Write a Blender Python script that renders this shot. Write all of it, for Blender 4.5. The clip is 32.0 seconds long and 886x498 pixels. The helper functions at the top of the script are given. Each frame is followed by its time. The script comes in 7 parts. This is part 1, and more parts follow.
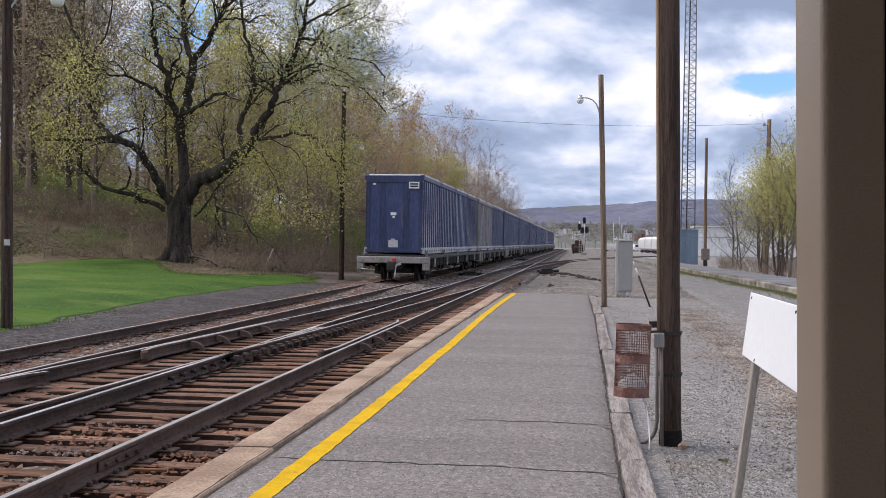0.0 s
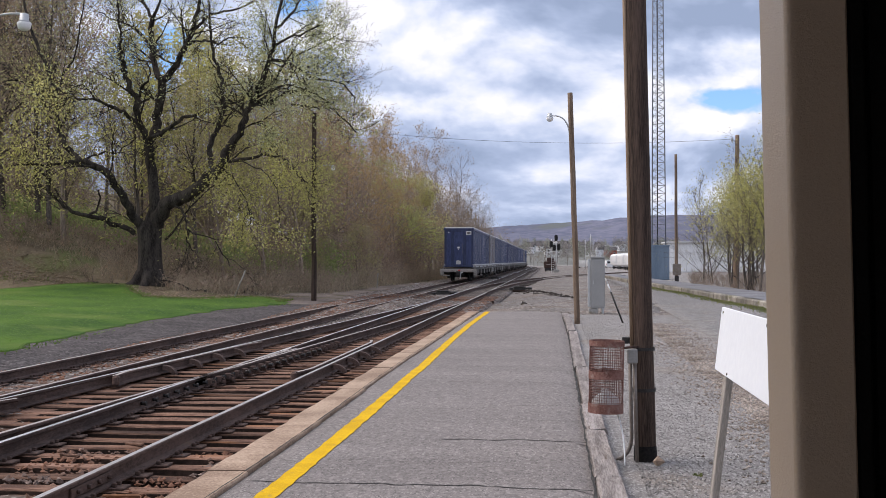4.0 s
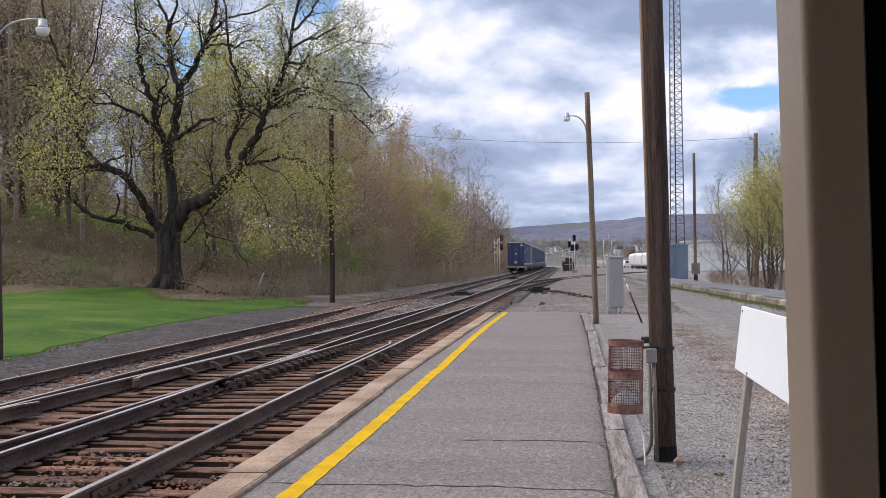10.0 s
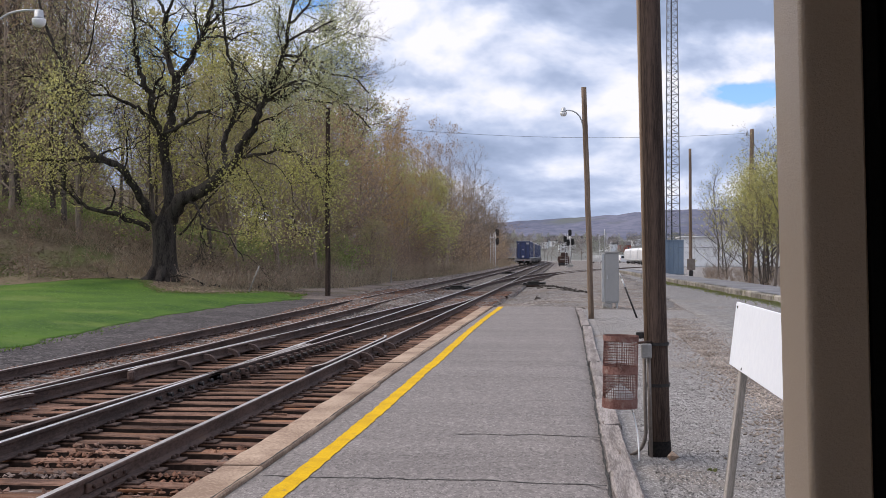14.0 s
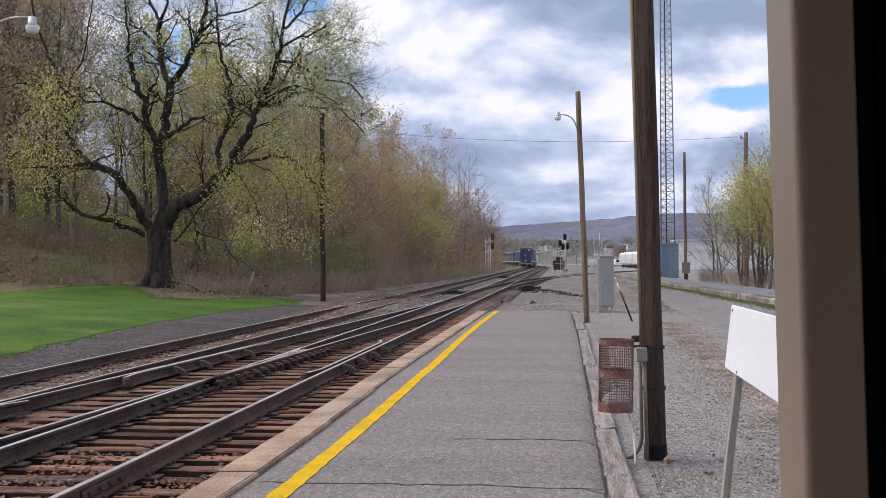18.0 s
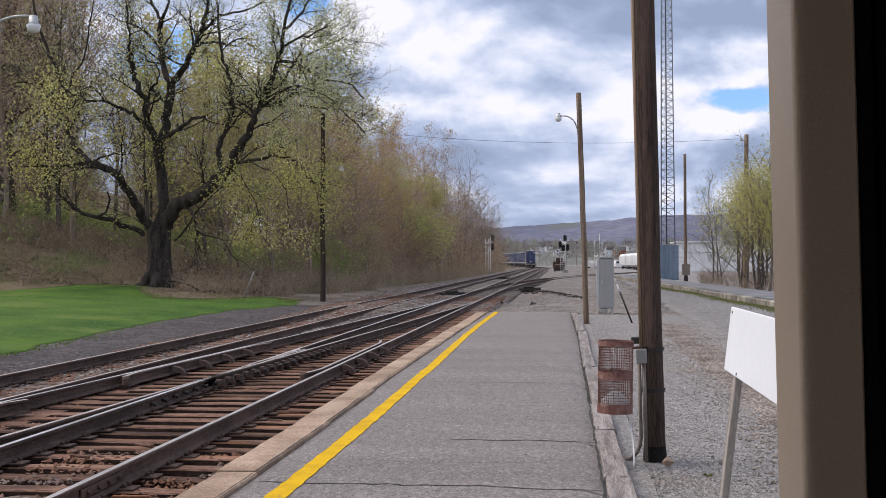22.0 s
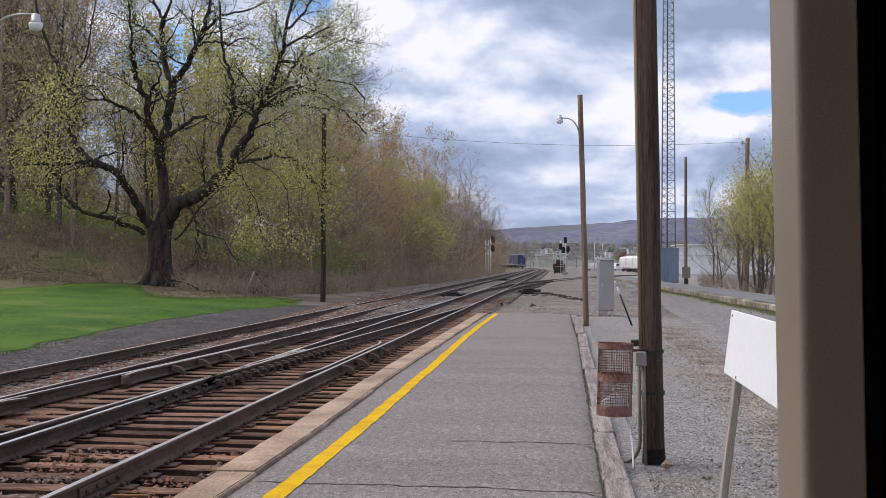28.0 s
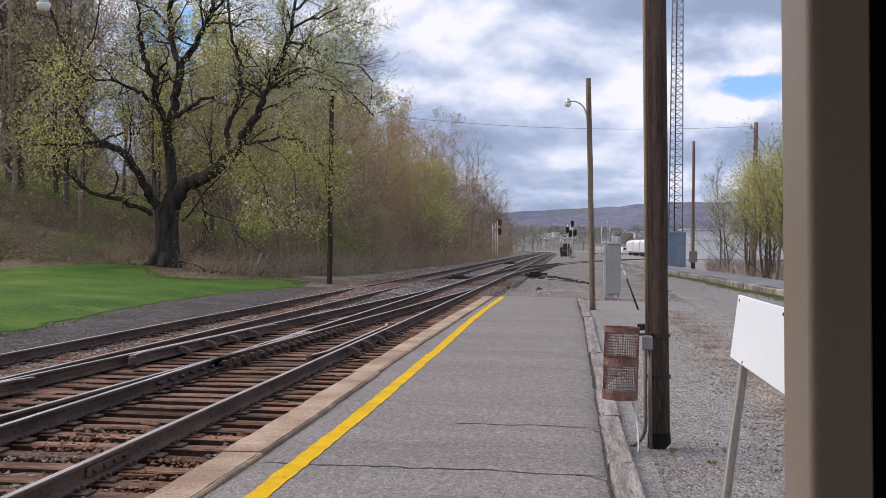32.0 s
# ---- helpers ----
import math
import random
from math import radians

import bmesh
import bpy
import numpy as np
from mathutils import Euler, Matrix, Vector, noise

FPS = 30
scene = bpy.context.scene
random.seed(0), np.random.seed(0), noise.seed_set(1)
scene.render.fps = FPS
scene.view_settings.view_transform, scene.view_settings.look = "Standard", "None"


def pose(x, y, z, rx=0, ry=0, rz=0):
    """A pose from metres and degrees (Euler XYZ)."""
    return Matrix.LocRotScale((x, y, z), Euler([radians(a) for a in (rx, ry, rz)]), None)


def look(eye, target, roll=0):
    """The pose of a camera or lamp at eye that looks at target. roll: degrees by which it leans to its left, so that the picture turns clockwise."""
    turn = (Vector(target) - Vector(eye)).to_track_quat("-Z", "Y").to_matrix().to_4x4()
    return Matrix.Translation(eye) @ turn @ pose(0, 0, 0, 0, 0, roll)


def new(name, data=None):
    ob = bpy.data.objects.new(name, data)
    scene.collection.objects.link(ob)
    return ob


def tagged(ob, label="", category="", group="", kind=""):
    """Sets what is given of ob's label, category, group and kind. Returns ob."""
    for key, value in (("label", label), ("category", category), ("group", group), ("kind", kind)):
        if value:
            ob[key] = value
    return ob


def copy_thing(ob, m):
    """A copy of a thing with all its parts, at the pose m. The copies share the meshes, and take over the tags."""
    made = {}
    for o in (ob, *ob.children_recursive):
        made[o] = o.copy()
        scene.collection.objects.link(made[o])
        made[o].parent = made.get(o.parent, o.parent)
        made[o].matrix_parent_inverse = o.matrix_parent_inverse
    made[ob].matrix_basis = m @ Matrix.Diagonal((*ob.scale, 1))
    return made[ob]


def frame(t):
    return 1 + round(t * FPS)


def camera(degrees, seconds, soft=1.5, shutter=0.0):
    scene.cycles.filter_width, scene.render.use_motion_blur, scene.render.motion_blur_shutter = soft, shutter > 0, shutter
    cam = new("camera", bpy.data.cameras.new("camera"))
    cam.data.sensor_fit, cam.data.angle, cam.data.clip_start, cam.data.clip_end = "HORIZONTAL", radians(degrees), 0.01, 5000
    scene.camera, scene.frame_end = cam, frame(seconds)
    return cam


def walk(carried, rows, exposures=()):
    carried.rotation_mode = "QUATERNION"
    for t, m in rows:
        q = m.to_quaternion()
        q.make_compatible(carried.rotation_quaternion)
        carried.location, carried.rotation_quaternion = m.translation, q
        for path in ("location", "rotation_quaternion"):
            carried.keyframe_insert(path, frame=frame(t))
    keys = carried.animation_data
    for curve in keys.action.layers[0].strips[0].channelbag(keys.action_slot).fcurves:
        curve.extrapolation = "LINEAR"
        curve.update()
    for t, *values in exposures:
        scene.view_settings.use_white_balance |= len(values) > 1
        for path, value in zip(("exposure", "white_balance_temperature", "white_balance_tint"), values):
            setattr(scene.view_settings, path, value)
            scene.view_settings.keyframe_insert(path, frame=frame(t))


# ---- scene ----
cam = camera(42.8, 32.0, soft=0.65)
PATH = [
    (0, pose(0.0000, 0, 1.73, 89.625, -0.866, 7.076)),
    (0.5, pose(0.0002, 0, 1.73, 89.711, -0.696, 6.563)),
    (1, pose(0.0003, 0, 1.73, 89.676, -1.418, 6.320)),
    (1.5, pose(0.0005, 0, 1.73, 89.556, -1.211, 6.429)),
    (2, pose(0.0007, 0, 1.73, 89.603, -0.447, 6.341)),
    (2.5, pose(0.0008, 0, 1.73, 89.675, -0.102, 6.165)),
    (3, pose(0.0010, 0, 1.73, 90.068, 0.145, 5.676)),
    (3.5, pose(0.0012, 0, 1.73, 90.471, -0.049, 5.573)),
    (5.5, pose(0.0018, 0, 1.73, 90.760, 0.450, 6.186)),
    (6, pose(0.0020, 0, 1.73, 90.819, 0.239, 6.385)),
    (6.5, pose(0.0020, 0, 1.73, 90.812, 0.356, 6.712)),
    (7, pose(0.0020, 0, 1.73, 90.824, 0.345, 6.812)),
    (7.5, pose(0.0020, 0, 1.73, 90.819, 0.312, 6.810)),
    (8, pose(0.0020, 0, 1.73, 90.774, 0.302, 6.792)),
    (8.5, pose(0.0020, 0, 1.73, 90.774, 0.326, 6.794)),
    (9, pose(0.0020, 0, 1.73, 90.773, 0.300, 6.706)),
    (9.5, pose(0.0020, 0, 1.73, 90.714, 0.202, 6.631)),
    (10, pose(0.0020, 0, 1.73, 90.663, 0.448, 6.597)),
    (10.5, pose(0.0020, 0, 1.73, 90.640, 0.371, 6.554)),
    (11, pose(0.0020, 0, 1.73, 90.646, 0.339, 6.470)),
    (11.5, pose(0.0020, 0, 1.73, 90.636, 0.304, 6.410)),
    (12, pose(0.0020, 0, 1.73, 90.605, 0.402, 6.507)),
    (12.5, pose(0.0020, 0, 1.73, 90.505, 0.265, 6.542)),
    (13, pose(0.0020, 0, 1.73, 90.416, 0.161, 6.545)),
    (13.5, pose(0.0020, 0, 1.73, 90.391, 0.091, 6.387)),
    (14, pose(0.0020, 0, 1.73, 90.359, 0.089, 6.377)),
    (14.5, pose(0.0021, 0, 1.73, 90.382, 0.126, 6.516)),
    (16.5, pose(0.0023, 0, 1.73, 90.464, 0.268, 6.332)),
    (17, pose(0.0023, 0, 1.73, 90.517, 0.353, 6.278)),
    (17.5, pose(0.0024, 0, 1.73, 90.567, 0.392, 6.190)),
    (18, pose(0.0024, 0, 1.73, 90.601, 0.406, 6.131)),
    (18.5, pose(0.0024, 0, 1.73, 90.616, 0.355, 6.047)),
    (19, pose(0.0025, 0, 1.73, 90.684, 0.331, 6.013)),
    (19.5, pose(0.0026, 0, 1.73, 90.692, 0.374, 5.954)),
    (20, pose(0.0027, 0, 1.73, 90.636, 0.266, 5.902)),
    (20.5, pose(0.0028, 0, 1.73, 90.679, 0.295, 5.961)),
    (21, pose(0.0029, 0, 1.73, 90.680, 0.304, 5.968)),
    (21.5, pose(0.0030, 0, 1.73, 90.641, 0.331, 6.034)),
    (22, pose(0.0031, 0, 1.73, 90.634, 0.147, 6.132)),
    (22.5, pose(0.0032, 0, 1.73, 90.656, 0.376, 6.122)),
    (23, pose(0.0033, 0, 1.73, 90.652, 0.404, 6.072)),
    (23.5, pose(0.0034, 0, 1.73, 90.619, 0.470, 6.056)),
    (24, pose(0.0035, 0, 1.73, 90.602, 0.498, 6.046)),
    (24.5, pose(0.0033, 0, 1.73, 90.579, 0.460, 5.970)),
    (25, pose(0.0031, 0, 1.73, 90.648, 0.373, 5.859)),
    (25.5, pose(0.0029, 0, 1.73, 90.556, 0.354, 5.802)),
    (27.5, pose(0.0022, 0, 1.73, 90.777, 0.108, 6.148)),
    (28, pose(0.0020, 0, 1.73, 90.694, -0.267, 6.143)),
    (28.5, pose(0.0018, 0, 1.73, 90.540, -0.329, 6.091)),
    (29, pose(0.0016, 0, 1.73, 90.445, -0.404, 6.095)),
    (29.5, pose(0.0014, 0, 1.73, 90.431, -0.553, 5.983)),
    (30, pose(0.0013, 0, 1.73, 90.340, -0.666, 5.645)),
    (30.5, pose(0.0011, 0, 1.73, 90.133, -0.483, 5.672)),
    (31, pose(0.0009, 0, 1.73, 90.003, -0.797, 5.823)),
    (31.5, pose(0.0007, 0, 1.73, 89.812, -0.629, 6.553)),
    (32, pose(0.0005, 0, 1.73, 89.819, -0.643, 6.484)),
]
walk(cam, PATH, [(0, 0.10, 6500, 17), (32, 0.0, 6500, 17)])

# ---- daylight: broken cloud, the sun veiled, high over the wood
SUN_ELEV, SUN_AZ = radians(50), radians(-84)   # azimuth from +y towards +x


def make_world():
    w = bpy.data.worlds.new("sky")
    scene.world = w
    w.use_nodes = True
    nt = w.node_tree
    nt.nodes.clear()
    N, L = nt.nodes.new, nt.links.new
    out, bg = N("ShaderNodeOutputWorld"), N("ShaderNodeBackground")
    sky = N("ShaderNodeTexSky")
    sky.sky_type, sky.sun_disc = "NISHITA", False
    sky.sun_elevation, sky.sun_rotation = SUN_ELEV, SUN_AZ
    sky.air_density, sky.dust_density, sky.ozone_density = 1.0, 0.0, 4.0
    co = N("ShaderNodeTexCoord")

    def math_node(op, a, b, clamp=False):
        n = N("ShaderNodeMath")
        n.operation, n.use_clamp = op, clamp
        for k, v in enumerate((a, b)):
            if isinstance(v, (int, float)):
                n.inputs[k].default_value = v
            else:
                L(v, n.inputs[k])
        return n.outputs[0]

    sep = N("ShaderNodeSeparateXYZ")
    L(co.outputs["Generated"], sep.inputs[0])

    def field(scale, detail, rough, up=0.0, off=0.0, warp=0.2, puffs=False):
        """Cloud density along a direction: a layer seen in perspective, shifted upward by up."""
        z = math_node("ADD", math_node("MAXIMUM", sep.outputs[2], 0.0), up)
        comb = N("ShaderNodeCombineXYZ")
        L(math_node("ADD", math_node("DIVIDE", sep.outputs[0], math_node("ADD", z, 0.45)), CLOUDS[0] + off), comb.inputs[0])
        L(math_node("MULTIPLY", math_node("LOGARITHM", math_node("ADD", z, 0.10), math.e), 0.72), comb.inputs[1])
        L(math_node("ADD", math_node("MULTIPLY", sep.outputs[1], 1.6), CLOUDS[1]), comb.inputs[2])
        if puffs:
            n = N("ShaderNodeTexVoronoi")
            n.feature, n.normalize = "SMOOTH_F1", True
            n.inputs["Scale"].default_value, n.inputs["Detail"].default_value, n.inputs["Roughness"].default_value = scale, detail, rough
            L(comb.outputs[0], n.inputs["Vector"])
            return n.outputs["Distance"]
        n = N("ShaderNodeTexNoise")
        n.inputs["Scale"].default_value, n.inputs["Detail"].default_value = scale, detail
        n.inputs["Roughness"].default_value, n.inputs["Distortion"].default_value = rough, warp
        L(comb.outputs[0], n.inputs["Vector"])
        return n.outputs[0]

    def gap(azimuth, elevation, size, depth):
        """A clearing in the cloud about one direction."""
        a, e = radians(azimuth), radians(elevation)
        d = N("ShaderNodeVectorMath")
        d.operation = "SUBTRACT"
        L(co.outputs["Generated"], d.inputs[0])
        d.inputs[1].default_value = (math.sin(a) * math.cos(e), math.cos(a) * math.cos(e), math.sin(e))
        s = N("ShaderNodeVectorMath")
        s.operation = "MULTIPLY"
        s.inputs[1].default_value = (1 / size, 1 / size, 2.2 / size)
        L(d.outputs[0], s.inputs[0])
        l = N("ShaderNodeVectorMath")
        l.operation = "LENGTH"
        L(s.outputs[0], l.inputs[0])
        return math_node("MULTIPLY", math_node("SUBTRACT", 1.0, l.outputs["Value"], True), depth)

    def cloud(up):
        return math_node("ADD", field(3.0, 7, 0.52, up), math_node("MULTIPLY", math_node("SUBTRACT", 0.42, field(11.0, 3, 0.6, up, puffs=True)), 0.42))

    n0 = cloud(0.0)
    s0, s1 = field(3.0, 6, 0.52), field(3.0, 6, 0.52, 0.018)
    n2 = field(3.4, 3, 0.5, 0.04)
    broad = field(0.9, 2, 0.5, 0, 7.0)
    dens = math_node("ADD", n0, math_node("MULTIPLY", math_node("SUBTRACT", broad, 0.5), 0.35))
    for g in GAPS:
        dens = math_node("SUBTRACT", dens, gap(*g))
    cov = N("ShaderNodeMapRange")
    cov.inputs["From Min"].default_value, cov.inputs["From Max"].default_value = 0.30, 0.36
    L(dens, cov.inputs[0])
    # lit tops, grey undersides: less cloud overhead means more light
    shade = math_node("ADD", math_node("MULTIPLY", math_node("SUBTRACT", s0, s1), 4.2), math_node("MULTIPLY", math_node("SUBTRACT", 0.5, n2), 1.3))
    shade = math_node("ADD", shade, math_node("MULTIPLY", math_node("SUBTRACT", n0, 0.52), 1.0))
    for az, el, size, amount in BANKS:
        shade = math_node("ADD", shade, gap(az, el, size, amount))
    ramp = N("ShaderNodeValToRGB")
    for i, (p, c) in enumerate(((0.0, (0.31, 0.40, 0.56)), (0.30, (0.40, 0.50, 0.68)), (0.52, (0.515, 0.62, 0.80)), (0.78, (0.74, 0.82, 0.95)), (1.0, (0.92, 0.955, 1.0)))):
        e = ramp.color_ramp.elements[i] if i < 2 else ramp.color_ramp.elements.new(p)
        e.position, e.color = p, (*c, 1)
    L(math_node("ADD", shade, 0.535), ramp.inputs[0])
    skyv = N("ShaderNodeVectorMath")
    skyv.operation = "MULTIPLY"
    skyv.inputs[1].default_value = (0.115, 0.14, 0.16)
    L(sky.outputs[0], skyv.inputs[0])
    mix = N("ShaderNodeMix")
    mix.data_type = "RGBA"
    L(cov.outputs[0], mix.inputs[0]), L(skyv.outputs[0], mix.inputs[6]), L(ramp.outputs[0], mix.inputs[7])
    L(mix.outputs[2], bg.inputs[0])
    bg.inputs[1].default_value = 1.0
    L(bg.outputs[0], out.inputs[0])


CLOUDS = (2.0, 5.0, 1.0)
BANKS = [(-2.7, 10.8, 0.09, 0.45), (-6.0, 8.1, 0.08, 0.4), (-2.9, 7.9, 0.05, 0.3), (-0.9, 4.1, 0.05, 0.4), (8.6, 10.6, 0.05, 0.45), (8.0, 6.7, 0.05, 0.45), (-9.3, 11.7, 0.12, 0.45), (2.2, 7.3, 0.05, 0.3),
         (-0.9, 9.0, 0.07, -0.55), (0.4, 12.7, 0.11, -0.45), (-5.2, 5.7, 0.09, -0.45), (7.3, 9.9, 0.055, -0.45), (2.2, 5.7, 0.06, -0.3), (8.8, 12.2, 0.13, -0.6), (4.2, 3.2, 0.07, 0.35), (7.5, 3.8, 0.07, 0.4), (2.8, 4.0, 0.06, 0.3)]     # bright and dark parts of the cloud: azimuth, height, size, how much
GAPS = [(8.4, 7.8, 0.095, 0.45), (-19, 10.5, 0.12, 0.3), (-13, 13, 0.09, 0.3)]
make_world()

sun = new("sun", bpy.data.lights.new("sun", "SUN"))
sun.data.energy, sun.data.angle, sun.data.color = 3.0, radians(55), (1.0, 0.93, 0.82)
sun.matrix_world = look((0, 0, 50), (-math.sin(SUN_AZ) * math.cos(SUN_ELEV), -math.cos(SUN_AZ) * math.cos(SUN_ELEV), 50 - math.sin(SUN_ELEV)))


# ---- materials
def mat(name, c1, c2, rough=0.8, metal=0.0, s1=2.0, s2=30.0, bump=0.3, c3=None, t3=0.62, s3=None, rand=0.0, stretch=(1, 1, 1), island=False,
        coord="Object", dist=0.02, spread=0.16):
    """Two colours mixed by a broad and a fine grain, a third in patches, relief from the fine grain."""
    m = bpy.data.materials.new(name)
    m.use_nodes = True
    nt = m.node_tree
    N, L = nt.nodes.new, nt.links.new
    b = nt.nodes["Principled BSDF"]
    b.inputs["Roughness"].default_value, b.inputs["Metallic"].default_value = rough, metal
    if rough >= 0.8:
        b.inputs["Specular IOR Level"].default_value = 0.15
    tc = N("ShaderNodeTexCoord")
    mp = N("ShaderNodeMapping")
    mp.inputs["Scale"].default_value = stretch
    L(tc.outputs[coord], mp.inputs[0])
    info = N("ShaderNodeObjectInfo")
    shift = N("ShaderNodeVectorMath")
    shift.operation = "ADD"
    off = N("ShaderNodeVectorMath")
    off.operation = "SCALE"
    off.inputs[0].default_value = (37.0, 19.0, 53.0)
    L(info.outputs["Random"], off.inputs["Scale"])
    L(mp.outputs[0], shift.inputs[0]), L(off.outputs[0], shift.inputs[1])

    def noise_at(scale, detail=6, rg=0.6):
        n = N("ShaderNodeTexNoise")
        n.inputs["Scale"].default_value, n.inputs["Detail"].default_value, n.inputs["Roughness"].default_value = scale, detail, rg
        L(shift.outputs[0] if rand else mp.outputs[0], n.inputs["Vector"])
        return n

    n1, n2 = noise_at(s1), noise_at(s2, 4, 0.7)
    add = N("ShaderNodeMath")
    add.operation = "ADD"
    L(n1.outputs[0], add.inputs[0]), L(n2.outputs[0], add.inputs[1])
    mr = N("ShaderNodeMapRange")
    mr.inputs["From Min"].default_value, mr.inputs["From Max"].default_value = 1 - spread, 1 + spread
    L(add.outputs[0], mr.inputs[0])
    mx = N("ShaderNodeMix")
    mx.data_type = "RGBA"
    mx.inputs[6].default_value, mx.inputs[7].default_value = (*c1, 1), (*c2, 1)
    L(mr.outputs[0], mx.inputs[0])
    col = mx.outputs[2]
    if c3:
        n3 = noise_at(s3 or s1 * 2.3, 7, 0.65)
        r3 = N("ShaderNodeMapRange")
        r3.inputs["From Min"].default_value, r3.inputs["From Max"].default_value = t3 - 0.05, t3 + 0.05
        L(n3.outputs[0], r3.inputs[0])
        m3 = N("ShaderNodeMix")
        m3.data_type = "RGBA"
        m3.inputs[7].default_value = (*c3, 1)
        L(r3.outputs[0], m3.inputs[0]), L(col, m3.inputs[6])
        col = m3.outputs[2]
    if rand or island:
        src = info.outputs["Random"]
        if island:
            src = N("ShaderNodeNewGeometry").outputs["Random Per Island"]
        k = N("ShaderNodeMapRange")
        k.inputs["To Min"].default_value, k.inputs["To Max"].default_value = 1 - (rand or 0.3), 1 + (rand or 0.3)
        L(src, k.inputs[0])
        sc = N("ShaderNodeVectorMath")
        sc.operation = "SCALE"
        L(col, sc.inputs[0]), L(k.outputs[0], sc.inputs["Scale"])
        col = sc.outputs[0]
    L(col, b.inputs["Base Color"])
    rr = N("ShaderNodeMapRange")
    rr.inputs["To Min"].default_value, rr.inputs["To Max"].default_value = max(rough - 0.12, 0.02), min(rough + 0.12, 1)
    L(n1.outputs[0], rr.inputs[0]), L(rr.outputs[0], b.inputs["Roughness"])
    if bump:
        bp = N("ShaderNodeBump")
        bp.inputs["Strength"].default_value, bp.inputs["Distance"].default_value = bump, dist
        L(n2.outputs[0], bp.inputs["Height"]), L(bp.outputs[0], b.inputs["Normal"])
    return m


def leafy(name, c1, c2, through_amount=0.55):
    """Leaves: each one its own shade, some light passing through."""
    m = mat(name, c1, c2, 0.6, 0, 0.4, 6, 0, island=True)
    nt = m.node_tree
    b, out = nt.nodes["Principled BSDF"], nt.nodes["Material Output"]
    tr, mx = nt.nodes.new("ShaderNodeBsdfTranslucent"), nt.nodes.new("ShaderNodeMixShader")
    nt.links.new(b.inputs["Base Color"].links[0].from_socket, tr.inputs[0])
    mx.inputs[0].default_value = through_amount
    nt.links.new(b.outputs[0], mx.inputs[1]), nt.links.new(tr.outputs[0], mx.inputs[2]), nt.links.new(mx.outputs[0], out.inputs[0])
    return m


def speckle(m, scale, light, dark, share=0.16, broad=0.5, swing=0.12, stretch=(1, 1, 1)):
    """Single grains, longer along the track, that stand out light or dark, and a slow drift of tone over metres."""
    nt = m.node_tree
    N, L = nt.nodes.new, nt.links.new
    b = nt.nodes["Principled BSDF"]
    col = b.inputs["Base Color"].links[0].from_socket
    tc, mp = N("ShaderNodeTexCoord"), N("ShaderNodeMapping")
    mp.inputs["Scale"].default_value = stretch
    L(tc.outputs["Object"], mp.inputs[0])
    grain = N("ShaderNodeMapping")
    grain.inputs["Scale"].default_value = (1, 0.45, 1)
    L(tc.outputs["Object"], grain.inputs[0])
    for sc in (scale, scale * 0.37):
        v, sep = N("ShaderNodeTexVoronoi"), N("ShaderNodeSeparateXYZ")
        v.inputs["Scale"].default_value = sc
        L(grain.outputs[0], v.inputs["Vector"]), L(v.outputs["Color"], sep.inputs[0])
        for k, tone in ((0, light), (1, dark)):
            r, mx = N("ShaderNodeMapRange"), N("ShaderNodeMix")
            r.inputs["From Min"].default_value, r.inputs["From Max"].default_value = 1 - share, 1 - share * 0.3
            r.inputs["To Max"].default_value = 0.9 if sc == scale else 0.45
            L(sep.outputs[k], r.inputs[0])
            mx.data_type = "RGBA"
            mx.inputs[7].default_value = (*tone, 1)
            L(r.outputs[0], mx.inputs[0]), L(col, mx.inputs[6])
            col = mx.outputs[2]
    n, r, sc = N("ShaderNodeTexNoise"), N("ShaderNodeMapRange"), N("ShaderNodeVectorMath")
    n.inputs["Scale"].default_value, n.inputs["Detail"].default_value = broad, 7
    L(mp.outputs[0], n.inputs["Vector"]), L(n.outputs[0], r.inputs[0])
    r.inputs["From Min"].default_value, r.inputs["From Max"].default_value = 0.3, 0.7
    r.inputs["To Min"].default_value, r.inputs["To Max"].default_value = 1 - swing, 1 + swing
    sc.operation = "SCALE"
    L(col, sc.inputs[0]), L(r.outputs[0], sc.inputs["Scale"]), L(sc.outputs[0], b.inputs["Base Color"])
    return m


ASPHALT = mat("asphalt", (0.142, 0.127, 0.120), (0.255, 0.230, 0.217), 0.92, 0, 22, 120, 0.3, (0.17, 0.155, 0.148), 0.66, 1.1, dist=0.006, spread=0.2)
speckle(ASPHALT, 85, (0.32, 0.29, 0.275), (0.105, 0.095, 0.09), 0.14, 0.7, 0.10, (0.35, 1.3, 1))
OLD_ASPHALT = mat("old_asphalt", (0.13, 0.13, 0.14), (0.22, 0.22, 0.23), 0.9, 0, 0.4, 30, 0.4)
CRACK = mat("crack_filler", (0.04, 0.038, 0.036), (0.07, 0.066, 0.06), 0.95, 0, 5, 60, 0.3)
TAR = mat("tar", (0.008, 0.007, 0.007), (0.02, 0.017, 0.015), 0.8, 0, 5, 40, 0.3)
YELLOW = mat("yellow_paint", (0.53, 0.31, 0.004), (0.68, 0.415, 0.006), 0.85, 0, 3, 60, 0.35, (0.36, 0.25, 0.07), 0.64, 9, dist=0.01)
CONCRETE = mat("kerb_concrete", (0.24, 0.165, 0.118), (0.46, 0.345, 0.255), 0.9, 0, 1.2, 40, 0.4, (0.24, 0.17, 0.12), 0.64, 3, rand=0.06)
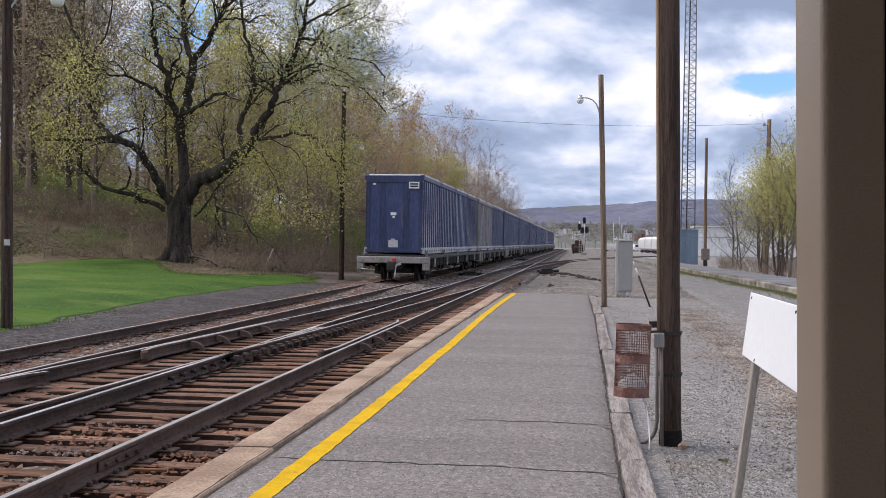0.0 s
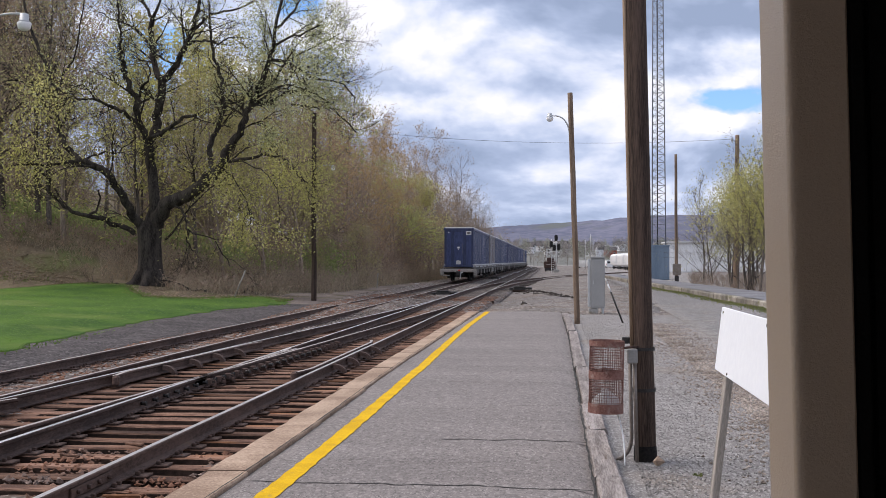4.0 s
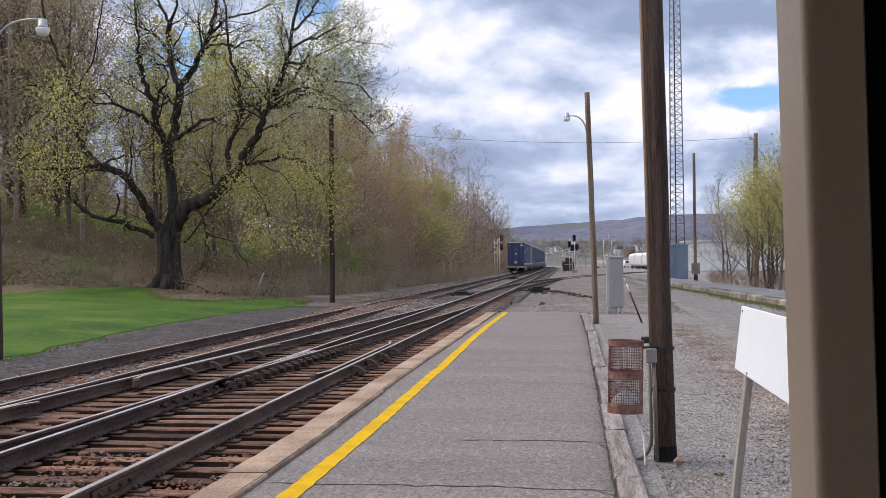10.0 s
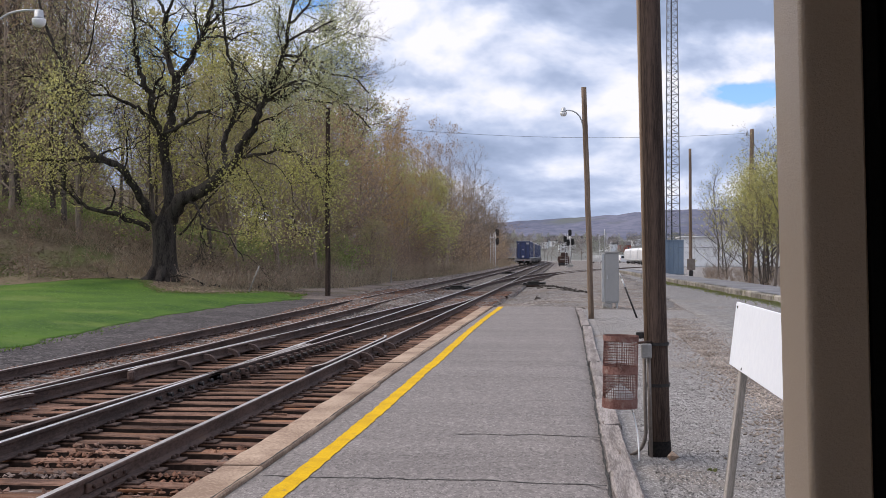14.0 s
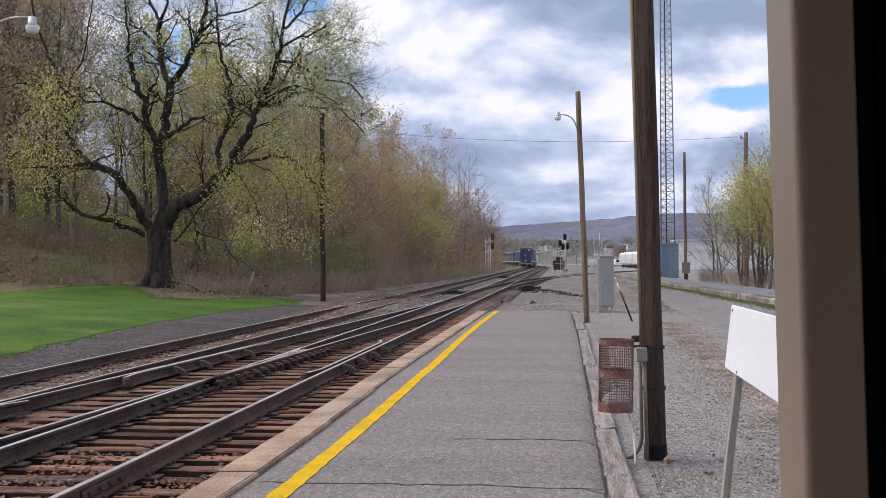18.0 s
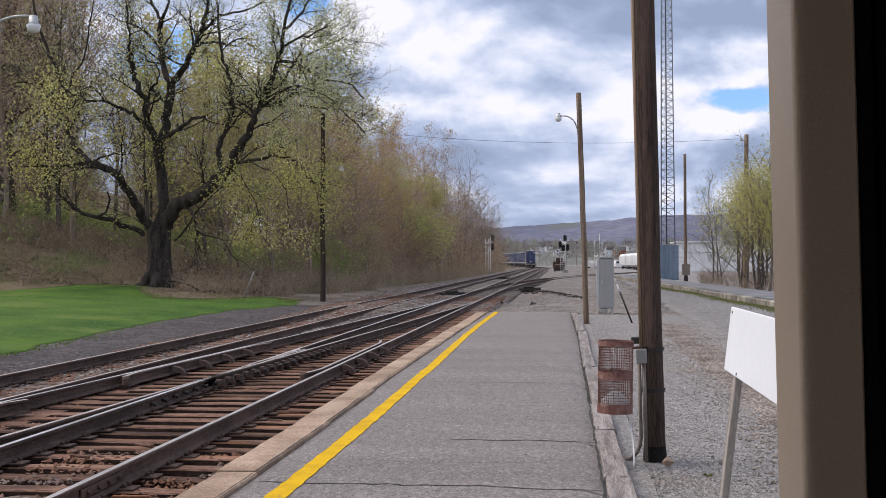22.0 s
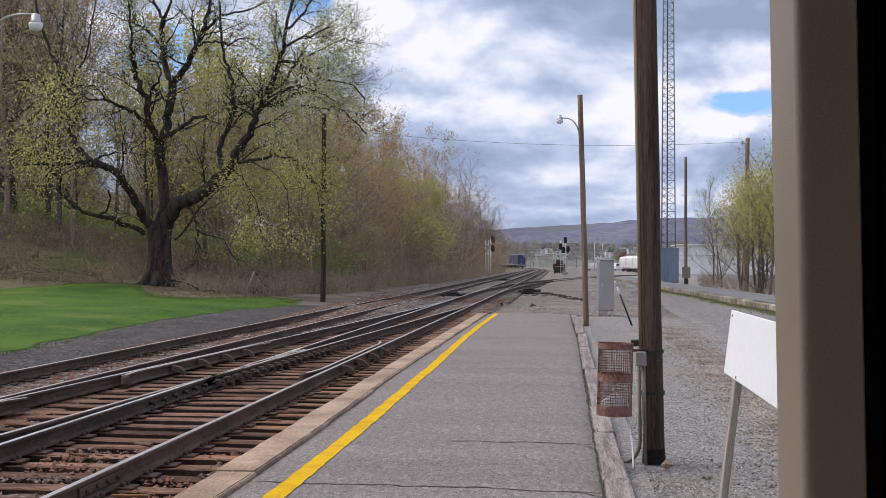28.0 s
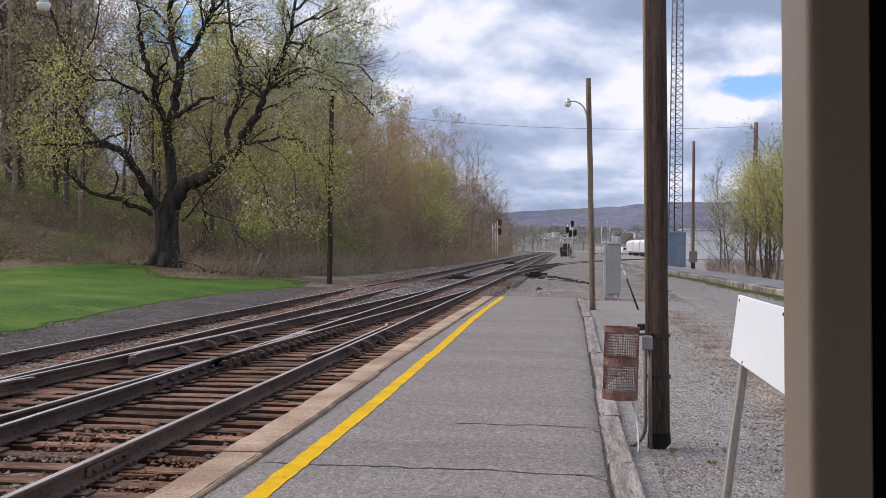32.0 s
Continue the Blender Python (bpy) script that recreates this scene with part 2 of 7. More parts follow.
GREY_CONCRETE = mat("grey_concrete", (0.27, 0.26, 0.24), (0.38, 0.37, 0.345), 0.9, 0, 1.2, 40, 0.4, (0.2, 0.17, 0.13), 0.6, 2, rand=0.1)
GREY_TIMBER = mat("weathered_timber", (0.15, 0.128, 0.117), (0.36, 0.322, 0.30), 0.9, 0, 2, 14, 0.6, (0.13, 0.10, 0.085), 0.62, 4, rand=0.12, stretch=(5, 0.5, 5))
TIE_WOOD = mat("tie_wood", (0.075, 0.042, 0.031), (0.27, 0.158, 0.11), 0.92, 0, 1.3, 14, 0.8, (0.24, 0.115, 0.06), 0.60, 0.8, rand=0.45, stretch=(0.6, 5, 5))
RAIL = mat("rail_rust", (0.058, 0.040, 0.034), (0.132, 0.089, 0.074), 0.9, 0.0, 3, 40, 0.3, (0.15, 0.095, 0.065), 0.66, 6, stretch=(1, 0.3, 1))
RAIL_TOP = mat("rail_running_face", (0.62, 0.60, 0.60), (0.86, 0.84, 0.84), 0.40, 1.0, 4, 40, 0.05, stretch=(1, 0.2, 1))
RAIL_DULL = mat("rail_dull_face", (0.34, 0.30, 0.28), (0.50, 0.455, 0.43), 0.55, 0.6, 4, 40, 0.1, stretch=(1, 0.2, 1))
RAIL_WORN = mat("rail_worn_face", (0.38, 0.355, 0.34), (0.52, 0.49, 0.475), 0.5, 0.85, 4, 40, 0.1, stretch=(1, 0.2, 1))
STEEL_BROWN = mat("brown_steel", (0.065, 0.046, 0.038), (0.13, 0.092, 0.075), 0.75, 0.2, 6, 60, 0.3)
BLACK_STEEL = mat("dark_steel", (0.022, 0.021, 0.021), (0.05, 0.046, 0.043), 0.6, 0.3, 4, 50, 0.2)
BALLAST = mat("ballast_stone", (0.045, 0.036, 0.031), (0.20, 0.165, 0.145), 0.95, 0, 0.7, 14, 1.0, (0.17, 0.10, 0.07), 0.60, 0.9, dist=0.05, spread=0.2)
speckle(BALLAST, 16, (0.36, 0.32, 0.295), (0.035, 0.028, 0.025), 0.25, 0.4, 0.15)
STONE = mat("loose_stone", (0.13, 0.09, 0.075), (0.29, 0.225, 0.19), 0.9, 0, 1.0, 20, 0.3, (0.22, 0.115, 0.075), 0.46, 0.8, island=True)
GRAVEL = mat("gravel", (0.145, 0.135, 0.128), (0.315, 0.297, 0.283), 0.95, 0, 9.0, 55, 0.5, (0.22, 0.185, 0.155), 0.60, 0.3, dist=0.02, spread=0.22)
speckle(GRAVEL, 115, (0.46, 0.44, 0.42), (0.12, 0.11, 0.104), 0.14, 0.4, 0.10)
GRAVEL_STONE = mat("gravel_stone", (0.15, 0.14, 0.133), (0.29, 0.275, 0.263), 0.92, 0, 1.0, 20, 0.3, island=True)
DIRT = mat("dirt", (0.10, 0.078, 0.050), (0.20, 0.158, 0.104), 0.95, 0, 0.3, 6, 0.8, (0.105, 0.118, 0.045), 0.60, 0.22, dist=0.05)
GRASS = mat("grass_turf", (0.024, 0.068, 0.008), (0.078, 0.150, 0.018), 0.85, 0, 0.35, 24, 0.5, (0.098, 0.15, 0.028), 0.58, 0.22, dist=0.03, spread=0.22)
DRY_BLADE = leafy("dry_grass_blade", (0.12, 0.15, 0.04), (0.24, 0.24, 0.09), 0.4)
BLADE = leafy("grass_blade", (0.085, 0.165, 0.02), (0.17, 0.275, 0.05), 0.5)
BARK_DARK = mat("dark_bark", (0.018, 0.015, 0.013), (0.095, 0.080, 0.068), 0.95, 0, 1.2, 10, 0.9, stretch=(3, 3, 0.6), dist=0.06)
OAK_BARK = mat("rugged_bark", (0.022, 0.018, 0.016), (0.098, 0.082, 0.070), 0.95, 0, 1.2, 10, 1.0, stretch=(3, 3, 0.6), dist=0.1)
BARK_GREY = mat("grey_bark", (0.15, 0.122, 0.10), (0.36, 0.30, 0.25), 0.95, 0, 0.6, 8, 0.4, rand=0.3, stretch=(2, 2, 0.5))
BARK_MID = mat("mid_bark", (0.05, 0.042, 0.036), (0.17, 0.14, 0.118), 0.95, 0, 0.6, 8, 0.4, rand=0.3, stretch=(2, 2, 0.5))
BARK_TALL = mat("woodland_bark", (0.075, 0.062, 0.052), (0.22, 0.185, 0.155), 0.95, 0, 0.6, 8, 0.4, rand=0.3, stretch=(2, 2, 0.5))
BARK_BROWN = mat("brown_bark", (0.18, 0.14, 0.11), (0.38, 0.30, 0.235), 0.95, 0, 0.6, 8, 0.4, rand=0.25, stretch=(2, 2, 0.5))
DRY_TWIG = mat("dry_twig", (0.24, 0.19, 0.13), (0.46, 0.37, 0.265), 0.95, 0, 0.6, 8, 0.2)
LEAF_YELLOW = leafy("young_leaf", (0.36, 0.345, 0.10), (0.58, 0.55, 0.22), 0.6)
LEAF_GREEN = leafy("green_leaf", (0.21, 0.255, 0.085), (0.33, 0.385, 0.14), 0.65)
LEAF_OLIVE = leafy("olive_leaf", (0.29, 0.265, 0.115), (0.46, 0.415, 0.20))
LEAF_LIME = leafy("lime_leaf", (0.33, 0.35, 0.09), (0.50, 0.52, 0.17), 0.6)
BUD = leafy("brown_bud", (0.29, 0.205, 0.125), (0.45, 0.335, 0.215), 0.45)
BUD_ORANGE = leafy("orange_bud", (0.34, 0.225, 0.105), (0.50, 0.345, 0.17), 0.5)
# young oak leaf against the sky: its back light is put into the pale colour
LEAF_PALE = leafy("backlit_pale_leaf", (0.34, 0.36, 0.17), (0.54, 0.56, 0.31), 0.6)
TWIG_RED = leafy("reddish_twig_tips", (0.25, 0.175, 0.125), (0.39, 0.28, 0.205), 0.4)
DEAD_LEAF = leafy("dead_leaf", (0.20, 0.145, 0.095), (0.38, 0.29, 0.20), 0.4)
VERGE = mat("verge_dirt", (0.12, 0.096, 0.081), (0.27, 0.215, 0.18), 0.95, 0, 0.3, 7, 0.8, (0.12, 0.10, 0.06), 0.58, 0.4, dist=0.05)
LANE = mat("packed_lane", (0.12, 0.114, 0.11), (0.27, 0.257, 0.248), 0.93, 0, 3.0, 34, 0.6, (0.20, 0.18, 0.155), 0.58, 0.25, spread=0.22)
YARD = mat("yard_dirt", (0.088, 0.078, 0.071), (0.26, 0.237, 0.218), 0.95, 0, 2.2, 24, 0.35, (0.16, 0.125, 0.10), 0.54, 0.35, dist=0.03, spread=0.2)
speckle(YARD, 26, (0.37, 0.34, 0.31), (0.08, 0.068, 0.06), 0.18, 0.2, 0.18)
speckle(LANE, 40, (0.36, 0.345, 0.335), (0.09, 0.085, 0.08), 0.15, 0.12, 0.14, (1, 0.4, 1))
CINDER = mat("dark_cinder", (0.032, 0.028, 0.028), (0.10, 0.088, 0.086), 0.95, 0, 1.5, 16, 0.7, dist=0.03, spread=0.22)
speckle(CINDER, 42, (0.17, 0.152, 0.15), (0.02, 0.018, 0.018), 0.16, 0.5, 0.18)
OLD_KERB = mat("old_kerb", (0.15, 0.135, 0.115), (0.34, 0.31, 0.265), 0.95, 0, 1.2, 14, 0.6, (0.11, 0.105, 0.055), 0.60, 2.2, rand=0.25)
CLOD = mat("dark_clod", (0.025, 0.021, 0.018), (0.07, 0.058, 0.05), 0.95, 0, 2, 16, 0.5, island=True)
YARD_STONE = mat("yard_stone", (0.15, 0.128, 0.112), (0.36, 0.318, 0.285), 0.92, 0, 1.0, 20, 0.3, island=True)
ROUGH_STONE = mat("rough_stone", (0.17, 0.135, 0.11), (0.42, 0.36, 0.31), 0.92, 0, 1.0, 20, 0.3, island=True)
POLE_WOOD = mat("pole_wood", (0.028, 0.020, 0.016), (0.110, 0.076, 0.060), 0.85, 0, 1.5, 22, 0.6, (0.125, 0.083, 0.066), 0.66, 5, rand=0.15, stretch=(9, 9, 0.35))
POLE_PALE = mat("pale_pole_wood", (0.12, 0.085, 0.060), (0.28, 0.205, 0.15), 0.85, 0, 1.5, 22, 0.5, (0.10, 0.07, 0.05), 0.62, 4, rand=0.1, stretch=(9, 9, 0.35))
GUARD_TAN = mat("tan_cable_guard", (0.22, 0.15, 0.10), (0.35, 0.255, 0.175), 0.8, 0, 2, 20, 0.2, stretch=(4, 4, 0.4))
CONDUIT = mat("painted_conduit", (0.15, 0.125, 0.105), (0.24, 0.205, 0.18), 0.6, 0.1, 3, 30, 0.1)
# creosoted tie sides, darkened further for the shade in the gaps between ties
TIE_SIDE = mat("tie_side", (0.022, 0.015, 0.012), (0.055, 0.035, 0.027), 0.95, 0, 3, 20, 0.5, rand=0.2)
FAR_TIE = mat("far_tie", (0.085, 0.07, 0.062), (0.19, 0.16, 0.14), 0.95, 0, 0.5, 9, 0.3)
# leaf and twig of the valley trees, paled and greyed to stand for haze
FAR_LEAF = leafy("hazed_far_leaf", (0.22, 0.225, 0.185), (0.32, 0.32, 0.25), 0.4)
FAR_TWIG = leafy("hazed_far_twig", (0.20, 0.185, 0.175), (0.31, 0.285, 0.265), 0.3)
GALV = mat("galvanised_steel", (0.40, 0.41, 0.41), (0.52, 0.53, 0.53), 0.5, 0.5, 3, 40, 0.1, (0.36, 0.34, 0.31), 0.66, 4)
GREY_PAINT = mat("grey_paint", (0.26, 0.26, 0.25), (0.335, 0.33, 0.32), 0.55, 0.0, 0.6, 40, 0.05)
BLUE_GREY = mat("blue_grey_paint", (0.13, 0.185, 0.25), (0.20, 0.265, 0.34), 0.55, 0.2, 1.0, 20, 0.1, stretch=(1, 1, 0.3))
BASKET_RUST = mat("rusted_mesh", (0.15, 0.068, 0.054), (0.28, 0.155, 0.13), 0.8, 0.1, 7, 70, 0.4, (0.30, 0.22, 0.19), 0.62, 12)
WHITE_BOARD = mat("white_board", (0.80, 0.83, 0.88), (0.85, 0.88, 0.92), 0.45, 0, 1, 20, 0.03)
GREY_WOOD = mat("grey_stake", (0.24, 0.22, 0.195), (0.40, 0.365, 0.33), 0.9, 0, 4, 40, 0.4, stretch=(6, 6, 0.6))
BEIGE = mat("beige_enamel", (0.37, 0.295, 0.225), (0.40, 0.32, 0.245), 0.42, 0, 3, 260, 0.4, dist=0.003)
BLACK_RUBBER = mat("black_rubber", (0.004, 0.004, 0.004), (0.007, 0.007, 0.007), 0.8, 0, 4, 60, 0.1)
BLACK_RUBBER.node_tree.nodes["Principled BSDF"].inputs["Specular IOR Level"].default_value = 0.08
# faded rib paint, lightened to carry the sunlit highlights of the ribs
RIB_LIT = mat("lit_worn_rib_paint", (0.16, 0.17, 0.24), (0.46, 0.47, 0.53), 0.5, 0, 1.2, 10, 0.1, rand=0.2, stretch=(1, 1, 0.2))
BLUE = mat("blue_container_paint", (0.020, 0.031, 0.088), (0.050, 0.070, 0.165), 0.5, 0.0, 0.8, 12, 0.15, (0.10, 0.095, 0.115), 0.68, 1.5, rand=0.2, stretch=(1, 1, 0.25))
GREY_BLUE = mat("faded_container_paint", (0.12, 0.115, 0.125), (0.24, 0.22, 0.21), 0.55, 0.0, 0.8, 12, 0.15, (0.15, 0.105, 0.08), 0.58, 1.2, rand=0.15, stretch=(1, 1, 0.25))
SILVER = mat("worn_silver_sill", (0.30, 0.30, 0.31), (0.52, 0.52, 0.53), 0.6, 0.2, 1.5, 14, 0.2, (0.16, 0.13, 0.11), 0.62, 2.5, rand=0.1)
CAR_GREY = mat("flatcar_grey", (0.20, 0.185, 0.17), (0.36, 0.335, 0.31), 0.75, 0.1, 1, 14, 0.2, (0.13, 0.10, 0.085), 0.6, 2, rand=0.1)
WHITE = mat("white_paint", (0.70, 0.70, 0.69), (0.82, 0.82, 0.81), 0.55, 0, 1, 20, 0.05)
DIRTY_WHITE = mat("dirty_white", (0.42, 0.42, 0.41), (0.58, 0.58, 0.57), 0.6, 0, 0.7, 8, 0.1, (0.3, 0.27, 0.24), 0.63, 1)
RED = mat("red_paint", (0.42, 0.03, 0.025), (0.55, 0.06, 0.05), 0.5, 0, 2, 30, 0.05)
RUST = mat("rust", (0.05, 0.033, 0.028), (0.115, 0.072, 0.058), 0.9, 0.1, 1.5, 15, 0.5)
# bare woods, with the blue of the distant haze mixed into the base colour
HILL = mat("hazed_wooded_hill", (0.095, 0.103, 0.150), (0.165, 0.168, 0.220), 1.0, 0, 0.006, 0.05, 0, (0.115, 0.125, 0.12), 0.60, 0.005)
# valley scrub, its green greyed by painted-in haze
FAR_FIELD = mat("hazed_far_scrub", (0.135, 0.14, 0.125), (0.20, 0.20, 0.18), 1.0, 0, 0.01, 0.2, 0)
ROOF_DARK = mat("dark_roof", (0.07, 0.065, 0.065), (0.13, 0.12, 0.12), 0.9, 0, 0.5, 5, 0.1)
BRICK_RED = mat("red_siding", (0.26, 0.09, 0.07), (0.34, 0.13, 0.10), 0.9, 0, 0.5, 5, 0.1)
GLASS_DARK = mat("dark_glass", (0.02, 0.022, 0.025), (0.03, 0.033, 0.037), 0.12, 0, 2, 5, 0)


# ---- building helpers
class Shape:
    """Collects vertices and faces for one mesh."""

    def __init__(self):
        self.v, self.f, self.m, self.smooth = [], [], [], []

    def add(self, verts, faces, m=0, smooth=False):
        n = len(self.v)
        self.v.extend(verts)
        self.f.extend([tuple(n + i for i in f) for f in faces])
        self.m.extend([m] * len(faces))
        self.smooth.extend([smooth] * len(faces))
        return self

    def box(self, x0, x1, y0, y1, z0, z1, c=0.0, m=0, mx=None):
        """A box with its edges chamfered by c."""
        if c <= 0:
            vs = [(x, y, z) for x in (x0, x1) for y in (y0, y1) for z in (z0, z1)]
            fs = [(0, 1, 3, 2), (4, 6, 7, 5), (0, 4, 5, 1), (2, 3, 7, 6), (0, 2, 6, 4), (1, 5, 7, 3)]
        else:
            vs, ix = [], {}
            lo, hi = (x0, y0, z0), (x1, y1, z1)
            for i in range(8):
                s = [(i >> k) & 1 for k in range(3)]
                for a in range(3):
                    p = []
                    for k in range(3):
                        e = hi[k] if s[k] else lo[k]
                        p.append(e if k == a else (e - c if s[k] else e + c))
                    ix[i, a] = len(vs)
                    vs.append(tuple(p))
            fs = []
            for a in range(3):
                b, d = (a + 1) % 3, (a + 2) % 3
                for s in (0, 1):
                    base = s << a
                    q = [ix[base, a], ix[base | 1 << b, a], ix[base | 1 << b | 1 << d, a], ix[base | 1 << d, a]]
                    fs.append(tuple(q if s else q[::-1]))
                for sb in (0, 1):
                    for sd in (0, 1):
                        lo_i = (sb << b) | (sd << d)
                        hi_i = lo_i | 1 << a
                        q = [ix[lo_i, b], ix[hi_i, b], ix[hi_i, d], ix[lo_i, d]]
                        fs.append(tuple(q if sb == sd else q[::-1]))
            for i in range(8):
                q = (ix[i, 0], ix[i, 1], ix[i, 2])
                fs.append(q if bin(i).count("1") % 2 else q[::-1])
        if mx is not None:
            vs = [tuple(mx @ Vector(p)) for p in vs]
        return self.add(vs, fs, m)

    def tube(self, pts, radii, n=8, m=0, cap=True, smooth=True):
        """A round bar through the points, with a radius at each."""
        vs, fs = [], []
        P = [Vector(p) for p in pts]
        k = len(P)
        up = None
        for i in range(k):
            d = (P[min(i + 1, k - 1)] - P[max(i - 1, 0)])
            d = d.normalized() if d.length > 1e-9 else Vector((0, 0, 1))
            if up is None:
                a = Vector((1, 0, 0)) if abs(d.x) < 0.8 else Vector((0, 1, 0))
                up = (a - d * a.dot(d)).normalized()
            else:
                up = (up - d * up.dot(d))
                up = up.normalized() if up.length > 1e-6 else d.orthogonal().normalized()
            s = d.cross(up)
            r = radii[i] if hasattr(radii, "__len__") else radii
            for j in range(n):
                t = 2 * math.pi * j / n
                vs.append(tuple(P[i] + (up * math.cos(t) + s * math.sin(t)) * r))
        for i in range(k - 1):
            for j in range(n):
                j2 = (j + 1) % n
                fs.append((i * n + j, i * n + j2, (i + 1) * n + j2, (i + 1) * n + j))
        self.add(vs, fs, m, smooth)
        if cap and n > 2:
            b = len(self.v) - len(vs)
            self.f.append(tuple(b + j for j in range(n))[::-1])
            self.f.append(tuple(b + (k - 1) * n + j for j in range(n)))
            self.m.extend([m, m])
            self.smooth.extend([False, False])
        return self

    def sweep(self, profile, path, mats=None, close=True):
        """A profile (x, z) carried along a path of (x, y, z) points, kept upright."""
        n, k = len(profile), len(path)
        vs, fs, ms = [], [], []
        for i in range(k):
            a, b = path[max(i - 1, 0)], path[min(i + 1, k - 1)]
            dx, dy = b[0] - a[0], b[1] - a[1]
            l = math.hypot(dx, dy) or 1
            rx, ry = dy / l, -dx / l
            for (u, w) in profile:
                vs.append((path[i][0] + rx * u, path[i][1] + ry * u, path[i][2] + w))
        for i in range(k - 1):
            for j in range(n if close else n - 1):
                j2 = (j + 1) % n
                fs.append((i * n + j, (i + 1) * n + j, (i + 1) * n + j2, i * n + j2))
                ms.append(mats[j] if mats else 0)
        if close:
            fs.append(tuple(range(n)))
            fs.append(tuple((k - 1) * n + j for j in range(n))[::-1])
            ms.extend([0, 0])
        n0 = len(self.v)
        self.v.extend(vs)
        self.f.extend([tuple(n0 + i for i in f) for f in fs])
        self.m.extend(ms)
        self.smooth.extend([False] * len(fs))
        return self

    def mesh(self, name, mats):
        me = bpy.data.meshes.new(name)
        me.from_pydata(self.v, [], self.f)
        for mt in mats:
            me.materials.append(mt)
        if len(mats) > 1:
            me.polygons.foreach_set("material_index", self.m)
        if any(self.smooth):
            me.polygons.foreach_set("use_smooth", self.smooth)
        me.update()
        return me


def part(name, shape, material, parent=None, label="", at=None):
    """One mesh object, under a thing or a part."""
    mats = material if isinstance(material, (list, tuple)) else [material]
    ob = new(name, shape if isinstance(shape, bpy.types.Mesh) else shape.mesh(name, mats))
    if parent is not None:
        ob.parent = parent
    if at is not None:
        ob.matrix_basis = at
    if label:
        ob["label"] = label
    return ob


def thing(name, m, label, category, group="", kind=""):
    ob = new(name)
    ob.empty_display_size = 0.2
    ob.matrix_basis = m
    return tagged(ob, label, category, group, kind)


def structure(name, shape, material, label, category=""):
    return tagged(part(name, shape, material), label, category or name.replace("_", " "), kind="structure")


def fbm(x, y, s=1.0, o=4):
    return noise.fractal(Vector((x * s, y * s, 1.3)), 1.0, 2.0, o)


# ---- the lie of the land: the railway runs along +y, z = 0 is the top of the rails and the platform
def bend(y):
    """How far the main tracks have swung to the side at a distance y: dead straight, then a long bend."""
    s = -0.0045 * max(y - 60, 0)
    return s - (max(y - 305, 0) ** 2) / 926 if y < 480 else s - 33.07 - (y - 480) * 0.378


def step(a, b, x):
    t = min(max((x - a) / (b - a), 0), 1)
    return t * t * (3 - 2 * t)


def edge_of_woods(y):
    x = -14.0 - 27.0 * (1 - step(46, 63, y)) + 2.0 * step(70, 150, y)
    return min(x, -0.056 * y - 1.0) if y > 170 else x


def ground_z(x, y):
    z = -0.10 - 0.26 * step(-2.3 + 1.5 * step(38.6, 42, y), -2.6, x)
    if x < -9.2:
        z += 0.14 * step(-9.2, -10.6, x)
    lawn = max(-10.4 - x, 0)
    z += 0.037 * min(lawn, 11) * step(120, 40, y)
    bank = max(edge_of_woods(y) - 1.0 - x, 0)
    z += min(0.225 * bank, 12.5) * (0.12 + 0.88 * step(240, 160, y)) * step(700, 420, y)
    z += 0.33 * step(45, 56, y) * step(-13, -19, x) * step(-29, -23, x) * step(120, 80, y)
    if x > 11.5:
        z += 0.25 * step(11.5, 13, x) * step(150, 110, y)
    z += 0.05 * fbm(x, y, 0.2) * step(3.0, 5.5, abs(x + 5.5) - 2.5 if x < 0 else 0.0 + abs(x))
    return z


def spaced(lo, hi, fine0, fine1, st, growth=1.35):
    v, x, d = [], fine0, st
    while x <= fine1:
        v.append(x)
        x += st
    d = st
    while v[-1] < hi:
        d *= growth
        v.append(min(v[-1] + d, hi))
    d = st
    while v[0] > lo:
        d *= growth
        v.insert(0, max(v[0] - d, lo))
    return v


def sheet(xs, ys, zf):
    s = Shape()
    n = len(ys)
    s.v = [(x, y, zf(x, y)) for x in xs for y in ys]
    s.f = [(i * n + j, (i + 1) * n + j, (i + 1) * n + j + 1, i * n + j + 1) for i in range(len(xs) - 1) for j in range(n - 1)]
    s.m, s.smooth = [0] * len(s.f), [True] * len(s.f)
    return s


GX = spaced(-2600, 2600, -70, 40, 1.5)
GY = spaced(-400, 4700, -12, 170, 2.0)
land = sheet(GX, GY, ground_z)
land.m = [int(all(land.v[k][0] < -12.5 and 36 < land.v[k][1] < 430 for k in f)) for f in land.f]
structure("ground", land, [GRAVEL, DIRT], "grey gravel and stony dirt beside the railway", "gravel ground")


# woodland floor and lawn lie on the ground as sheets of their own
def strip(xf0, xf1, y0, y1, nx, ny, lift, jag=0.0):
    s = Shape()
    for i in range(nx + 1):
        for j in range(ny + 1):
            y = y0 + (y1 - y0) * j / ny
            a, b = xf0(y), xf1(y)
            if jag:
                b += jag * fbm(y, 3.0, 0.9)
            e = 0.05 / max(b - a, 0.2)
            x = a + (b - a) * (0 if i == 0 else 1 if i == nx else e + (1 - 2 * e) * (i - 1) / (nx - 2))
            s.v.append((x, y, ground_z(x, y) + (lift if 0 < i < nx and 0 < j < ny else -0.12)))
    n = ny + 1
    s.f = [(i * n + j, (i + 1) * n + j, (i + 1) * n + j + 1, i * n + j + 1) for i in range(nx) for j in range(ny)]
    s.m, s.smooth = [0] * len(s.f), [True] * len(s.f)
    return s


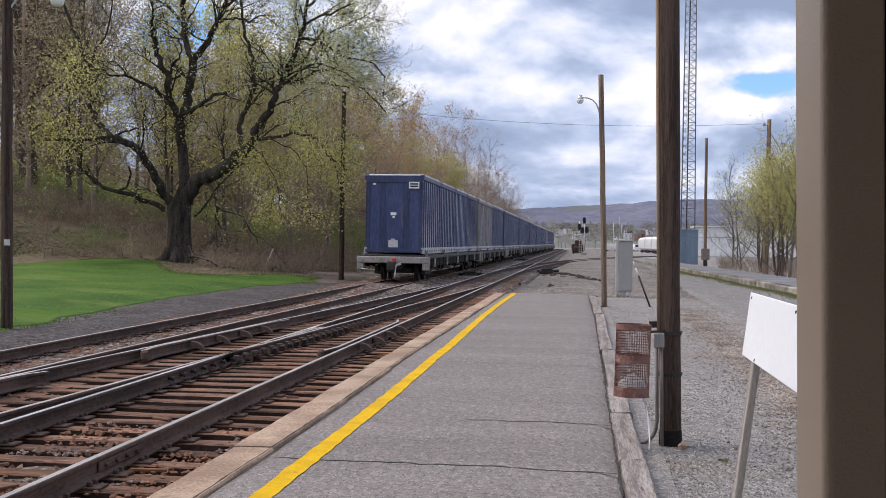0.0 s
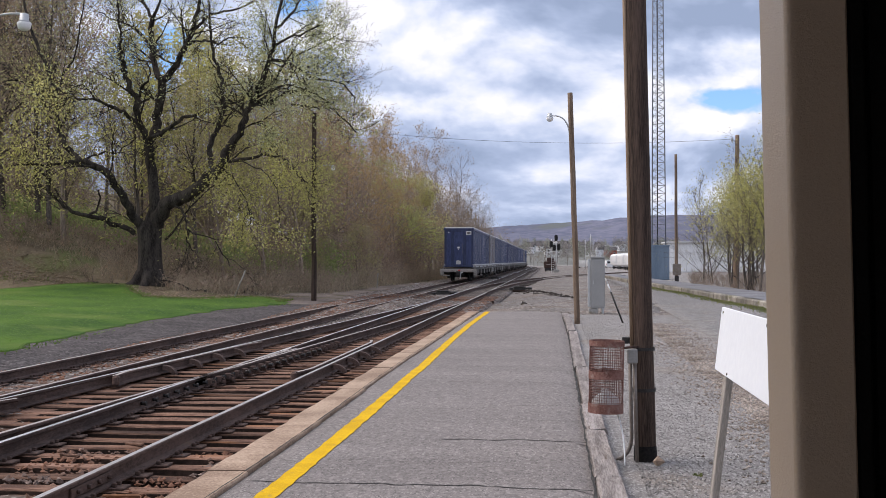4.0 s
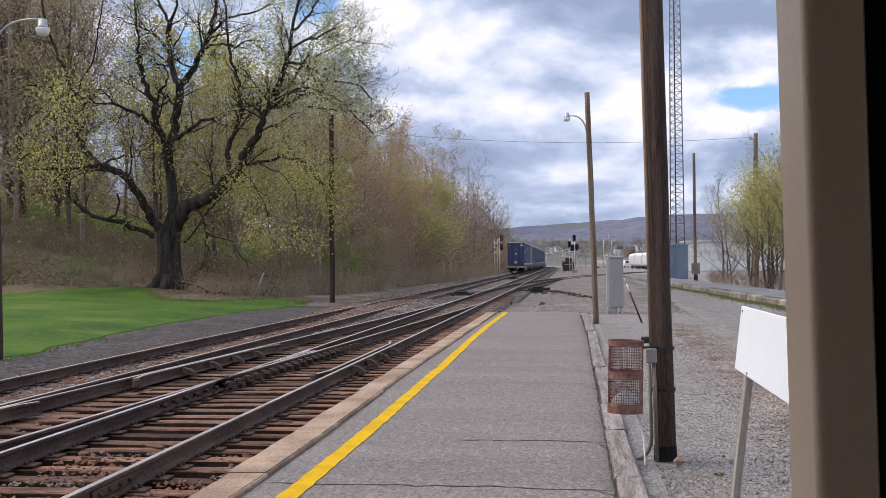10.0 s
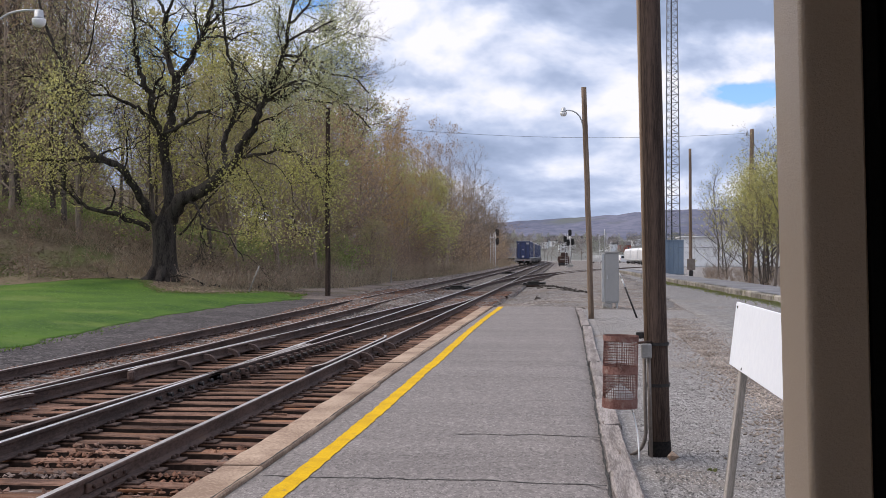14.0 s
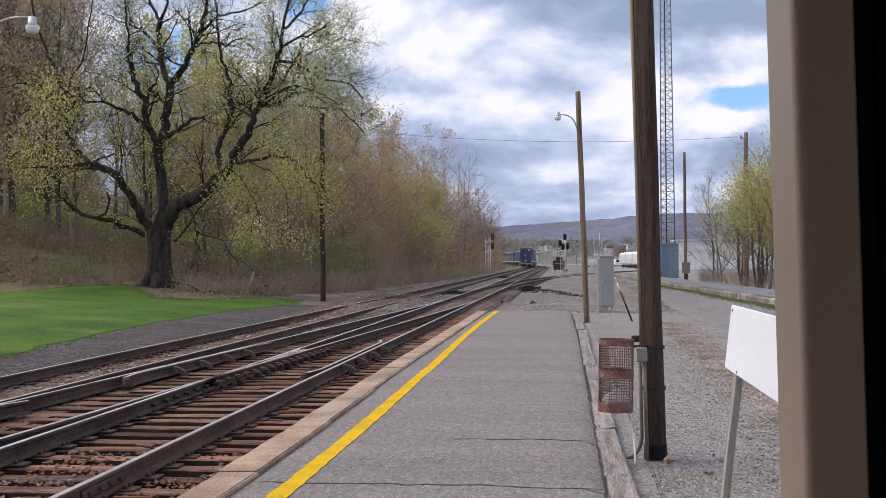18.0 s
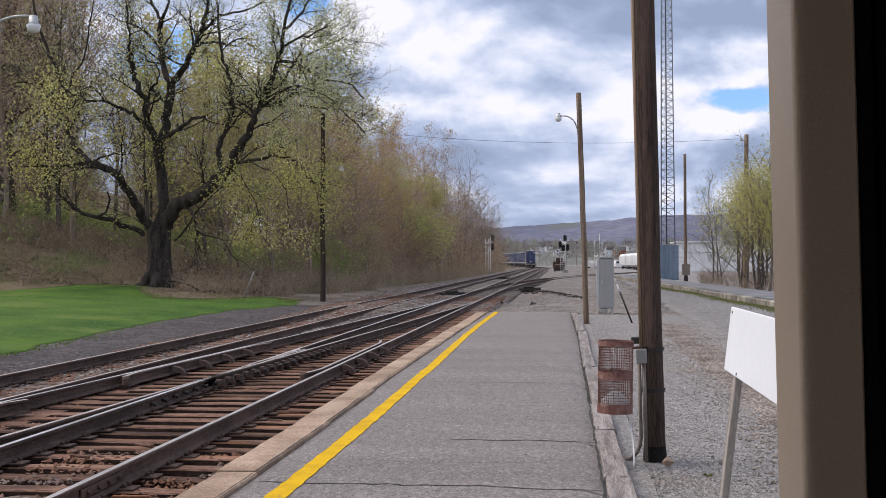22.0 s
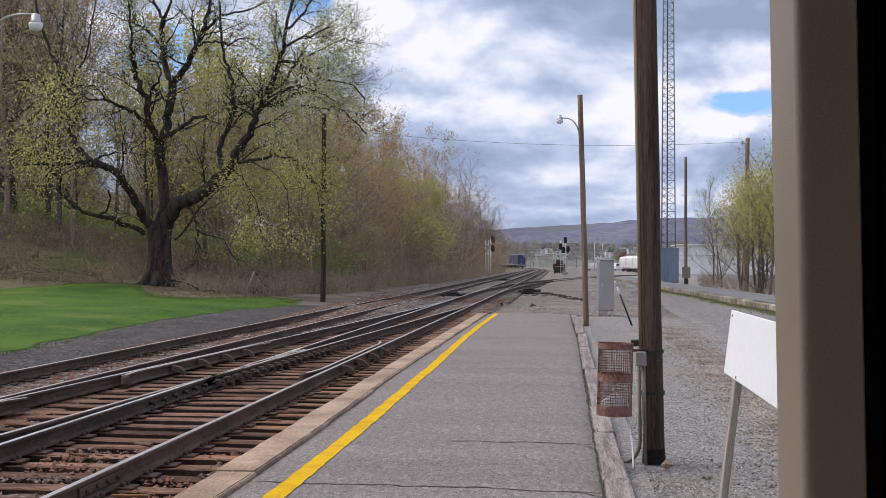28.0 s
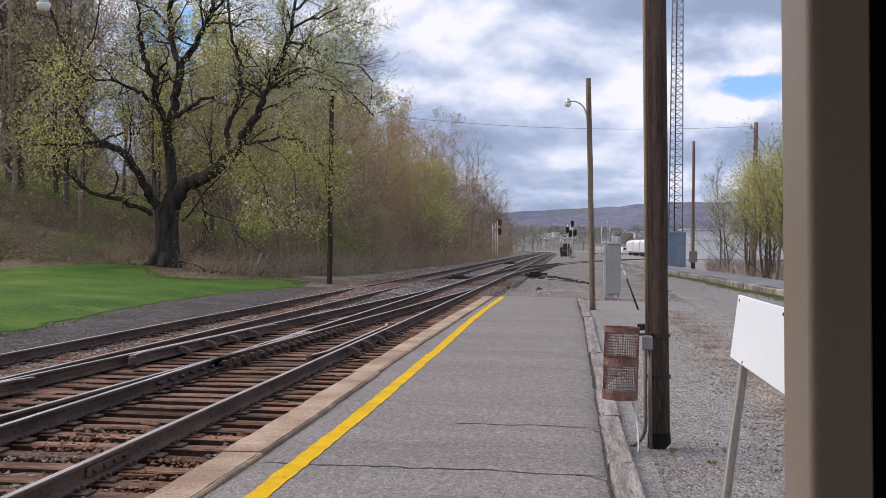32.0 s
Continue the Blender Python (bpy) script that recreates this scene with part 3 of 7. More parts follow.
structure("woodland_floor", strip(lambda y: -140, lambda y: max(edge_of_woods(y) + 1.2, -14.0 if y > 38 else -90), 10, 420, 90, 205, 0.08, 0.8), DIRT,
          "brown leaf litter and dirt under the trees", "woodland floor")
def lawn_edge(y):
    return -11.35 - 1.05 * step(20, 34, y) + 0.75 * step(41, 50, y)


structure("dirt_verge", strip(lambda y: edge_of_woods(y) - 1.5, lambda y: -10.3 + bend(y), 46, 400, 14, 130, 0.05, 0.3), VERGE,
          "bare brown dirt verge between the tracks and the wood", "dirt")


def lawn_far(x):
    """Where the mown grass gives out: a bay of bare ground before the old tree."""
    return 55.0 - 8.0 * math.exp(-((x + 17.0) / 3.3) ** 2) - 4.5 * step(-14, -11.8, x) + 1.1 * fbm(x, 4, 0.5)


lawn = Shape()
LN, LM = 60, 90
for i in range(LN + 1):
    for j in range(LM + 1):
        v = j / LM
        u = 1 - (1 - i / LN) ** 1.6
        x = -52 + 40 * u
        y = 4 + (lawn_far(x) - 4) * v
        b = lawn_edge(y) + 0.22 * fbm(y, 3.0, 0.9)
        x = -52 + (b + 52) * u
        rim = i in (0, LN) or j in (0, LM)
        lawn.v.append((x, y, ground_z(x, y) + (-0.12 if rim else 0.05 + 0.09 * step(0, 1.6, b - x))))
lawn.f = [(i * (LM + 1) + j, (i + 1) * (LM + 1) + j, (i + 1) * (LM + 1) + j + 1, i * (LM + 1) + j + 1) for i in range(LN) for j in range(LM)]
lawn.m, lawn.smooth = [0] * len(lawn.f), [True] * len(lawn.f)
structure("lawn", lawn, GRASS, "mown bright green lawn beside the tracks", "lawn")


structure("cinder_shoulder", strip(lambda y: lawn_edge(y) - 0.5, lambda y: -9.1, 4, 62, 6, 90, 0.035, 0.1), CINDER, "dark cinder shoulder between the lawn and the track", "cinder")


def scatter(n, place, size, seed, squash=0.7):
    """Many loose stones as eight-sided lumps in one mesh. place(rng, n) gives their x, y, z."""
    rng = np.random.default_rng(seed)
    P = place(rng, n)
    n = len(P)
    base = np.array([(1, 0, 0), (-1, 0, 0), (0, 1, 0), (0, -1, 0), (0, 0, 1), (0, 0, -1)], float)
    fc = np.array([(0, 2, 4), (2, 1, 4), (1, 3, 4), (3, 0, 4), (2, 0, 5), (1, 2, 5), (3, 1, 5), (0, 3, 5)])
    r = size * rng.uniform(0.55, 1.25, n)[:, None, None]
    V = base[None] * rng.uniform(0.65, 1.2, (n, 6, 3)) + rng.normal(0, 0.22, (n, 6, 3))
    a = rng.uniform(0, 6.28, n)
    c, sn = np.cos(a)[:, None], np.sin(a)[:, None]
    X, Y = V[..., 0] * c - V[..., 1] * sn, V[..., 0] * sn + V[..., 1] * c
    V = np.stack([X, Y, V[..., 2] * squash], -1) * r + P[:, None, :]
    F = fc[None] + (np.arange(n) * 6)[:, None, None]
    me = bpy.data.meshes.new("stones")
    me.from_pydata(V.reshape(-1, 3).tolist(), [], F.reshape(-1, 3).tolist())
    return me


def stuff(name, me, material, label, category, parent=None):
    for mt in (material if isinstance(material, (list, tuple)) else [material]):
        me.materials.append(mt)
    ob = new(name, me)
    if parent is not None:
        ob.parent = parent
        ob["kind"] = "stuff"
        return ob
    return tagged(ob, label, category, kind="stuff")


# ---- trackbed
def bed_z(x, y):
    z = -0.325 + 0.03 * fbm(x, y, 1.7) + 0.03 * step(-6.0, -6.4, x)
    z += 0.085 * step(-6.2, -6.9, x) + 0.10 * step(11.0, 8.6, y) * step(-6.4, -5.9, x) * (0.6 + fbm(x, y, 0.7))
    z += 0.05 * max(fbm(x + 40, y, 0.35), 0) + 0.155 * step(34, 46, y)
    z -= 0.25 * step(-9.5, -10.6, x) + 0.3 * step(-3.05, -2.8, x) * step(38, 39, y)
    return z


structure("trackbed", sheet([-10.8 + 0.2 * i for i in range(41)], [1 + 0.25 * i for i in range(210)], bed_z), BALLAST,
          "brown and grey crushed stone ballast under the tracks", "ballast")
structure("trackbed_beyond", strip(lambda y: -10.7 + bend(y), lambda y: -2.7 + bend(y), 53, 470, 14, 120, 0.165), BALLAST,
          "grey crushed stone ballast under the distant tracks", "ballast")


def cribs(rng, n):
    y = 6 + 54 * rng.random(n) ** 2.0
    x = -10.1 + 7.15 * rng.random(n)
    keep = rng.random(n) < np.where(x < -6.4, 1.0, 0.45 + 0.55 * (np.sin(x * 2.1 + y * 0.9) > 0.1))
    x, y = x[keep], y[keep]
    return np.stack([x, y, [bed_z(a, b) + 0.005 for a, b in zip(x, y)]], 1)


def between(rng, n):
    y = 26 + 95 * rng.random(n) ** 1.3
    x = rng.uniform(-7.0, -5.45, n) - 0.0045 * np.maximum(y - 60, 0)
    return np.stack([x, y, [bed_z(a, b) + 0.02 if b < 53 else ground_z(a, b) + 0.19 for a, b in zip(x, y)]], 1)


stuff("grey_ballast", scatter(9000, between, 0.042, 6), YARD_STONE, "pale grey crushed stone between the two tracks", "ballast")
stuff("ballast_stones", scatter(24000, cribs, 0.033, 5), STONE, "loose brown and grey ballast stones between the ties", "ballast")


# ---- the tracks
GAUGE = 1.505                      # between the middles of the rail heads
RIGHT_1, LEFT_1 = -3.78, -3.78 - GAUGE
RIGHT_2, LEFT_2 = -7.10, -7.10 - GAUGE
HEAD = [(-0.036, -0.008), (-0.027, 0), (0.027, 0), (0.036, -0.008), (0.036, -0.032), (0.010, -0.046), (0.010, -0.128), (0.070, -0.152),
        (0.070, -0.165), (-0.070, -0.165), (-0.070, -0.152), (-0.010, -0.128), (-0.010, -0.046), (-0.036, -0.032)]
HEAD_FACES = [0, 1, 0] + [0] * 11


def crossover_left(y):
    d = 50 - y
    return LEFT_1 - (0.0488 * d - 0.12 * step(0, 8, d)) if d > 0 else LEFT_1


def run(xf, y0, y1, st=1.0, dz=0.0):
    n = max(int((y1 - y0) / st), 1)
    return [(xf(y0 + (y1 - y0) * i / n), y0 + (y1 - y0) * i / n, dz) for i in range(n + 1)]


def rail(path, parent, top=RAIL_TOP, label=""):
    return part("rail", Shape().sweep(HEAD, path, HEAD_FACES), [RAIL, top], parent, label)


track_1 = thing("railway_track", pose(0, 0, 0), "rusty rails on weathered brown wooden ties, with a turnout", "railway track", "tracks", "structure")
track_2 = thing("railway_track", pose(0, 0, 0), "rusty rails on wooden ties in stone ballast", "railway track", "tracks", "structure")
rail(run(lambda y: RIGHT_1 + bend(y), -8, 470, 4), track_1, RAIL_WORN)
rail(run(lambda y: LEFT_1 + bend(y), -8, 470, 4), track_1, RAIL_TOP, "bright-topped rail")
rail(run(crossover_left, -8, 49.6), track_1)
rail(run(lambda y: crossover_left(y) + GAUGE, -8, 49.6), track_1, RAIL_DULL, "dull brown rail")
rail(run(lambda y: RIGHT_2 + bend(y), -8, 470, 4), track_2, RAIL_DULL)
rail(run(lambda y: LEFT_2 + bend(y), -8, 470, 4), track_2, RAIL_DULL)

# the siding that swings away past the platform's end
track_3 = thing("railway_track", pose(0, 0, 0), "brown siding rails curving away over gravel", "railway track", "tracks", "structure")


def siding(y):
    return -4.53 + bend(y) + max(y - 62, 0) ** 2 / 826


for side in (-0.5, 0.5):
    rail(run(lambda y: siding(y) + side * GAUGE, 62, 185, 2), track_3, RAIL_DULL)


# guard rails beside the running rails, opposite the frog, with flared ends and braces
def guard(xf, y0, y1, side, parent):
    pts = [(xf(y) + side * (0.115 + 0.10 * max(0, (abs(2 * (y - y0) / (y1 - y0) - 1) - 0.82) / 0.18)), y, 0.012)
           for y in [y0 + (y1 - y0) * i / 24 for i in range(25)]]
    g = part("guard_rail", Shape().sweep(HEAD, pts, HEAD_FACES), [RAIL, RAIL_DULL], parent, "guard rail with flared ends")
    x, y, _ = pts[0]
    part("end_block", Shape().box(-0.052, 0.052, -0.05, 0.12, -0.14, 0.014, 0.028), RAIL, g, "blunt flared end", pose(x + side * 0.03, y, 0, 0, 0, side * 12))
    return g


def braces(xf, ys, side, parent):
    s = Shape()
    for i in range(7):       # a curved strut from the rail's neck down to the tie
        a = math.pi / 2 * i / 6
        s.v += [(side * (0.04 + 0.22 * math.sin(a)), w, -0.012 - 0.15 * (1 - math.cos(a))) for w in (-0.06, 0.06)]
        s.v += [(side * (0.03 + 0.165 * math.sin(a)), w, -0.085 - 0.085 * (1 - math.cos(a))) for w in (-0.06, 0.06)]
    for i in range(6):
        k = 4 * i
        s.f += [(k, k + 1, k + 5, k + 4), (k + 2, k + 6, k + 7, k + 3), (k, k + 4, k + 6, k + 2), (k + 1, k + 3, k + 7, k + 5)]
    s.m, s.smooth = [0] * len(s.f), [False] * len(s.f)
    me = s.mesh("rail_brace", [RAIL])
    for y in ys:
        ob = new("rail_brace", me)
        ob.parent, ob.matrix_basis = parent, pose(xf(y), y, 0)


guard(lambda y: RIGHT_1, 17.2, 24.4, -1, track_1)
braces(lambda y: RIGHT_1, [18.9, 20.2, 21.5, 22.8], 1, track_1)
guard(crossover_left, 16.4, 23.6, 1, track_1)
braces(lambda y: crossover_left(y) + 0.14, [18.4, 19.6, 20.8, 22.0], 1, track_1)
guard(crossover_left, 9.5, 13.6, 1, track_1)

# the frog, its wing rails and the bolted fillers
frog = Shape()
FY = 19.2
for sgn, xf in ((1, lambda y: LEFT_1), (-1, lambda y: crossover_left(y) + GAUGE)):
    pts = [(xf(y) + sgn * 0.12 * step(FY - 1.5, FY - 0.2, y) + sgn * 0.06 * step(FY + 1.8, FY + 2.6, y), y, 0.004) for y in [FY - 3 + 0.25 * i for i in range(24)]]
    frog.sweep(HEAD, pts, HEAD_FACES)
part("frog", frog, [RAIL, RAIL_DULL], track_1, "bolted steel frog with wing rails")
bolt = Shape().tube([(0, 0, 0), (0.05, 0, 0)], 0.022, 6).tube([(0.05, 0, 0), (0.075, 0, 0)], 0.034, 6).mesh("bolt", [BLACK_STEEL])
for i in range(22):
    y = 14.0 + 0.42 * i
    ob = new("bolt", bolt)
    ob.parent, ob.matrix_basis = track_1, pose(max(LEFT_1, crossover_left(y) + GAUGE) + 0.02 + (0.12 if y > 18 else 0), y, -0.085)


# filler blocks and clips that hold the rails apart beyond the frog
clip = Shape().box(-0.05, 0.07, -0.06, 0.06, -0.15, -0.03, 0.012).box(0.05, 0.15, -0.035, 0.035, -0.165, -0.10, 0.01).tube([(0.02, 0, -0.09), (0.11, 0, -0.055), (0.15, 0, -0.13)], 0.016, 5).mesh("rail_clip", [RAIL])
for i in range(20):
    y = 16.6 + 0.42 * i
    ob = new("rail_clip", clip)
    ob.parent, ob.matrix_basis = track_1, pose(max(LEFT_1, crossover_left(y) + GAUGE) + 0.095, y, -0.015) @ Matrix.Diagonal((0.8, 0.7, 0.85, 1))


# ties: three shared meshes of unequal wear, each tie an object
def tie_mesh(length, seed):
    rng = random.Random(seed)
    s = Shape()
    n = 8
    for i in range(n + 1):
        x = -length / 2 + length * i / n
        w, h = 0.112 + rng.uniform(-0.008, 0.006), rng.uniform(-0.010, 0.004)
        s.v += [(x, -w, -0.17), (x, -w + rng.uniform(0, 0.01), -0.015 + h), (x, -w + 0.02, h), (x, w - 0.02, h + rng.uniform(-0.006, 0.004)),
                (x, w - rng.uniform(0, 0.01), -0.015 + h), (x, w, -0.17)]
    for i in range(n):
        for j in range(5):
            s.f.append((6 * i + j, 6 * i + j + 1, 6 * i + j + 7, 6 * i + j + 6))
            # tops take the wood colour, sides and ends the one with shade in it
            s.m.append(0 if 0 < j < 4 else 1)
    s.f += [tuple(range(5, -1, -1)), tuple(6 * n + j for j in range(6))]
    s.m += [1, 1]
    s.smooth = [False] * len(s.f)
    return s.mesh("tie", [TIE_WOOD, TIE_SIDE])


LENGTHS = [2.85, 3.2, 3.7, 4.2]
TIES = {l: [tie_mesh(l, k) for k in range(4)] for l in LENGTHS}
plate = Shape().box(-0.195, 0.195, -0.09, 0.09, 0, 0.022, 0.006)
for u, w in ((-0.1, -0.05), (-0.1, 0.05), (0.1, -0.05), (0.1, 0.05)):
    plate.box(u - 0.022, u + 0.022, w - 0.015, w + 0.015, 0.02, 0.058, 0.007)
PLATE = plate.mesh("tie_plate", [RAIL])
TIE_TOP = -0.187
rt = random.Random(4)


def lay_tie(x0, x1, y, parent, dz=0.0):
    want = x1 - x0
    l = min(LENGTHS, key=lambda q: abs(q - want))
    ob = new("tie", rt.choice(TIES[l]))
    ob.parent = parent
    ob.matrix_basis = pose((x0 + x1) / 2, y, TIE_TOP + dz + rt.uniform(-0.006, 0.004), 0, 0, rt.uniform(-0.7, 0.7)) @ Matrix.Diagonal((want / l, 1, 1, 1))


def lay_plate(x, y, parent):
    ob = new("tie_plate", PLATE)
    ob.parent, ob.matrix_basis = parent, pose(x, y, TIE_TOP, 0, 0, rt.uniform(-1, 1))


y = 5.2
while y < 60:
    left = -5.95 if y > 50 else min(crossover_left(y) - 0.45, -5.95)
    lay_tie(max(left, -7.5), -2.98 - rt.uniform(0, 0.12), y, track_1)
    if y < 34:
        for x in (RIGHT_1, LEFT_1, crossover_left(y) + GAUGE):
            lay_plate(x, y, track_1)
    y += 0.51 + rt.uniform(-0.025, 0.025)
y = 8.4
while y < 66:
    lay_tie(-9.28, -6.45, y, track_2, -0.012)
    if y < 34:
        lay_plate(LEFT_2, y, track_2)
    y += 0.52 + rt.uniform(-0.02, 0.02)

# far ties, joined, one mesh for each track
for xf, y0, y1, par in ((lambda y: -4.53 + bend(y), 60, 320, track_1), (lambda y: -7.85 + bend(y), 66, 320, track_2), (siding, 90, 180, track_3)):
    s = Shape()
    y = y0
    while y < y1:
        s.box(xf(y) - 1.35, xf(y) + 1.35, y - 0.11, y + 0.11, -0.33, -0.19)
        y += 0.53
    stuff("far_ties", s.mesh("far_ties", []), FAR_TIE, "", "", par)

# ---- platform
def plat_right(y):
    return 0.295 - 0.11 * step(24, 40, y)


def plat_left(y):
    return -2.51 - 0.10 * step(9, 19, y)


def plat_z(x, y):
    return 0.004 * fbm(x, y, 0.45) + 0.001 * fbm(x, y, 2.1, 2) - 0.012 * step(0.0, 0.35, x)


pl = Shape()
NX, NY = 18, 110
for i in range(NX + 1):
    for j in range(NY + 1):
        y = -4 + (38.75 + 4) * j / NY
        x0 = plat_left(y)
        x = x0 + (plat_right(y) - x0) * i / NX
        pl.v.append((x, y + (0.04 * fbm(x, 9, 1.3) if j == NY else 0), plat_z(x, y) - (0.03 if i in (0, NX) else 0)))
n = NY + 1
pl.f = [(i * n + j, (i + 1) * n + j, (i + 1) * n + j + 1, i * n + j + 1) for i in range(NX) for j in range(NY)]
pl.m, pl.smooth = [0] * len(pl.f), [True] * len(pl.f)
end = [i * n + NY for i in range(NX + 1)]
base = len(pl.v)
for k in end:
    pl.v.append((pl.v[k][0], pl.v[k][1] + 0.05, -0.3))
for i in range(NX):
    pl.f.append((end[i], end[i + 1], base + i + 1, base + i))
    pl.m.append(0), pl.smooth.append(False)
platform = structure("platform_pavement", pl, ASPHALT, "weathered grey asphalt station platform with cracks", "platform")


def ribbon(pts, width, lift, seed, jitter=(0.6, 1.3)):
    """A thin uneven strip lying on the platform."""
    rng = random.Random(seed)
    s = Shape()
    for i, (x, y) in enumerate(pts):
        a, b = pts[max(i - 1, 0)], pts[min(i + 1, len(pts) - 1)]
        l = math.hypot(b[0] - a[0], b[1] - a[1])
        nx, ny = (b[1] - a[1]) / l, -(b[0] - a[0]) / l
        w = width * rng.uniform(*jitter) / 2 if seed else width / 2
        for sg in (-1, 1):
            u, v = x + sg * nx * w, y + sg * ny * w
            s.v.append((u, v, plat_z(u, v) + lift))
    s.f = [(2 * i, 2 * i + 1, 2 * i + 3, 2 * i + 2) for i in range(len(pts) - 1)]
    s.m, s.smooth = [0] * len(s.f), [False] * len(s.f)
    return s


line = [(-2.11 - 0.20 * step(11, 31, y) + 0.022 * fbm(1, y, 0.35) + 0.004 * fbm(5, y, 1.6), y) for y in [-3 + 0.14 * i for i in range(298)]]
part("safety_line", ribbon(line, 0.162, 0.006, 11, (0.88, 1.08)), YELLOW, platform, "worn yellow painted safety line")
FAINT = [(9.7, -2.3, -0.2, 0.006), (12.3, -2.4, 0.3, 0.008), (14.9, -2.4, 0.3, 0.008), (18.6, -2.4, 0.2, 0.012), (22.1, -2.4, 0.25, 0.014), (26.4, -2.3, 0.2, 0.014), (31.5, -2.3, 0.2, 0.018), (34.5, -2.3, 0.2, 0.018), (7.7, -1.0, 0.3, 0.006)]
for y0, x0, x1, w in FAINT + [(8.66, -2.4, 0.28, 0.022), (10.95, -1.1, 0.33, 0.026), (13.6, -0.9, 0.3, 0.012), (16.2, -2.0, 0.2, 0.016), (17.0, -1.8, 0.1, 0.012), (20.4, -2.2, 0.25, 0.016),
                      (24.5, -2.2, 0.2, 0.018), (29, -2.2, 0.2, 0.02)]:
    n = int((x1 - x0) / 0.05)
    pts = [(x0 + (x1 - x0) * i / n, y0 + 0.16 * fbm(x0 + i * 0.05, y0, 0.9) + 0.03 * fbm(i * 0.05, y0, 6)) for i in range(n + 1)]
    part("crack", ribbon(pts, w, 0.004, 3), CRACK, platform, "dark crack in the asphalt")

# concrete edge on the track side, in lengths
kerb = thing("platform_kerb", pose(0, 0, 0), "buff concrete kerb along the platform edge, chipped", "kerb", kind="structure")
y = -3.0
rk = random.Random(2)
while y < 38.5:
    l = min(3.0 + rk.uniform(-0.05, 0.05), 38.7 - y)
    s = Shape()
    n = max(int(l / 0.25), 2)
    path = []
    for i in range(n + 1):
        path.append((0.012 * fbm(3, y + i * 0.25, 1.4), l * i / n, 0.006 * fbm(7, y + i, 0.8)))
    s.sweep([(-0.185, -0.30), (-0.185, -0.03), (-0.16, 0.0), (0.165, 0.004), (0.178, -0.01), (0.178, -0.30)], path)
    part("kerb_stone", s, CONCRETE, kerb, "", pose(plat_left(y + l / 2) - 0.182 + rk.uniform(-0.008, 0.008), y + 0.008, rk.uniform(-0.004, 0.01)))
    y += l + 0.016

seam = [(plat_right(y) - 0.005 + 0.012 * fbm(2, y, 2.2), y) for y in [2 + 0.12 * i for i in range(300)]]
part("seam", ribbon(seam, 0.02, 0.028, 21, (0.2, 1.6)), CRACK, platform, "dark dirt seam along the timbers")
seam = [(plat_left(y) + 0.005 + 0.008 * fbm(4, y, 2.2), y) for y in [2 + 0.12 * i for i in range(300)]]
part("seam", ribbon(seam, 0.014, 0.030, 22, (0.2, 1.6)), CRACK, platform, "dark dirt seam along the kerb")


# old squared timbers along the other edge, each shifted and split
timbers = thing("timber_edging", pose(0, 0, 0), "weathered grey squared timbers edging the platform", "edging", kind="structure")
y = 2.0
while y < 37.4:
    l = 2.35 + rk.uniform(-0.35, 0.35)
    l = min(l, 37.8 - y)
    s = Shape()
    n = 10
    rows = []
    for i in range(n + 1):
        v = l * i / n
        j = lambda a: rk.uniform(-a, a)
        rows += [(-0.125 + j(0.006), v, -0.22), (-0.125 + j(0.01), v, -0.02 + j(0.008)), (-0.105, v, j(0.006)), (-0.03, v, j(0.006)), (0.04, v, j(0.006) - 0.004),
                 (0.11, v, j(0.008)), (0.13 + j(0.01), v, -0.025 + j(0.008)), (0.13, v, -0.22)]
    s.v = rows
    for i in range(n):
        for k in range(7):
            s.f.append((8 * i + k, 8 * i + k + 1, 8 * i + k + 9, 8 * i + k + 8))
    s.f += [tuple(range(7, -1, -1)), tuple(8 * n + k for k in range(8))]
    s.m, s.smooth = [0] * len(s.f), [False] * len(s.f)
    part("timber", s, GREY_TIMBER, timbers, "", pose(plat_right(y) + 0.125 + rk.uniform(-0.015, 0.02), y, 0.012 + rk.uniform(-0.012, 0.012), 0, 0, rk.uniform(-0.4, 0.5)) @ Matrix.Diagonal((0.83, 1, 1, 1)))
    y += l + 0.03


# loose stones on the gravel
def lot(rng, n):
    y = 5 + 45 * rng.random(n) ** 1.8
    x = 0.72 + rng.random(n) ** 1.3 * (0.5 + y * 0.16)
    return np.stack([x, y, [ground_z(a, b) + 0.004 for a, b in zip(x, y)]], 1)


def yard(rng, n):
    y = 39 + 75 * rng.random(n) ** 1.7
    x = -3.1 + 8.9 * rng.random(n) ** 1.25
    return np.stack([x, y, [ground_z(a, b) + 0.005 for a, b in zip(x, y)]], 1)


stuff("gravel_stones", scatter(34000, lot, 0.0092, 9), GRAVEL_STONE, "loose grey gravel stones", "gravel")
stuff("yard_stones", scatter(30000, yard, 0.036, 10), YARD_STONE, "loose brown stones past the platform end", "stones")

def walk_edge(y):
    return 7.95 - 0.034 * (y - 42)


def rough_band(rng, n):
    y = 9.5 + 24 * rng.random(n) ** 1.8
    x = 2.25 + 0.012 * (y - 9) + np.where(rng.random(n) < 0.25, rng.normal(0, 0.25, n), np.abs(rng.normal(0, 0.55, n)))
    return np.stack([x, y, [ground_z(a, b) + 0.008 for a, b in zip(x, y)]], 1)


stuff("rough_stones", scatter(11000, rough_band, 0.020, 12), ROUGH_STONE, "coarse brown and pale stones in a band on the gravel", "stones")
structure("gravel_lane", strip(lambda y: 3.1 + 0.02 * y, lambda y: walk_edge(y) - 0.25, 16, 150, 12, 70, 0.03, 0.3), LANE,
          "smooth packed grey lane beside the raised walk", "lane")

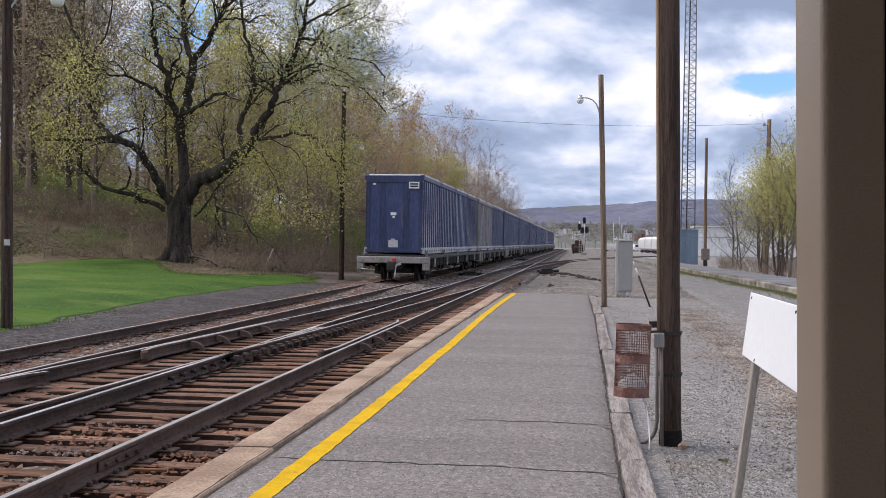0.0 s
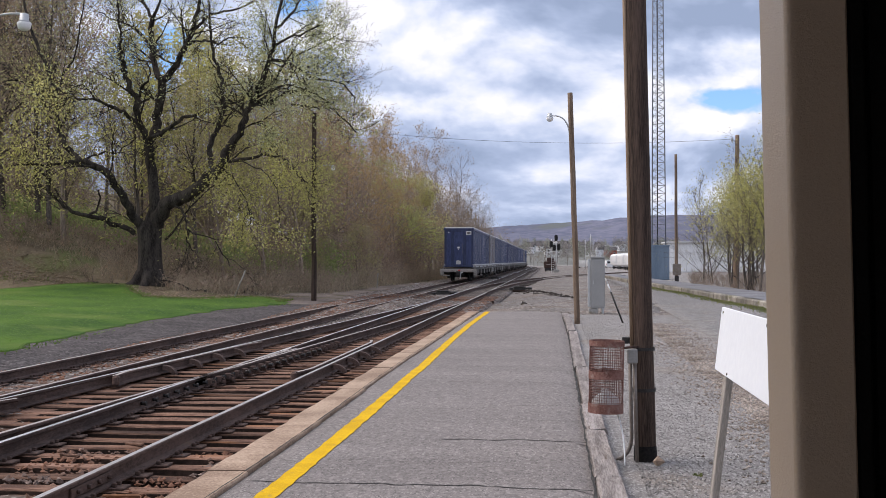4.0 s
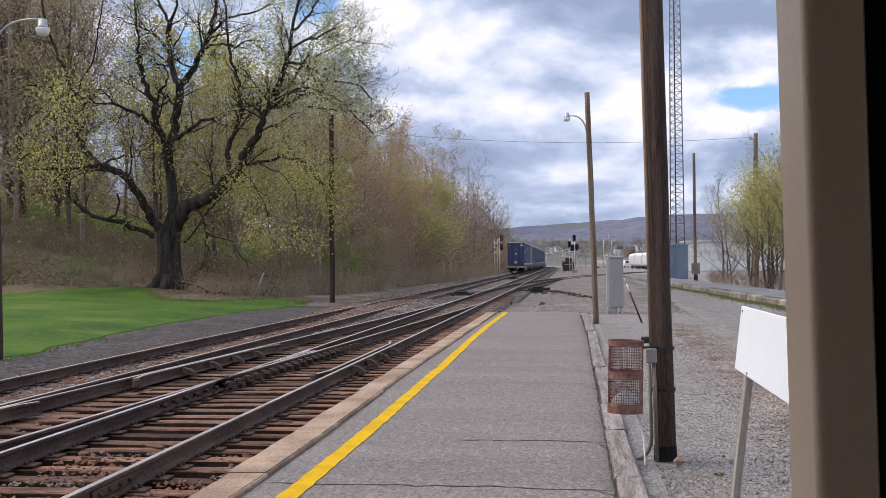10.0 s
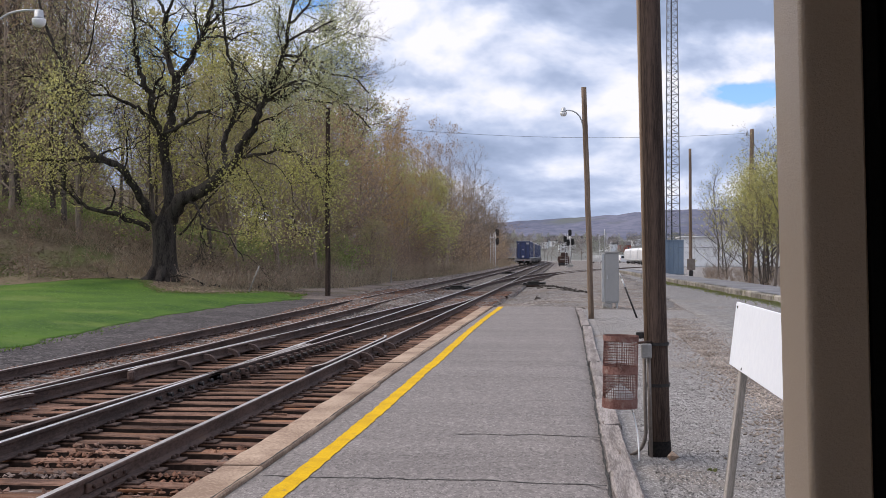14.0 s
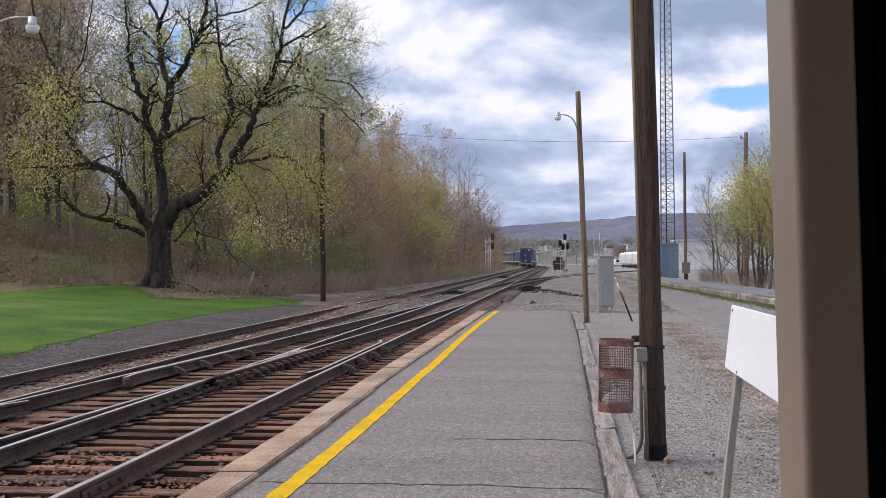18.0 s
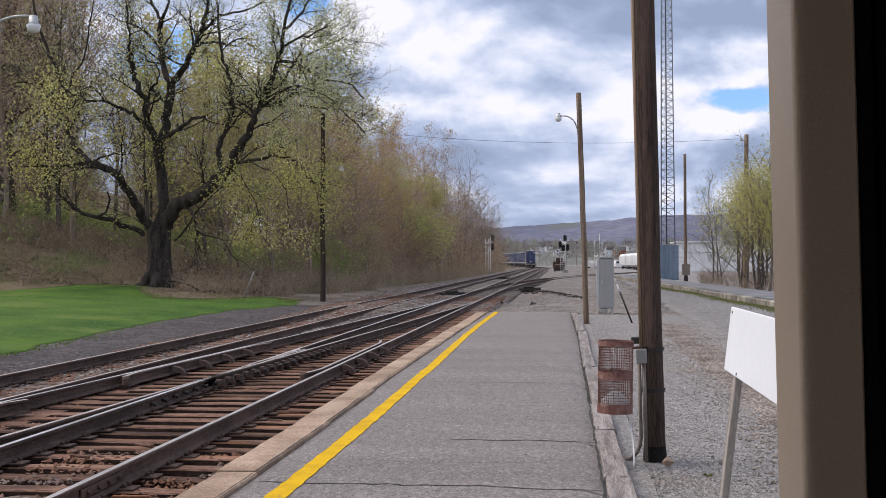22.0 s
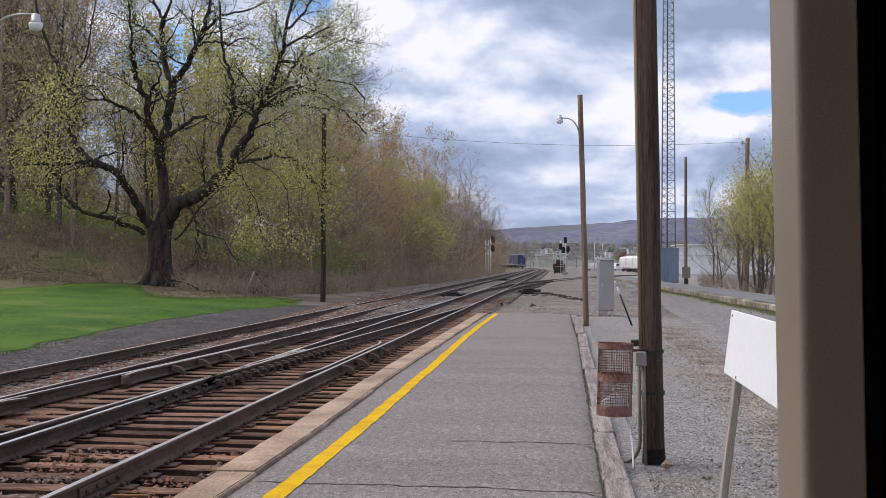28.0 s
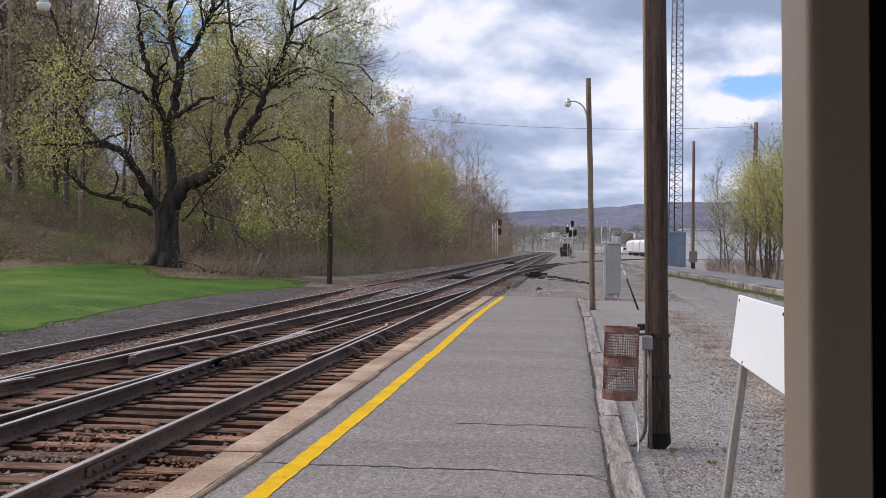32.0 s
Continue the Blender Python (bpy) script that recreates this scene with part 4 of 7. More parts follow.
structure("yard_ground", strip(lambda y: -3.0 + bend(y), lambda y: 3.3 + 0.018 * y, 38.6, 420, 14, 190, 0.035, 1.0), YARD, "dark grey-brown dirt of the railway yard", "yard")


def clods(rng, n):
    t = rng.random(n)
    x, y = -2.3 + 3.0 * t + rng.normal(0, 0.12, n), 75.0 - 19 * t + rng.normal(0, 0.9, n)
    return np.stack([x, y, [ground_z(a, b) + 0.05 for a, b in zip(x, y)]], 1)




def litter_in_cribs(rng, n):
    """Ballast heaped over the ties close by."""
    y = 5.6 + 5.5 * rng.random(n) ** 1.4
    x = -5.0 + 2.1 * rng.random(n)
    keep = (np.abs(x + 3.78) > 0.1) & (np.sin(x * 3.3 + 1) * np.sin(y * 2.3) > -0.35)
    x, y = x[keep], y[keep]
    return np.stack([x, y, -0.215 + 0.03 * rng.random(len(x))], 1)


stuff("heaped_stones", scatter(2600, litter_in_cribs, 0.030, 25), STONE, "reddish-brown stones and chips heaped between the near ties", "stones")
rs = random.Random(31)
chip = Shape().box(-0.16, 0.16, -0.02, 0.02, 0, 0.025, 0.006).mesh("wood_splinters", [TIE_WOOD])
for i in range(26):
    y = 8 + 16 * rs.random() ** 1.4
    x = rs.uniform(-5.1, -3.05)
    ob = tagged(new("wood_chip", chip), "brown splinter of tie wood lying on the ties", "wood chip", "wood chips")
    ob.matrix_basis = pose(x, y, TIE_TOP + 0.004, rs.uniform(-6, 6), rs.uniform(-4, 4), rs.uniform(-60, 60)) @ Matrix.Diagonal((rs.uniform(0.4, 1.3), rs.uniform(0.6, 1.6), 1, 1))
# joint bars on the near rail
for y in (8.9, 20.6):
    jb = Shape().box(RIGHT_1 + 0.012, RIGHT_1 + 0.034, y - 0.42, y + 0.42, -0.125, -0.045, 0.006)
    for k in range(4):
        jb.tube([(RIGHT_1 + 0.03, y - 0.31 + 0.205 * k, -0.085), (RIGHT_1 + 0.065, y - 0.31 + 0.205 * k, -0.085)], 0.02, 6)
    part("joint_bar", jb, RAIL, track_1, "bolted joint bar")


def dirt_lumps(rng, n):
    y = 39.2 + 16 * rng.random(n) ** 1.3
    x = -2.3 + 4.2 * rng.random(n) ** 1.4
    keep = np.sin(x * 1.9 + 0.5) * np.sin(y * 0.55 + x) > -0.2
    x, y = x[keep], y[keep]
    return np.stack([x, y, [ground_z(a, b) + 0.03 for a, b in zip(x, y)]], 1)


stuff("dirt_lumps", scatter(1300, dirt_lumps, 0.05, 27, 0.5), YARD_STONE, "low lumps of brown dirt past the platform end", "dirt")
stuff("clods", scatter(150, clods, 0.085, 14, 0.6), CLOD, "dark clods and old tie scraps strewn past the platform end", "debris")

# raised walk with a stone kerb across the gravel lot
path = Shape()
for j in range(61):
    y = 12 + 118 * j / 60
    x = walk_edge(y)
    for dx in (0.3, 1.2, 2.2, 3.1 - 0.012 * (y - 40)):
        path.v.append((x + dx, y, 0.20 + 0.02 * fbm(x + dx, y, 0.5)))
for j in range(60):
    for i in range(3):
        path.f.append((4 * j + i, 4 * j + i + 1, 4 * j + i + 5, 4 * j + i + 4))
path.m, path.smooth = [0] * len(path.f), [True] * len(path.f)
raised = structure("raised_walk", path, OLD_ASPHALT, "old grey asphalt walk raised behind a stone kerb", "walkway")
y = 14.0
while y < 126:
    l = 1.8 + rk.uniform(-0.3, 0.5)
    part("kerb_stone", Shape().box(-0.02, 0.32, 0, l, -0.2, 0.36, 0.04), OLD_KERB, raised, "",
         pose(walk_edge(y) + rk.uniform(-0.02, 0.02), y, -0.17 + rk.uniform(-0.02, 0.01), 0, 0, 1.95 + rk.uniform(-0.5, 0.5)))
    y += l + 0.02


# ---- poles and fittings by the platform
def pole_shape(h, r0, r1, n=14, sway=0.02, seed=1):
    pts = [(sway * fbm(seed, i * 0.7, 0.6), sway * fbm(seed + 9, i * 0.7, 0.6), -0.35 + (h + 0.35) * i / 12) for i in range(13)]
    return Shape().tube(pts, [r0 + (r1 - r0) * i / 12 for i in range(13)], n)


def lean(x, y, dx, dy=0.0):
    """Stands at x, y on the ground and leans dx degrees to the side, dy along the track."""
    return pose(x, y, ground_z(x, y), -dy, dx, 0)


def bent(a, b, c, n=8):
    """Points on a quarter bend from a to c round the corner b."""
    A, B, C = Vector(a), Vector(b), Vector(c)
    return [tuple(A * (1 - t) ** 2 + B * 2 * t * (1 - t) + C * t * t) for t in [i / n for i in range(n + 1)]]


def hardware(parent, x, z, side):
    s = Shape().box(x - 0.02, x + 0.02, -0.05, 0.05, z - 0.06, z + 0.06, 0.008)
    part("bracket", s, STEEL_BROWN, parent)


utility = thing("utility_pole", lean(0.822, 10.52, -1.2), "tall dark brown wooden utility pole with a conduit", "utility pole", "wooden poles")
part("pole", pole_shape(11, 0.098, 0.094, 16), POLE_WOOD, utility)
part("conduit", Shape().tube(bent((-0.42, 0.1, -0.02), (-0.14, -0.05, -0.03), (-0.125, -0.06, 0.22), 6) + [(-0.125, -0.06, 0.95)], 0.018, 8), CONDUIT, utility, "grey conduit bent out at the ground")
part("conduit", Shape().tube([(-0.085, -0.11, -0.02), (-0.085, -0.11, 0.93)], 0.016, 8), CONDUIT, utility, "grey conduit")
part("conduit", Shape().tube([(-0.104, -0.04, 1.02), (-0.101, -0.035, 2.6), (-0.098, -0.03, 9.5)], 0.017, 8), GUARD_TAN, utility, "thin cable guard running up the pole")
jb = part("junction_box", Shape().box(-0.155, -0.062, -0.165, -0.095, 0.905, 1.035, 0.008), GREY_PAINT, utility, "small pale grey junction box")
part("cover", Shape().box(-0.150, -0.067, -0.172, -0.163, 0.912, 1.028, 0.003), GREY_PAINT, jb)
part("foot", Shape().tube([(0, 0, -0.2), (0, 0, 0.06), (0, 0, 0.14)], [0.109, 0.106, 0.1005], 18, cap=False), TAR, utility, "tar-blackened foot")
for z in (0.635, 1.01):
    part("band", Shape().tube([(0, 0, z), (0, 0, z + 0.03)], 0.110, 18, cap=False), BLACK_STEEL, utility, "dark steel band")
part("bracket", Shape().box(-0.19, -0.10, -0.03, 0.03, 1.075, 1.135, 0.006), BLACK_STEEL, utility)

# wire basket that hangs on the pole
basket = thing("litter_basket", pose(0.447, 10.25, 0.385, 0, 1.2, 0), "rusted red-brown wire mesh litter basket hung on a pole", "litter basket")
BR, BH = 0.152, 0.62
mesh_s = Shape()
for k in range(44):
    a = 2 * math.pi * k / 44
    mesh_s.tube([(BR * math.cos(a), BR * math.sin(a), 0), (BR * math.cos(a), BR * math.sin(a), BH)], 0.0032, 3, cap=False, smooth=False)
for k in range(26):
    z = BH * (k + 0.5) / 26
    mesh_s.tube([(BR * math.cos(2 * math.pi * i / 22), BR * math.sin(2 * math.pi * i / 22), z) for i in range(23)], 0.0032, 3, cap=False, smooth=False)
part("wire_mesh", mesh_s, BASKET_RUST, basket, "rusty woven wire")


def hoop(name, z0, z1, r, label=""):
    n = 28
    s = Shape()
    for k in range(n):
        a = 2 * math.pi * k / n
        for rr in (r, r + 0.006):
            for z in (z0, z1):
                s.v.append((rr * math.cos(a), rr * math.sin(a), z))
    for k in range(n):
        a, b = 4 * k, 4 * ((k + 1) % n)
        s.f += [(a, b, b + 1, a + 1), (a + 2, a + 3, b + 3, b + 2), (a + 1, b + 1, b + 3, a + 3), (a, a + 2, b + 2, b)]
    s.m, s.smooth = [0] * len(s.f), [False] * len(s.f)
    return part(name, s, BASKET_RUST, basket, label)


hoop("rim", BH - 0.035, BH + 0.012, BR, "rusty sheet steel rim")
hoop("band", 0.29, 0.36, BR, "rusty sheet steel band")
hoop("base_band", -0.012, 0.075, BR, "rusty sheet steel base band")
part("bottom", Shape().tube([(0, 0, -0.01), (0, 0, 0.0)], BR, 28), RUST, basket)
part("hanger", Shape().tube([(0.155, 0.0, 0.57), (0.29, 0.2, 0.57)], 0.012, 6), RUST, basket, "rusty steel hanger")
bag = Shape()
for i in range(8):
    for k in range(18):
        a = 2 * math.pi * k / 18
        r = 0.14 * (1 - (i / 7) ** 3) * (1 + 0.08 * fbm(k, i, 0.8)) + 0.002
        bag.v.append((r * math.cos(a), r * math.sin(a), 0.02 + 0.19 * i / 7 + 0.012 * fbm(k * 1.7, i, 1.1)))
for i in range(7):
    for k in range(18):
        k2 = (k + 1) % 18
        bag.f.append((18 * i + k, 18 * i + k2, 18 * i + 18 + k2, 18 * i + 18 + k))
bag.m, bag.smooth = [0] * len(bag.f), [True] * len(bag.f)
tagged(part("litter", bag, DIRTY_WHITE, None, "", pose(0.45, 10.25, 0.365, 0, 1.2, 0)), "crumpled pale litter in the wire basket", "litter")
tagged(part("white_cable", Shape().tube(bent((0.54, 10.35, 0.40), (0.62, 10.2, 0.2), (0.60, 10.0, -0.06), 8), 0.0065, 6), WHITE), "white cable hanging down to the gravel", "cable")
tagged(part("rock", scatter(1, lambda r, n: np.array([[0.0, 0.0, 0.0]]), 0.085, 3), None, None, "", pose(0.90, 10.28, -0.06)), "buff rock at the foot of the pole", "rock").data.materials.append(CONCRETE)


def lamp_head(parent, p, s=1.0):
    x, y, z = p
    part("lamp_head", Shape().tube([(x, y, z + 0.24 * s), (x, y, z + 0.22 * s), (x, y, z + 0.06 * s), (x, y, z)], [0.05 * s, 0.105 * s, 0.12 * s, 0.17 * s], 16), GALV, parent, "grey lamp housing")
    part("lamp_globe", Shape().tube([(x, y, z - 0.002), (x, y, z - 0.03 * s), (x, y, z - 0.15 * s), (x, y, z - 0.20 * s)], [0.17 * s, 0.18 * s, 0.15 * s, 0.08 * s], 16), WHITE, parent, "pale glass refractor")


lamp = thing("street_lamp", lean(0.64, 33.2, -1.7), "wooden pole street lamp with a curved steel arm", "street lamp", "street lamps")
part("pole", pole_shape(6.75, 0.085, 0.075, 12, seed=4), POLE_PALE, lamp)
part("arm", Shape().tube(bent((-0.06, 0, 5.5), (-0.08, 0, 6.12), (-0.55, 0, 6.1)), 0.02, 8), GALV, lamp, "curved grey steel arm")
lamp_head(lamp, (-0.62, 0, 6.05), 0.58)
hardware(lamp, 0.0, 5.2, 1)

lamp_b = thing("street_lamp", lean(-11.45, 21.4, -0.6), "dark wooden pole street lamp beside the lawn", "street lamp", "street lamps")
part("pole", pole_shape(7.4, 0.118, 0.1, 12, seed=6), POLE_WOOD, lamp_b)
part("arm", Shape().tube(bent((0.0, 0, 6.2), (0.10, 0, 6.88), (1.0, 0, 6.8)), 0.022, 8), GALV, lamp_b, "curved grey steel arm")
lamp_head(lamp_b, (1.06, 0, 6.62), 0.78)
part("notice", Shape().box(0.02, 0.14, -0.14, -0.12, 1.7, 1.82, 0.003), DIRTY_WHITE, lamp_b, "small pale tag")

lamp_c = thing("street_lamp", lean(-11.3, 52.3, 0.0), "slim dark wooden pole with a lamp arm beside the tracks", "street lamp", "street lamps")
part("pole", pole_shape(8.9, 0.13, 0.10, 10, seed=8), POLE_WOOD, lamp_c)
part("arm", Shape().tube(bent((0.05, 0, 6.0), (0.1, 0, 6.5), (0.8, 0, 6.42)), 0.022, 6), GALV, lamp_c, "curved grey steel arm")
lamp_head(lamp_c, (0.9, 0, 6.3), 0.6)

far_pole = thing("utility_pole", lean(11.5, 74, 0.7), "weathered utility pole with insulators beside the scrub", "utility pole", "wooden poles")
part("pole", pole_shape(9.9, 0.17, 0.13, 10, seed=11), POLE_PALE, far_pole)
part("insulator", Shape().tube([(-0.12, 0, 9.5), (-0.32, 0, 9.55)], 0.03, 6).tube([(-0.32, 0, 9.48), (-0.32, 0, 9.68)], 0.06, 8), GREY_PAINT, far_pole)
part("arm", Shape().tube(bent((-0.1, 0, 6.2), (-0.3, 0, 6.6), (-1.3, 0, 6.5)), 0.025, 6), GALV, far_pole, "curved lamp arm")
lamp_head(far_pole, (-1.45, 0, 6.4), 0.6)

thin_pole = thing("utility_pole", lean(10.8, 103, -0.2), "bare weathered wooden pole with a meter box", "utility pole", "wooden poles")
part("pole", pole_shape(11.4, 0.15, 0.12, 10, seed=13), POLE_PALE, thin_pole)
part("meter_box", Shape().box(-0.36, 0.36, -0.35, -0.15, 0.55, 1.55, 0.03), CONDUIT, thin_pole, "grey meter cabinet")
part("meter_base", Shape().box(-0.18, 0.18, -0.33, -0.17, -0.1, 0.5, 0.02), BLACK_STEEL, thin_pole)

# the slack wire that crosses the tracks
wire_pts = []
A, B = Vector((-20, 76, 11.5)), Vector((11.2, 74, 9.55))
for i in range(25):
    t = i / 24
    p = A.lerp(B, t)
    wire_pts.append((p.x, p.y, p.z - 4 * 0.8 * t * (1 - t)))
tagged(part("overhead_wire", Shape().tube(wire_pts, 0.010, 5), BLACK_STEEL), "thin dark overhead wire sagging across the tracks", "wire")

# guy marker that leans by the cabinet
marker = thing("marker_post", pose(1.98, 33.8, ground_z(2, 34), 0, -21, 0), "thin leaning marker post, black below and pale above", "marker post")
part("sleeve", Shape().tube([(0, 0, -0.05), (0, 0, 0.98)], 0.028, 8), BLACK_STEEL, marker, "black sleeve")
part("rod", Shape().tube([(0, 0, 0.98), (0, 0, 1.22)], 0.022, 8), WHITE, marker, "white band")
part("tip", Shape().tube([(0, 0, 1.22), (0, 0, 1.42)], 0.018, 8), DIRTY_WHITE, marker, "pale tip")

# signal cabinet
cabinet = thing("equipment_cabinet", pose(1.42, 39.5, ground_z(1.4, 39.5)) @ Matrix.Diagonal((1, 1, 1.035, 1)), "tall grey steel railway equipment cabinet on a plinth", "cabinet")
part("body", Shape().box(-0.21, 0.27, -0.25, 0.25, 0.20, 1.86, 0.015), GREY_PAINT, cabinet)
part("lid", Shape().box(-0.23, 0.29, -0.28, 0.28, 1.86, 1.91, 0.012), GREY_PAINT, cabinet)
dr = part("door", Shape().box(-0.17, 0.24, -0.262, -0.246, 0.25, 1.82, 0.004), GREY_PAINT, cabinet)
part("handle", Shape().box(-0.14, -0.115, -0.28, -0.262, 1.0, 1.12, 0.005), GALV, dr)
part("side_duct", Shape().box(-0.31, -0.213, -0.2, 0.15, 0.24, 1.84, 0.01), GALV, cabinet, "pale side duct")
part("plinth", Shape().box(-0.28, 0.05, -0.22, 0.22, 0.0, 0.20, 0.02), GREY_CONCRETE, cabinet, "concrete block")
part("leg", Shape().box(0.17, 0.24, -0.2, 0.2, -0.02, 0.20, 0.01), GALV, cabinet)
for k, (x, h) in enumerate(((-0.2, 0.75), (-0.12, 0.5), (0.05, 0.3))):
    part("antenna", Shape().tube([(x, 0.1, 1.89), (x, 0.1, 1.92 + h)], 0.010, 5), GALV, cabinet)

# white board on a grey stake
sign = thing("sign_board", pose(0.820, 0, -0.10, 0, 6.8, 0), "blank white board on a leaning grey wooden stake", "sign")
part("board", Shape().box(-0.008, 0.008, 4.75, 6.93, 1.187, 1.565, 0.003), WHITE_BOARD, sign, "plain white board")
part("stake", Shape().box(0.009, 0.05, 6.58, 6.68, -0.25, 1.40, 0.004), GREY_WOOD, sign, "weathered grey stake")
for y in (6.85, 5.45):
    part("screw", Shape().tube([(-0.012, y, 1.535), (-0.007, y, 1.535)], 0.008, 8), BLACK_STEEL, sign)
    part("screw", Shape().tube([(-0.012, y - 0.4, 1.205), (-0.007, y - 0.4, 1.205)], 0.008, 8), BLACK_STEEL, sign)

# the doorway that the camera looks out of: an enamelled steel post with a black seal, and an added, unseen plain room
# behind
POST_X, POST_Y = 0.2233, 1.10
post = thing("door_post", pose(POST_X, POST_Y, 0.0, 0, -1.15, 0) @ pose(0.0345, 0, 0), "beige textured enamel steel door post with a black rubber seal", "door post")
ps = Shape()
outline = [(0.0, 0.128), (0.0, 0.008), (0.0008, 0.0045), (0.003, 0.0018), (0.0065, 0.0004), (0.011, 0.0), (0.056, 0.0), (0.058, 0.002), (0.058, 0.128)]
for z in (0.0, 2.72):
    ps.v += [(x, y, z) for x, y in outline]
k = len(outline)
ps.f = [(i, (i + 1) % k, k + (i + 1) % k, k + i) for i in range(k)]
ps.m, ps.smooth = [0] * len(ps.f), [0 < i < 5 for i in range(len(ps.f))]
part("post", ps, BEIGE, post, "beige textured enamel")
part("seal", Shape().box(0.0585, 0.075, 0.003, 0.13, 0.0, 2.72, 0.003), BLACK_RUBBER, post, "black rubber seal")
part("dark_leaf", Shape().box(0.077, 1.3, 0.012, 0.13, 0.0, 2.72, 0.004), BLACK_RUBBER, post, "black door leaf")
ROOM = mat("room_lining", (0.40, 0.37, 0.33), (0.46, 0.43, 0.39), 0.7, 0, 1, 20, 0.1)
# out of view: tall walls and roof that keep sky light off camera-facing sides
structure("wall_back", Shape().box(-2.3, 9, -4.12, -4.0, -0.1, 4.6), ROOM, "plain unseen back wall, added to block sky light", "wall")
structure("wall_side", Shape().box(1.68, 1.8, -4.0, 1.1, -0.1, 2.75), ROOM, "plain unseen side wall of the added room", "wall")
structure("wall_front", Shape().box(-2.3, -0.85, 1.1, 1.24, -0.1, 4.6), ROOM, "plain unseen wall beside the doorway, added to block sky light", "wall")
structure("wall_front", Shape().box(1.0, 9, 1.245, 1.38, -0.1, 4.6), ROOM, "plain unseen front wall, added to block sky light", "wall")
structure("wall_front", Shape().box(-0.85, 1.0, 1.1, 1.24, 2.75, 4.6), ROOM, "plain unseen wall over the doorway, added to block sky light", "wall")
structure("ceiling", Shape().box(-2.3, 1.8, -4.0, 1.1, 2.75, 2.85), ROOM, "plain unseen ceiling of the added room", "ceiling")
structure("roof", Shape().box(-2.5, 9.2, -4.3, 1.6, 4.6, 4.8), ROOF_DARK, "dark flat unseen roof, added to block sky light", "roof")

# ---- yard beyond: mast, hut, scrub, signals, machines
MAST_STEEL = mat("mast_steel", (0.15, 0.16, 0.18), (0.25, 0.26, 0.285), 0.5, 0.3, 3, 40, 0.1)
tower = thing("radio_mast", pose(9.98, 113.5, 0), "tall slim triangular lattice radio mast of grey steel", "radio mast")
R0, R1, TH = 0.92, 0.5, 46
leg = lambda k, z: (((R0 + (R1 - R0) * z / TH)) * math.cos(2.0 + k * 2 * math.pi / 3), ((R0 + (R1 - R0) * z / TH)) * math.sin(2.0 + k * 2 * math.pi / 3), z)
for k in range(3):
    part("leg", Shape().tube([leg(k, 0), leg(k, TH)], 0.055, 6), MAST_STEEL, tower)
lace = Shape()
NZ = 60
for j in range(NZ):
    z0, z1 = TH * j / NZ, TH * (j + 1) / NZ
    for k in range(3):
        lace.tube([leg(k, z0), leg((k + 1) % 3, z1)], 0.018, 3, cap=False).tube([leg((k + 1) % 3, z0), leg(k, z1)], 0.022, 3, cap=False)
        lace.tube([leg(k, z1), leg((k + 1) % 3, z1)], 0.026, 3, cap=False)
part("lacing", lace, MAST_STEEL, tower, "zigzag lattice bars")
part("feeder_cable", Shape().tube([(0.1, 0.1, 0), (0.1, 0.1, TH)], 0.06, 6), BLACK_STEEL, tower)

hut = thing("equipment_hut", pose(10.06, 112.6, ground_z(10, 112)), "blue-grey metal equipment hut at the foot of the mast", "hut")
for i in range(8):
    part("panel", Shape().box(-0.98 + i * 0.245, -0.98 + i * 0.245 + 0.235, -1.0, -0.96, 0.05, 3.3, 0.012), BLUE_GREY, hut)
part("body", Shape().box(-0.96, 0.96, -0.955, 1.0, 0.0, 3.28, 0.03), BLUE_GREY, hut)
part("roof", Shape().box(-1.02, 1.02, -1.05, 1.05, 3.3, 3.4, 0.02), BLUE_GREY, hut)
part("hose", Shape().tube(bent((-0.98, -1.0, 3.0), (-1.5, -1.0, 2.9), (-1.05, -1.0, 2.4)) + bent((-1.05, -1.0, 1.9), (-1.4, -1.0, 1.4), (-1.1, -1.0, 0.9)), 0.03, 6), BLACK_STEEL, hut)

warehouse = thing("warehouse", pose(30, 185, 0), "long low white metal warehouse behind the scrub", "warehouse")
for i in range(24):
    part("wall_panel", Shape().box(-12 + i, -11.03 + i, -0.06, 0, 0, 4.6, 0.03), WHITE, warehouse)
part("wall", Shape().box(-12, 12, 0.01, 8, -0.5, 4.6), DIRTY_WHITE, warehouse)
part("roof", Shape().box(-12.3, 12.3, -0.4, 8.3, 4.6, 4.85, 0.05), DIRTY_WHITE, warehouse)

PALE_STEEL = mat("aluminium_paint", (0.58, 0.58, 0.57), (0.74, 0.74, 0.73), 0.5, 0.2, 3, 40, 0.1)
SIGNAL_LIGHT = mat("signal_lens", (0.02, 0.02, 0.02), (0.03, 0.03, 0.03), 0.2, 0, 5, 9, 0)


